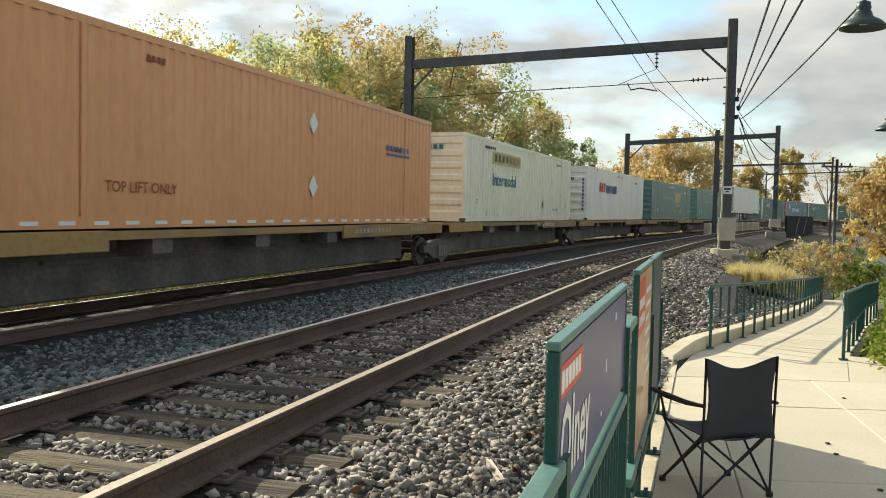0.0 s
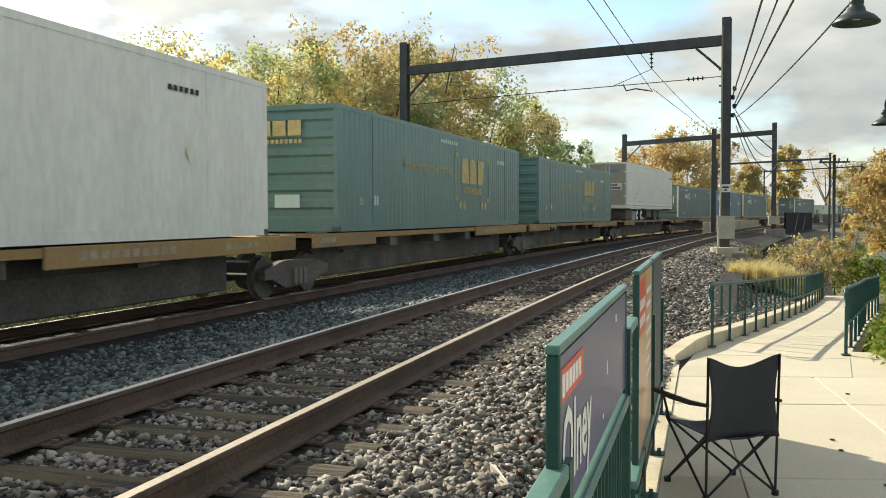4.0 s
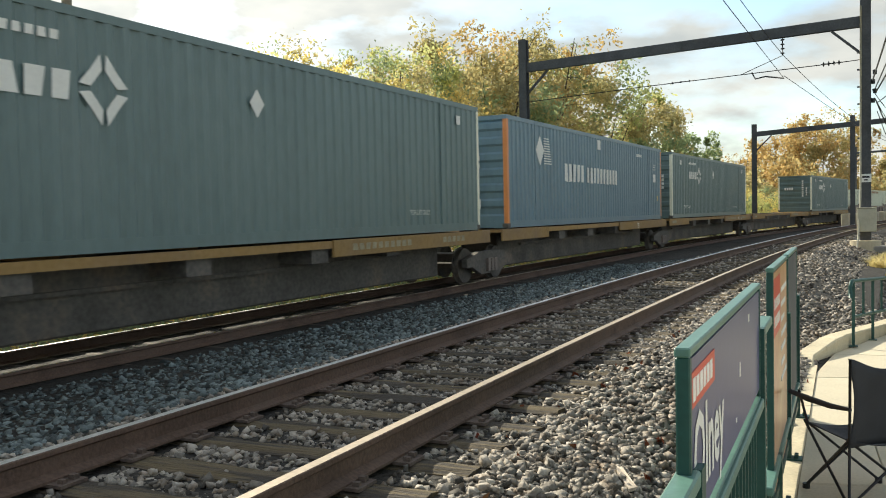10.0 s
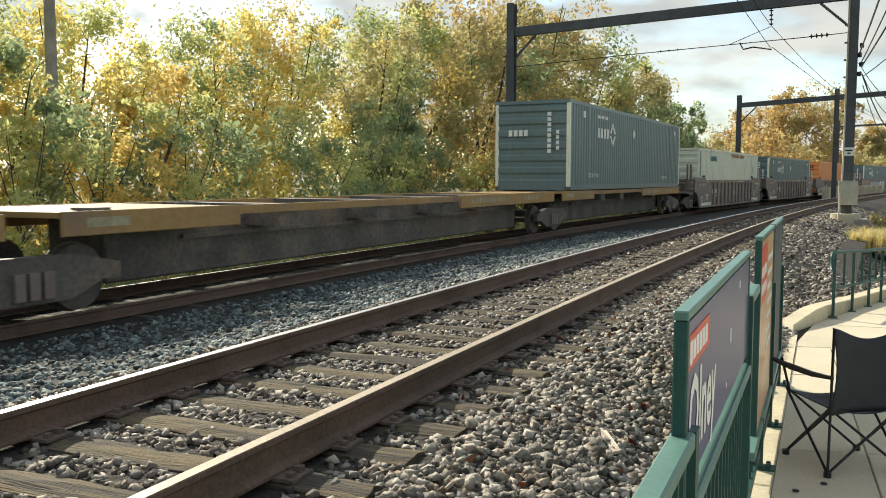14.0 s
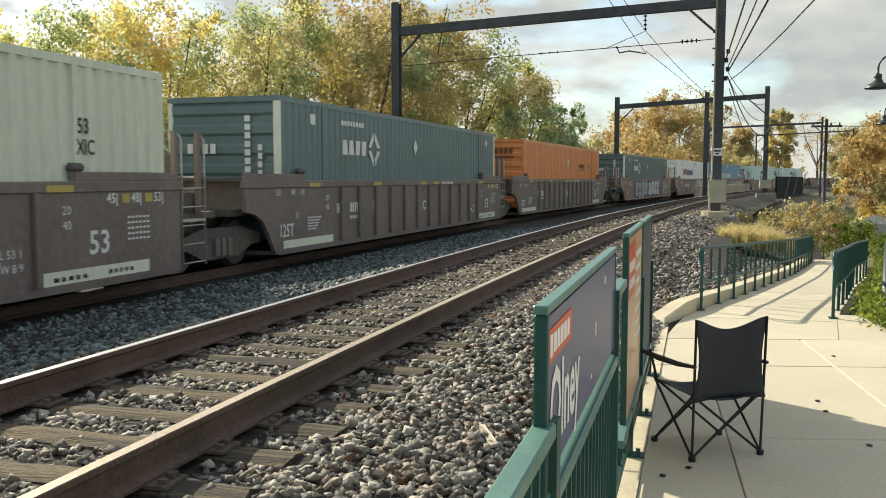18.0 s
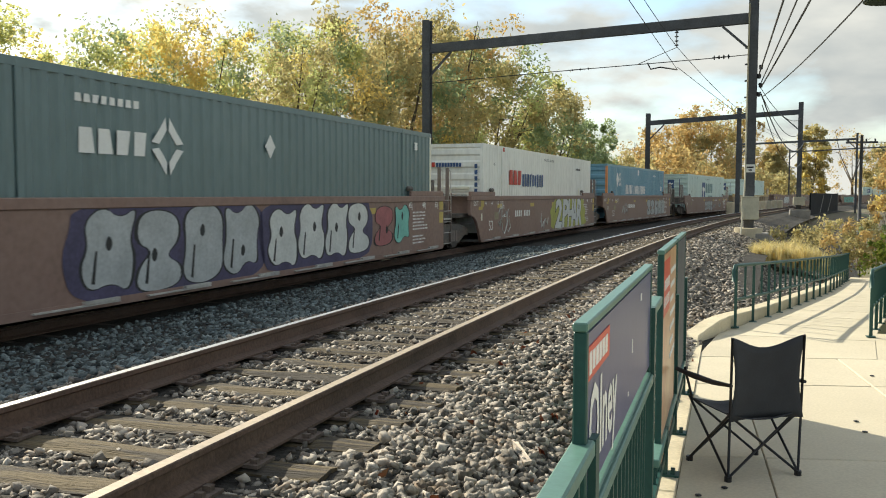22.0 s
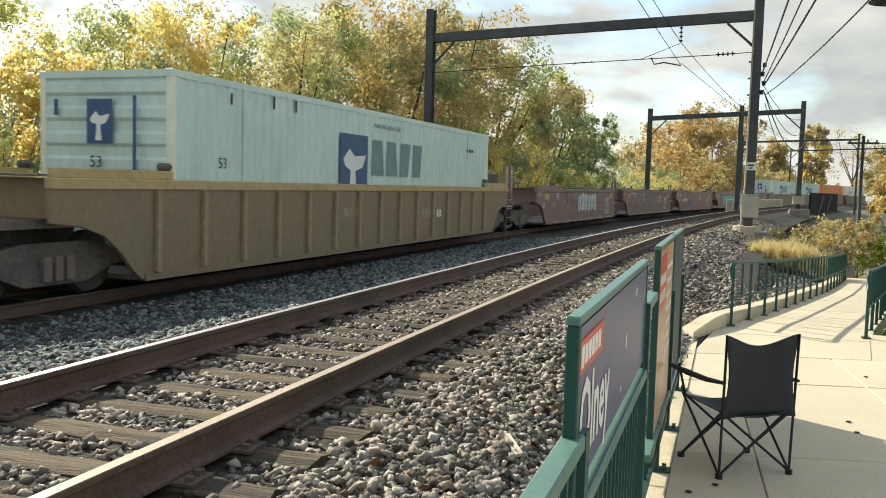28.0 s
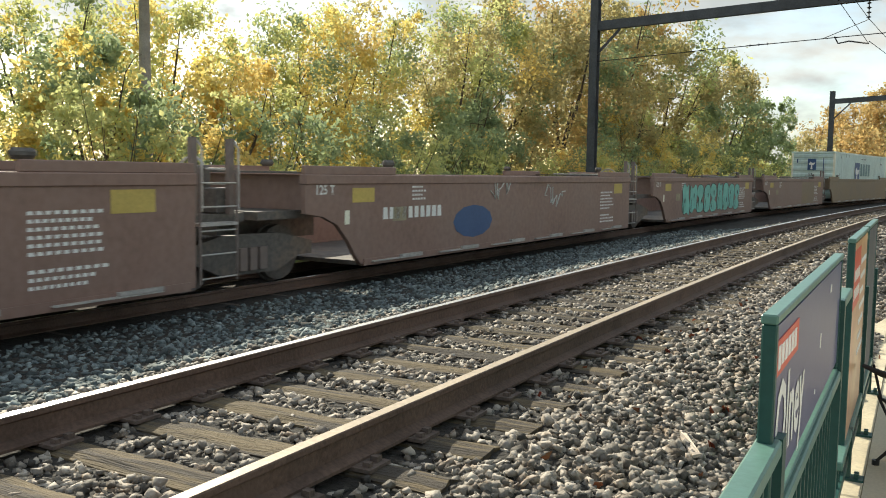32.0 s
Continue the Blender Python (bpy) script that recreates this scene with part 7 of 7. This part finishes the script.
def well_car(u0, u1, body, label, ribbed, ends=(0.6, 1.3), gear=(False, True), trucks=(True, False), top=1.12, low=-0.3, cut=(1.0, 0.0), trim=None, rib_ends=(3.1, 3.1), pitch=0.95, tall=1.95):
    """A deep well car: two side walls cut away over a truck, floor, end platforms, trucks, ladders and brake gear."""
    L = u1 - u0
    h, x = L / 2, 1.42
    trim = trim or body
    ga, gb = -h + ends[0], h - ends[1]
    ca, cb = ga + max(cut[0], 0.05), gb - max(cut[1], 0.05)
    w = thing("well_car", Matrix(), label, "railway car", "well cars of the train")
    prof = [(ga, top)]
    prof += [(ga, 0.56), (ga + cut[0] * 0.3, 0.5), (ga + cut[0] * 0.55, 0.36), (ga + cut[0] * 0.75, 0.1), (ga + cut[0] * 0.9, low + 0.12), (ca, low)] if cut[0] else [(ga, low)]
    prof += [(cb, low), (gb - cut[1] * 0.9, low + 0.12), (gb - cut[1] * 0.75, 0.1), (gb - cut[1] * 0.55, 0.36), (gb - cut[1] * 0.3, 0.5), (gb, 0.56)] if cut[1] else [(gb, low)]
    prof += [(gb, top)]
    n = len(prof)
    for s in (1, -1):
        v = [(s * x + dx, y, z) for dx in (-0.04, 0.04) for y, z in prof]
        f = [tuple(range(n)), tuple(range(n, 2 * n))[::-1]] + [(k, (k + 1) % n, n + (k + 1) % n, n + k) for k in range(n)]
        put("side_wall", raw_mesh(v, f, body), w)
        part("top_chord", boxes((s * x - 0.07, s * x + 0.07, ga - 0.02, gb + 0.02, top - 0.13, top + 0.02), bevel=0.012), trim, w)
        part("bottom_chord", boxes((s * x - 0.06, s * x + 0.06, ca + 0.05, cb - 0.05, low - 0.03, low + 0.08)), body, w)
        for a, b, c in ((ga, ga + 2.4, ga + 2.3), (gb - 2.4, gb, gb - 2.3)):
            part("end_coaming", boxes((s * x - 0.035, s * x + 0.035, a, b, top + 0.02, top + 0.15), bevel=0.01), trim, w)
            part("container_stop", boxes((s * 1.36 - 0.05, s * 1.36 + 0.05, c - 0.16, c + 0.16, top + 0.15, top + 0.27), bevel=0.04), W_DARK, w)
        if ribbed:
            ra, rb = ga + rib_ends[0], gb - rib_ends[1]
            m = max(2, round((rb - ra) / pitch))
            rib = mesh_of(boxes((0.0, 0.075, -0.05, 0.05, low + 0.08, top - 0.13), bevel=0.008), W_RIB if trim is W_TRIM else trim)
            for k in range(m + 1):
                put("rib", rib, w, pose(s * (x + 0.04), ra + k * (rb - ra) / m, 0) @ Matrix.Diagonal((s, 1, 1, 1)))
        else:
            y = ca + 0.25
            while y + 1.5 < cb:
                # pale strips stand in for sun shining through gaps at the bottom edge
                part("bracket", boxes((s * x + (0.06 if s > 0 else -0.12), s * x + (0.12 if s > 0 else -0.06), y, y + 1.5, low + 0.02, low + 0.04)), W_IRON, w, "worn pale edge of a bracket")
                part("bracket", boxes((s * x + (0.06 if s > 0 else -0.12), s * x + (0.12 if s > 0 else -0.06), y + 0.85, y + 1.5, low + 0.045, low + 0.085)), W_IRON, w, "worn pale edge of a bracket")
                y += 2.12
    part("well_floor", boxes((-x + 0.05, x - 0.05, ca, cb, low - 0.02, low + 0.05)), W_DARK, w)
    for k, e in ((0, -1), (1, 1)):
        a, b = (-h + 0.02, ga + 1.5) if e < 0 else (gb - 1.5, h - 0.02)
        part("end_platform", boxes((-1.2, 1.2, a, b, 0.48, 0.6)), W_DARK, w)
        part("end_sill", boxes((-0.4, 0.4, a, b, 0.12, 0.48)), W_DARK, w)
        ya = ga + 0.3 if e < 0 else gb - 0.3
        part("bulkhead", boxes((-x + 0.06, x - 0.06, ya - 0.06, ya + 0.06, low + 0.1 if not cut[k] else 0.6, top + 0.01)), body, w)
        part("walkway", boxes((-1.35, 1.35, ya - 0.35 if e < 0 else ya - 0.1, ya + 0.1 if e < 0 else ya + 0.35, top + 0.03, top + 0.06)), W_DARK, w, "dark grating")
        if gear[k]:
            end_gear(w, ga if e < 0 else gb, top, e, tall)
        if trucks[k]:
            truck_parts(w, (-h if e < 0 else h) if ends[k] < 0.9 or not cut[k] else (ga + 0.45 if e < 0 else gb - 0.45))
    moving.append((w, (u0 + u1) / 2, 0.0))
    return Face(w, L, x + 0.046)


def stencil(fc, L, material=M_WHITE, yellow=True, seed=0, lead=0.6, tail=1.3, sizes=True):
    """The small lettering at both ends of a smooth-sided well car."""
    rr = random.Random(seed)
    a, b = lead, L - tail
    fc.text("125 T", a + 0.22, 0.84, 0.2, material, 0.004)
    for k, t in enumerate(("53", "48", "45") if sizes else ()):
        fc.text("|" + t, a + 1.3 + 0.62 * k, 0.84, 0.17, material)
        fc.text(t + "|", b - 0.72 - 0.95 * k, 0.84, 0.2, material, 0.004)
    for k in range(4):
        fc.bars(a + 2.9, a + 3.4 - rr.uniform(0, 0.15), 0.92 - 0.07 * k, 0.955 - 0.07 * k, 5, material)
    fc.polys([[(a + 2.3, 0.36), (a + 2.72, 0.36), (a + 2.72, 0.6), (a + 2.3, 0.6)]], C_FADED, "placard")
    fc.polys([[(a + 0.95, 0.36), (a + 1.08, 0.36), (a + 1.08, 0.58), (a + 0.95, 0.58)]], C_CREAM, "placard")
    for k in range(9):
        z = 0.7 - 0.085 * k - (0.1 if k > 5 else 0)
        fc.bars(b - 2.35, b - 1.25 - rr.uniform(0, 0.4), z, z + 0.04, 9, material)
    if not sizes:
        fc.polys([[(a + 1.15, 0.7), (a + 1.75, 0.7), (a + 1.75, 0.93), (a + 1.15, 0.93)], [(b - 1.3, 0.68), (b - 0.65, 0.68), (b - 0.65, 0.95), (b - 1.3, 0.95)]], C_YEL, "reflector")
    elif yellow:
        fc.polys([[(b - 0.36, z), (b - 0.06, z), (b - 0.06, z + 0.3), (b - 0.36, z + 0.3)] for z in (0.4, 0.76)], C_YEL, "reflector")
        fc.polys([[(a + 0.72, 0.7), (a + 1.1, 0.7), (a + 1.1, 0.8), (a + 1.22, 0.8), (a + 1.22, 1.05), (a + 0.95, 1.05), (a + 0.95, 0.8), (a + 0.72, 0.8)]], C_YEL, "reflector")
        fc.polys([[(y, 0.74), (y + 0.5, 0.74), (y + 0.5, 0.87), (y, 0.87)] for y in (a + 2.6, L * 0.36, L * 0.52, L * 0.7)], C_YEL, "reflector")


def ribbed_car(u0, u1, body, label, mark, tail, lead=0.25, arch=0.0, marks=0.0):
    fc = well_car(u0, u1, body, label, True, ends=(lead, tail), gear=(lead > 1, True), trucks=(True, arch > 0), rib_ends=(4.0, 3.2 + (1.4 if arch else 0)), cut=(1.1, arch))
    fc.shift = lead - 0.25
    L = (marks or u1 - u0 + (1.4 - tail)) - fc.shift
    fc.x = 1.42 + 0.074
    fc.polys([[(y, 1.0), (y + 0.5, 1.0), (y + 0.5, 1.09), (y, 1.09)] for y in (2.7, 6.1, 9.4, 10.5, L - 4.4)], C_YEL, "reflector")
    fc.bars(11.3, 12.4, 1.01, 1.08, 8, M_WHITE)
    fc.x = 1.42 + 0.046
    # leading end panel
    fc.text("53", 1.35, 0.84, 0.18, M_WHITE)
    fc.text("48", 1.95, 0.84, 0.18, M_WHITE)
    fc.text("45", 2.35, 0.84, 0.18, M_WHITE)
    fc.text("20", 3.5, 0.7, 0.17, M_WHITE)
    fc.text("40", 3.5, 0.5, 0.17, M_WHITE)
    fc.text("125T", 1.45, 0.02, 0.36, M_WHITE, 0.004, 0.8)
    fc.polys([[(2.2 + 0.08 * math.cos(t * 0.5236), 0.42 + 0.08 * math.sin(t * 0.5236)) for t in range(12)]], C_FADED, "round_emblem")
    for k in range(5):
        fc.bars(2.65, 3.3 - 0.06 * k, 0.34 - 0.06 * k, 0.375 - 0.06 * k, 7, M_WHITE)
    fc.polys([[(1.62, -0.24), (3.85, -0.24), (3.85, -0.06), (1.62, -0.06)]], C_CREAM, "placard")
    fc.bars(4.05, 4.4, 0.4, 0.62, 4, M_WHITE)
    fc.bars(4.75, 5.4, 0.4, 0.62, 5, M_WHITE)
    fc.bars(4.75, 5.4, 0.24, 0.32, 9, M_WHITE)
    fc.polys([[(6.0, 0.4), (6.25, 0.4), (6.25, 0.65), (6.0, 0.65)]], C_FADED, "placard")
    fc.text(mark, 9.65, 0.3, 0.36, M_WHITE, 0.01)
    # trailing end panel
    fc.text("53", L - 3.6, 0.14, 0.46, M_WHITE, 0.008)
    fc.text("L 53 1", L - 5.2, 0.2, 0.15, M_WHITE)
    fc.text("W 8 9", L - 5.2, 0.02, 0.15, M_WHITE)
    fc.bars(L - 4.3, L - 3.6, -0.18, -0.12, 5, C_BLACK)
    fc.bars(L - 3.2, L - 2.6, -0.17, -0.11, 5, C_BLACK)
    fc.text("20", L - 4.1, 0.7, 0.17, M_WHITE)
    fc.text("40", L - 4.1, 0.5, 0.17, M_WHITE)
    for k, s in enumerate(("45|", "48|", "53|")):
        fc.text(s, L - 3.2 + 0.55 * k, 0.83, 0.2, M_WHITE, 0.004)
    fc.polys([[(L - 2.86 + 0.55 * k, 0.83), (L - 2.68 + 0.55 * k, 0.83), (L - 2.68 + 0.55 * k, 0.96), (L - 2.86 + 0.55 * k, 0.96)] for k in range(2)], C_YEL, "reflector")
    fc.polys([[(L - 4.5, -0.24), (L - 2.25, -0.24), (L - 2.25, -0.04), (L - 4.5, -0.04)]], C_CREAM, "placard")
    for k in range(5):
        fc.bars(L - 2.75, L - 2.2, 0.6 - 0.08 * k, 0.63 - 0.08 * k, 6, M_WHITE)
    fc.bars(L - 5.6, L - 5.15, 0.1, 0.17, 4, M_WHITE)
    return fc


ribbed_car(213.6, 234.95, W_BROWN, "dark brown ribbed well car with white lettering and pale placards", "A", 1.5, lead=2.1)
ribbed_car(234.95, 254.7, W_BROWN, "dark brown ribbed well car with yellow reflectors", "C", 1.5)
ribbed_car(254.7, 276.9, W_BROWN, "dark brown ribbed well car carrying an orange container", "B", 2.0, arch=1.1, marks=20.07)

fc = well_car(276.95, 298.75, W_RED, "red-brown well car covered in silver graffiti", False, ends=(1.8, 1.38), gear=(True, True), trucks=(True, False), cut=(1.4, 0))
graffiti(fc, 6.4, 10.7, -0.24, 1.06, 4, G_GREY, G_PURPLE, 3)
graffiti(fc, 11.0, 15.4, -0.2, 1.02, 4, G_WHITE, G_PURPLE, 4)
graffiti(fc, 15.7, 16.8, -0.1, 1.0, 1, G_PINK, None, 5)
graffiti(fc, 16.85, 17.8, -0.1, 1.0, 1, G_TEAL, None, 6)
stencil(fc, 21.8, seed=1, lead=1.8, tail=1.38)
fc.text("53", 3.75, 0.05, 0.46, M_WHITE)
fc = well_car(298.75, 318.6, W_RED, "red-brown well car with a large white and yellow graffiti piece", False)
cloud = [(10.1, -0.2), (11.6, -0.27), (14.0, -0.27), (16.2, -0.22), (16.9, -0.12), (16.3, 0.2), (16.7, 0.42), (16.1, 0.7), (16.3, 0.95), (15.0, 1.07), (12.0, 1.07), (10.9, 1.04), (10.4, 0.72), (10.0, 0.5), (10.3, 0.2)]
fc.polys([rounded(cloud)], G_YELLOW, "spray_cloud", 0.002)
for k, (ch, y, wide) in enumerate((("2", 10.8, 1.35), ("P", 11.98, 1.2), ("H", 12.95, 0.86), ("A", 13.78, 0.86), ("R", 14.62, 1.02))):
    m = fc.place(y, -0.19)
    for name, material, bold, lift, said in (("spray_outline", C_BLACK, 0.105, 0.004, ""), ("spray_letter", G_WHITE, 0.066, 0.008, "white outlined spray letter")):
        me = letters(ch, 1.66, material, bold)
        me.transform(Matrix(((wide, 0.16, 0, 0), (0, 1, 0, 0), (0, 0, 1, 0), (0, 0, 0, 1))))
        put(name, me, fc.ob, Matrix.Translation((lift + 0.0006 * (k % 2), 0, 0)) @ m, said)
stencil(fc, 19.85, seed=2)
fc.text("53", 2.3, 0.02, 0.46, M_WHITE)
fc.bars(5.2, 6.1, 0.4, 0.62, 4, M_WHITE)
fc.bars(6.3, 7.15, 0.4, 0.62, 4, M_WHITE)
fc.text("C", 8.7, 0.36, 0.22, M_WHITE)
scribble(fc, 8.6, 0.1, 0.62, G_WHITE, 19)
for k in range(2):
    scribble(fc, 3.3 + 0.1 * k, 0.55 - 0.4 * k, 0.75, G_WHITE, 20 + k)
fc = well_car(318.6, 340.2, W_RED, "red-brown well car with pale graffiti tags", False, ends=(0.6, 1.9))
graffiti(fc, 11.6, 17.4, -0.2, 0.9, 5, G_GREY, None, 8)
stencil(fc, 21.6, seed=3, tail=1.9)
fc.text("53", 2.6, 0.02, 0.46, M_WHITE)
fc.bars(6.4, 8.2, 0.42, 0.62, 8, M_WHITE)
scribble(fc, 5.0, 0.4, 0.7, G_WHITE, 31)
fc = well_car(340.4, 364.4, W_RED, "red-brown well car with light blue patches and scrawled tags", False, ends=(2.8, 1.6), gear=(True, True), trucks=(True, True), top=0.98, cut=(1.0, 1.1))
graffiti(fc, 10.95, 14.4, -0.2, 0.66, 4, G_GREY, None, 9)
scribble(fc, 15.0, 0.25, 0.45, G_WHITE, 42)
scribble(fc, 19.6, 0.5, 0.3, G_WHITE, 43)
fc.polys([[(y, 0.66), (y + 0.55, 0.66), (y + 0.55, 0.8), (y, 0.8)] for y in (10.4, 14.6, 17.6, 19.7, 21.3)], C_YEL, "reflector")
fc.bars(15.4, 16.5, 0.66, 0.74, 8, M_WHITE)
stencil(fc, 24.0, yellow=False, seed=4, lead=2.8, tail=1.6)
scribble(fc, 17.6, 0.25, 0.6, G_WHITE, 41)
fc = well_car(364.5, 388.6, W_TAN, "tan yellow ribbed well car carrying a pale container", True, ends=(0.95, 2.6), gear=(False, True), trucks=(True, True), cut=(1.7, 1.7), trim=W_TRIM, rib_ends=(2.0, 2.75), pitch=1.12)
fc.bars(9.0, 9.9, 0.45, 0.62, 3, C_FADED)
fc.bars(13.5, 14.15, 0.3, 0.52, 3, C_FADED)
fc.bars(14.6, 15.0, 0.3, 0.5, 2, C_CREAM)
e_bounds = [388.8, 405.6, 421.9, 438.4, 453.5, 468.6]
for k, (a, b) in enumerate(zip(e_bounds, e_bounds[1:])):
    fc = well_car(a, b, W_RED, ("empty red-brown well car with white bubble graffiti", "empty red-brown well car with outlined cartoonish scrawls", "empty red-brown well car with white lettering",
                                "empty well car with turquoise graffiti", "empty red-brown well car with faded patches")[k], False, ends=(0.75, 1.2), gear=(False, True), cut=(1.4, 0.0), trucks=(True, k == 4), tall=1.6)
    L = b - a
    stencil(fc, L, seed=60 + k, lead=0.75, tail=1.2, sizes=False)
    if k == 0:
        graffiti(fc, 7.38, 11.1, 0.02, 1.02, 6, G_WHITE, None, 61)
        scribble(fc, 4.9, 0.75, 0.7, G_GREY, 62)
        scribble(fc, 6.2, 0.5, 0.5, G_GREY, 63)
    if k == 1:
        fc.bars(3.0, 5.0, 0.32, 0.55, 9, C_FADED)
        fc.text("B", 5.4, 0.36, 0.3, M_WHITE)
        fc.bars(2.6, 4.1, 0.92, 1.0, 8, M_WHITE)
        for j in range(4):
            scribble(fc, 3.4 + 1.3 * j, 0.6, 1.1, G_GREY, 70 + j)
        scribble(fc, 5.6, 0.7, 0.8, G_WHITE, 75)
        fc.polys([[(10.0 + 0.55 * math.cos(t * 0.3927), 0.48 + 0.5 * math.sin(t * 0.3927)) for t in range(16)]], C_FADED, "round_emblem")
        fc.polys([[(10.0 + 0.44 * math.cos(t * 0.3927), 0.48 + 0.4 * math.sin(t * 0.3927)) for t in range(16)]], W_RED, "round_emblem", 0.003)
        fc.polys([[(9.92, 0.1), (10.08, 0.1), (10.08, 0.86), (9.92, 0.86)], [(9.6, 0.42), (10.4, 0.42), (10.4, 0.54), (9.6, 0.54)]], C_FADED, "round_emblem", 0.006)
        for j in range(4):
            fc.bars(10.85, 11.7 - 0.1 * j, 0.76 - 0.13 * j, 0.81 - 0.13 * j, 8, M_WHITE)
    if k == 2:
        fc.bars(2.75, 4.7, 0.4, 0.6, 10, M_WHITE)
        fc.polys([[(5.9 + 0.8 * math.cos(t * 0.5236), 0.25 + 0.32 * math.sin(t * 0.5236)) for t in range(12)]], C_NAVY, "paint_patch")
        scribble(fc, 6.6, 0.85, 0.6, G_WHITE, 81)
        scribble(fc, 9.4, 0.7, 0.6, G_WHITE, 82)
    if k == 3:
        graffiti(fc, 3.7, 11.6, -0.2, 1.0, 9, G_TEAL, None, 91)
    if k == 4:
        fc.polys([[(8.5, -0.2), (11.5, -0.2), (11.5, 0.95), (8.5, 0.95)]], W_TAN, "paint_patch")
well_car(468.6, 488.1, W_TAN, "tan well car far back on the train", False, gear=(False, False), trucks=(True, False))
well_car(488.1, 506.8, W_RED, "red-brown well car far back on the train", False, gear=(False, False), trucks=(True, False))
well_car(506.8, 525.4, W_RED, "red-brown well car carrying an orange container", False, gear=(False, False), trucks=(True, False))
well_car(525.4, 544.5, W_TAN, "tan well car at the tail of the visible train", False, gear=(False, False), trucks=(True, True))


# metres gone by the train at each full second
TRAVEL = [0.2, 11.86, 23.82, 35.87, 47.8, 59.86, 71.79, 83.91, 96.29, 108.79, 121.26, 133.32, 145.68, 157.89, 170.25, 182.73, 195.38, 208.29, 221.22, 234.11, 247.41, 260.76, 274.37, 287.79, 301.42, 315.15, 328.97, 342.7, 356.87, 370.37, 384.35, 398.31, 412.66]


def motions():
    for ob, u, z in moving:
        walk(ob, [(float(t), pose_freight(u - d, z)) for t, d in enumerate(TRAVEL)])


motions()
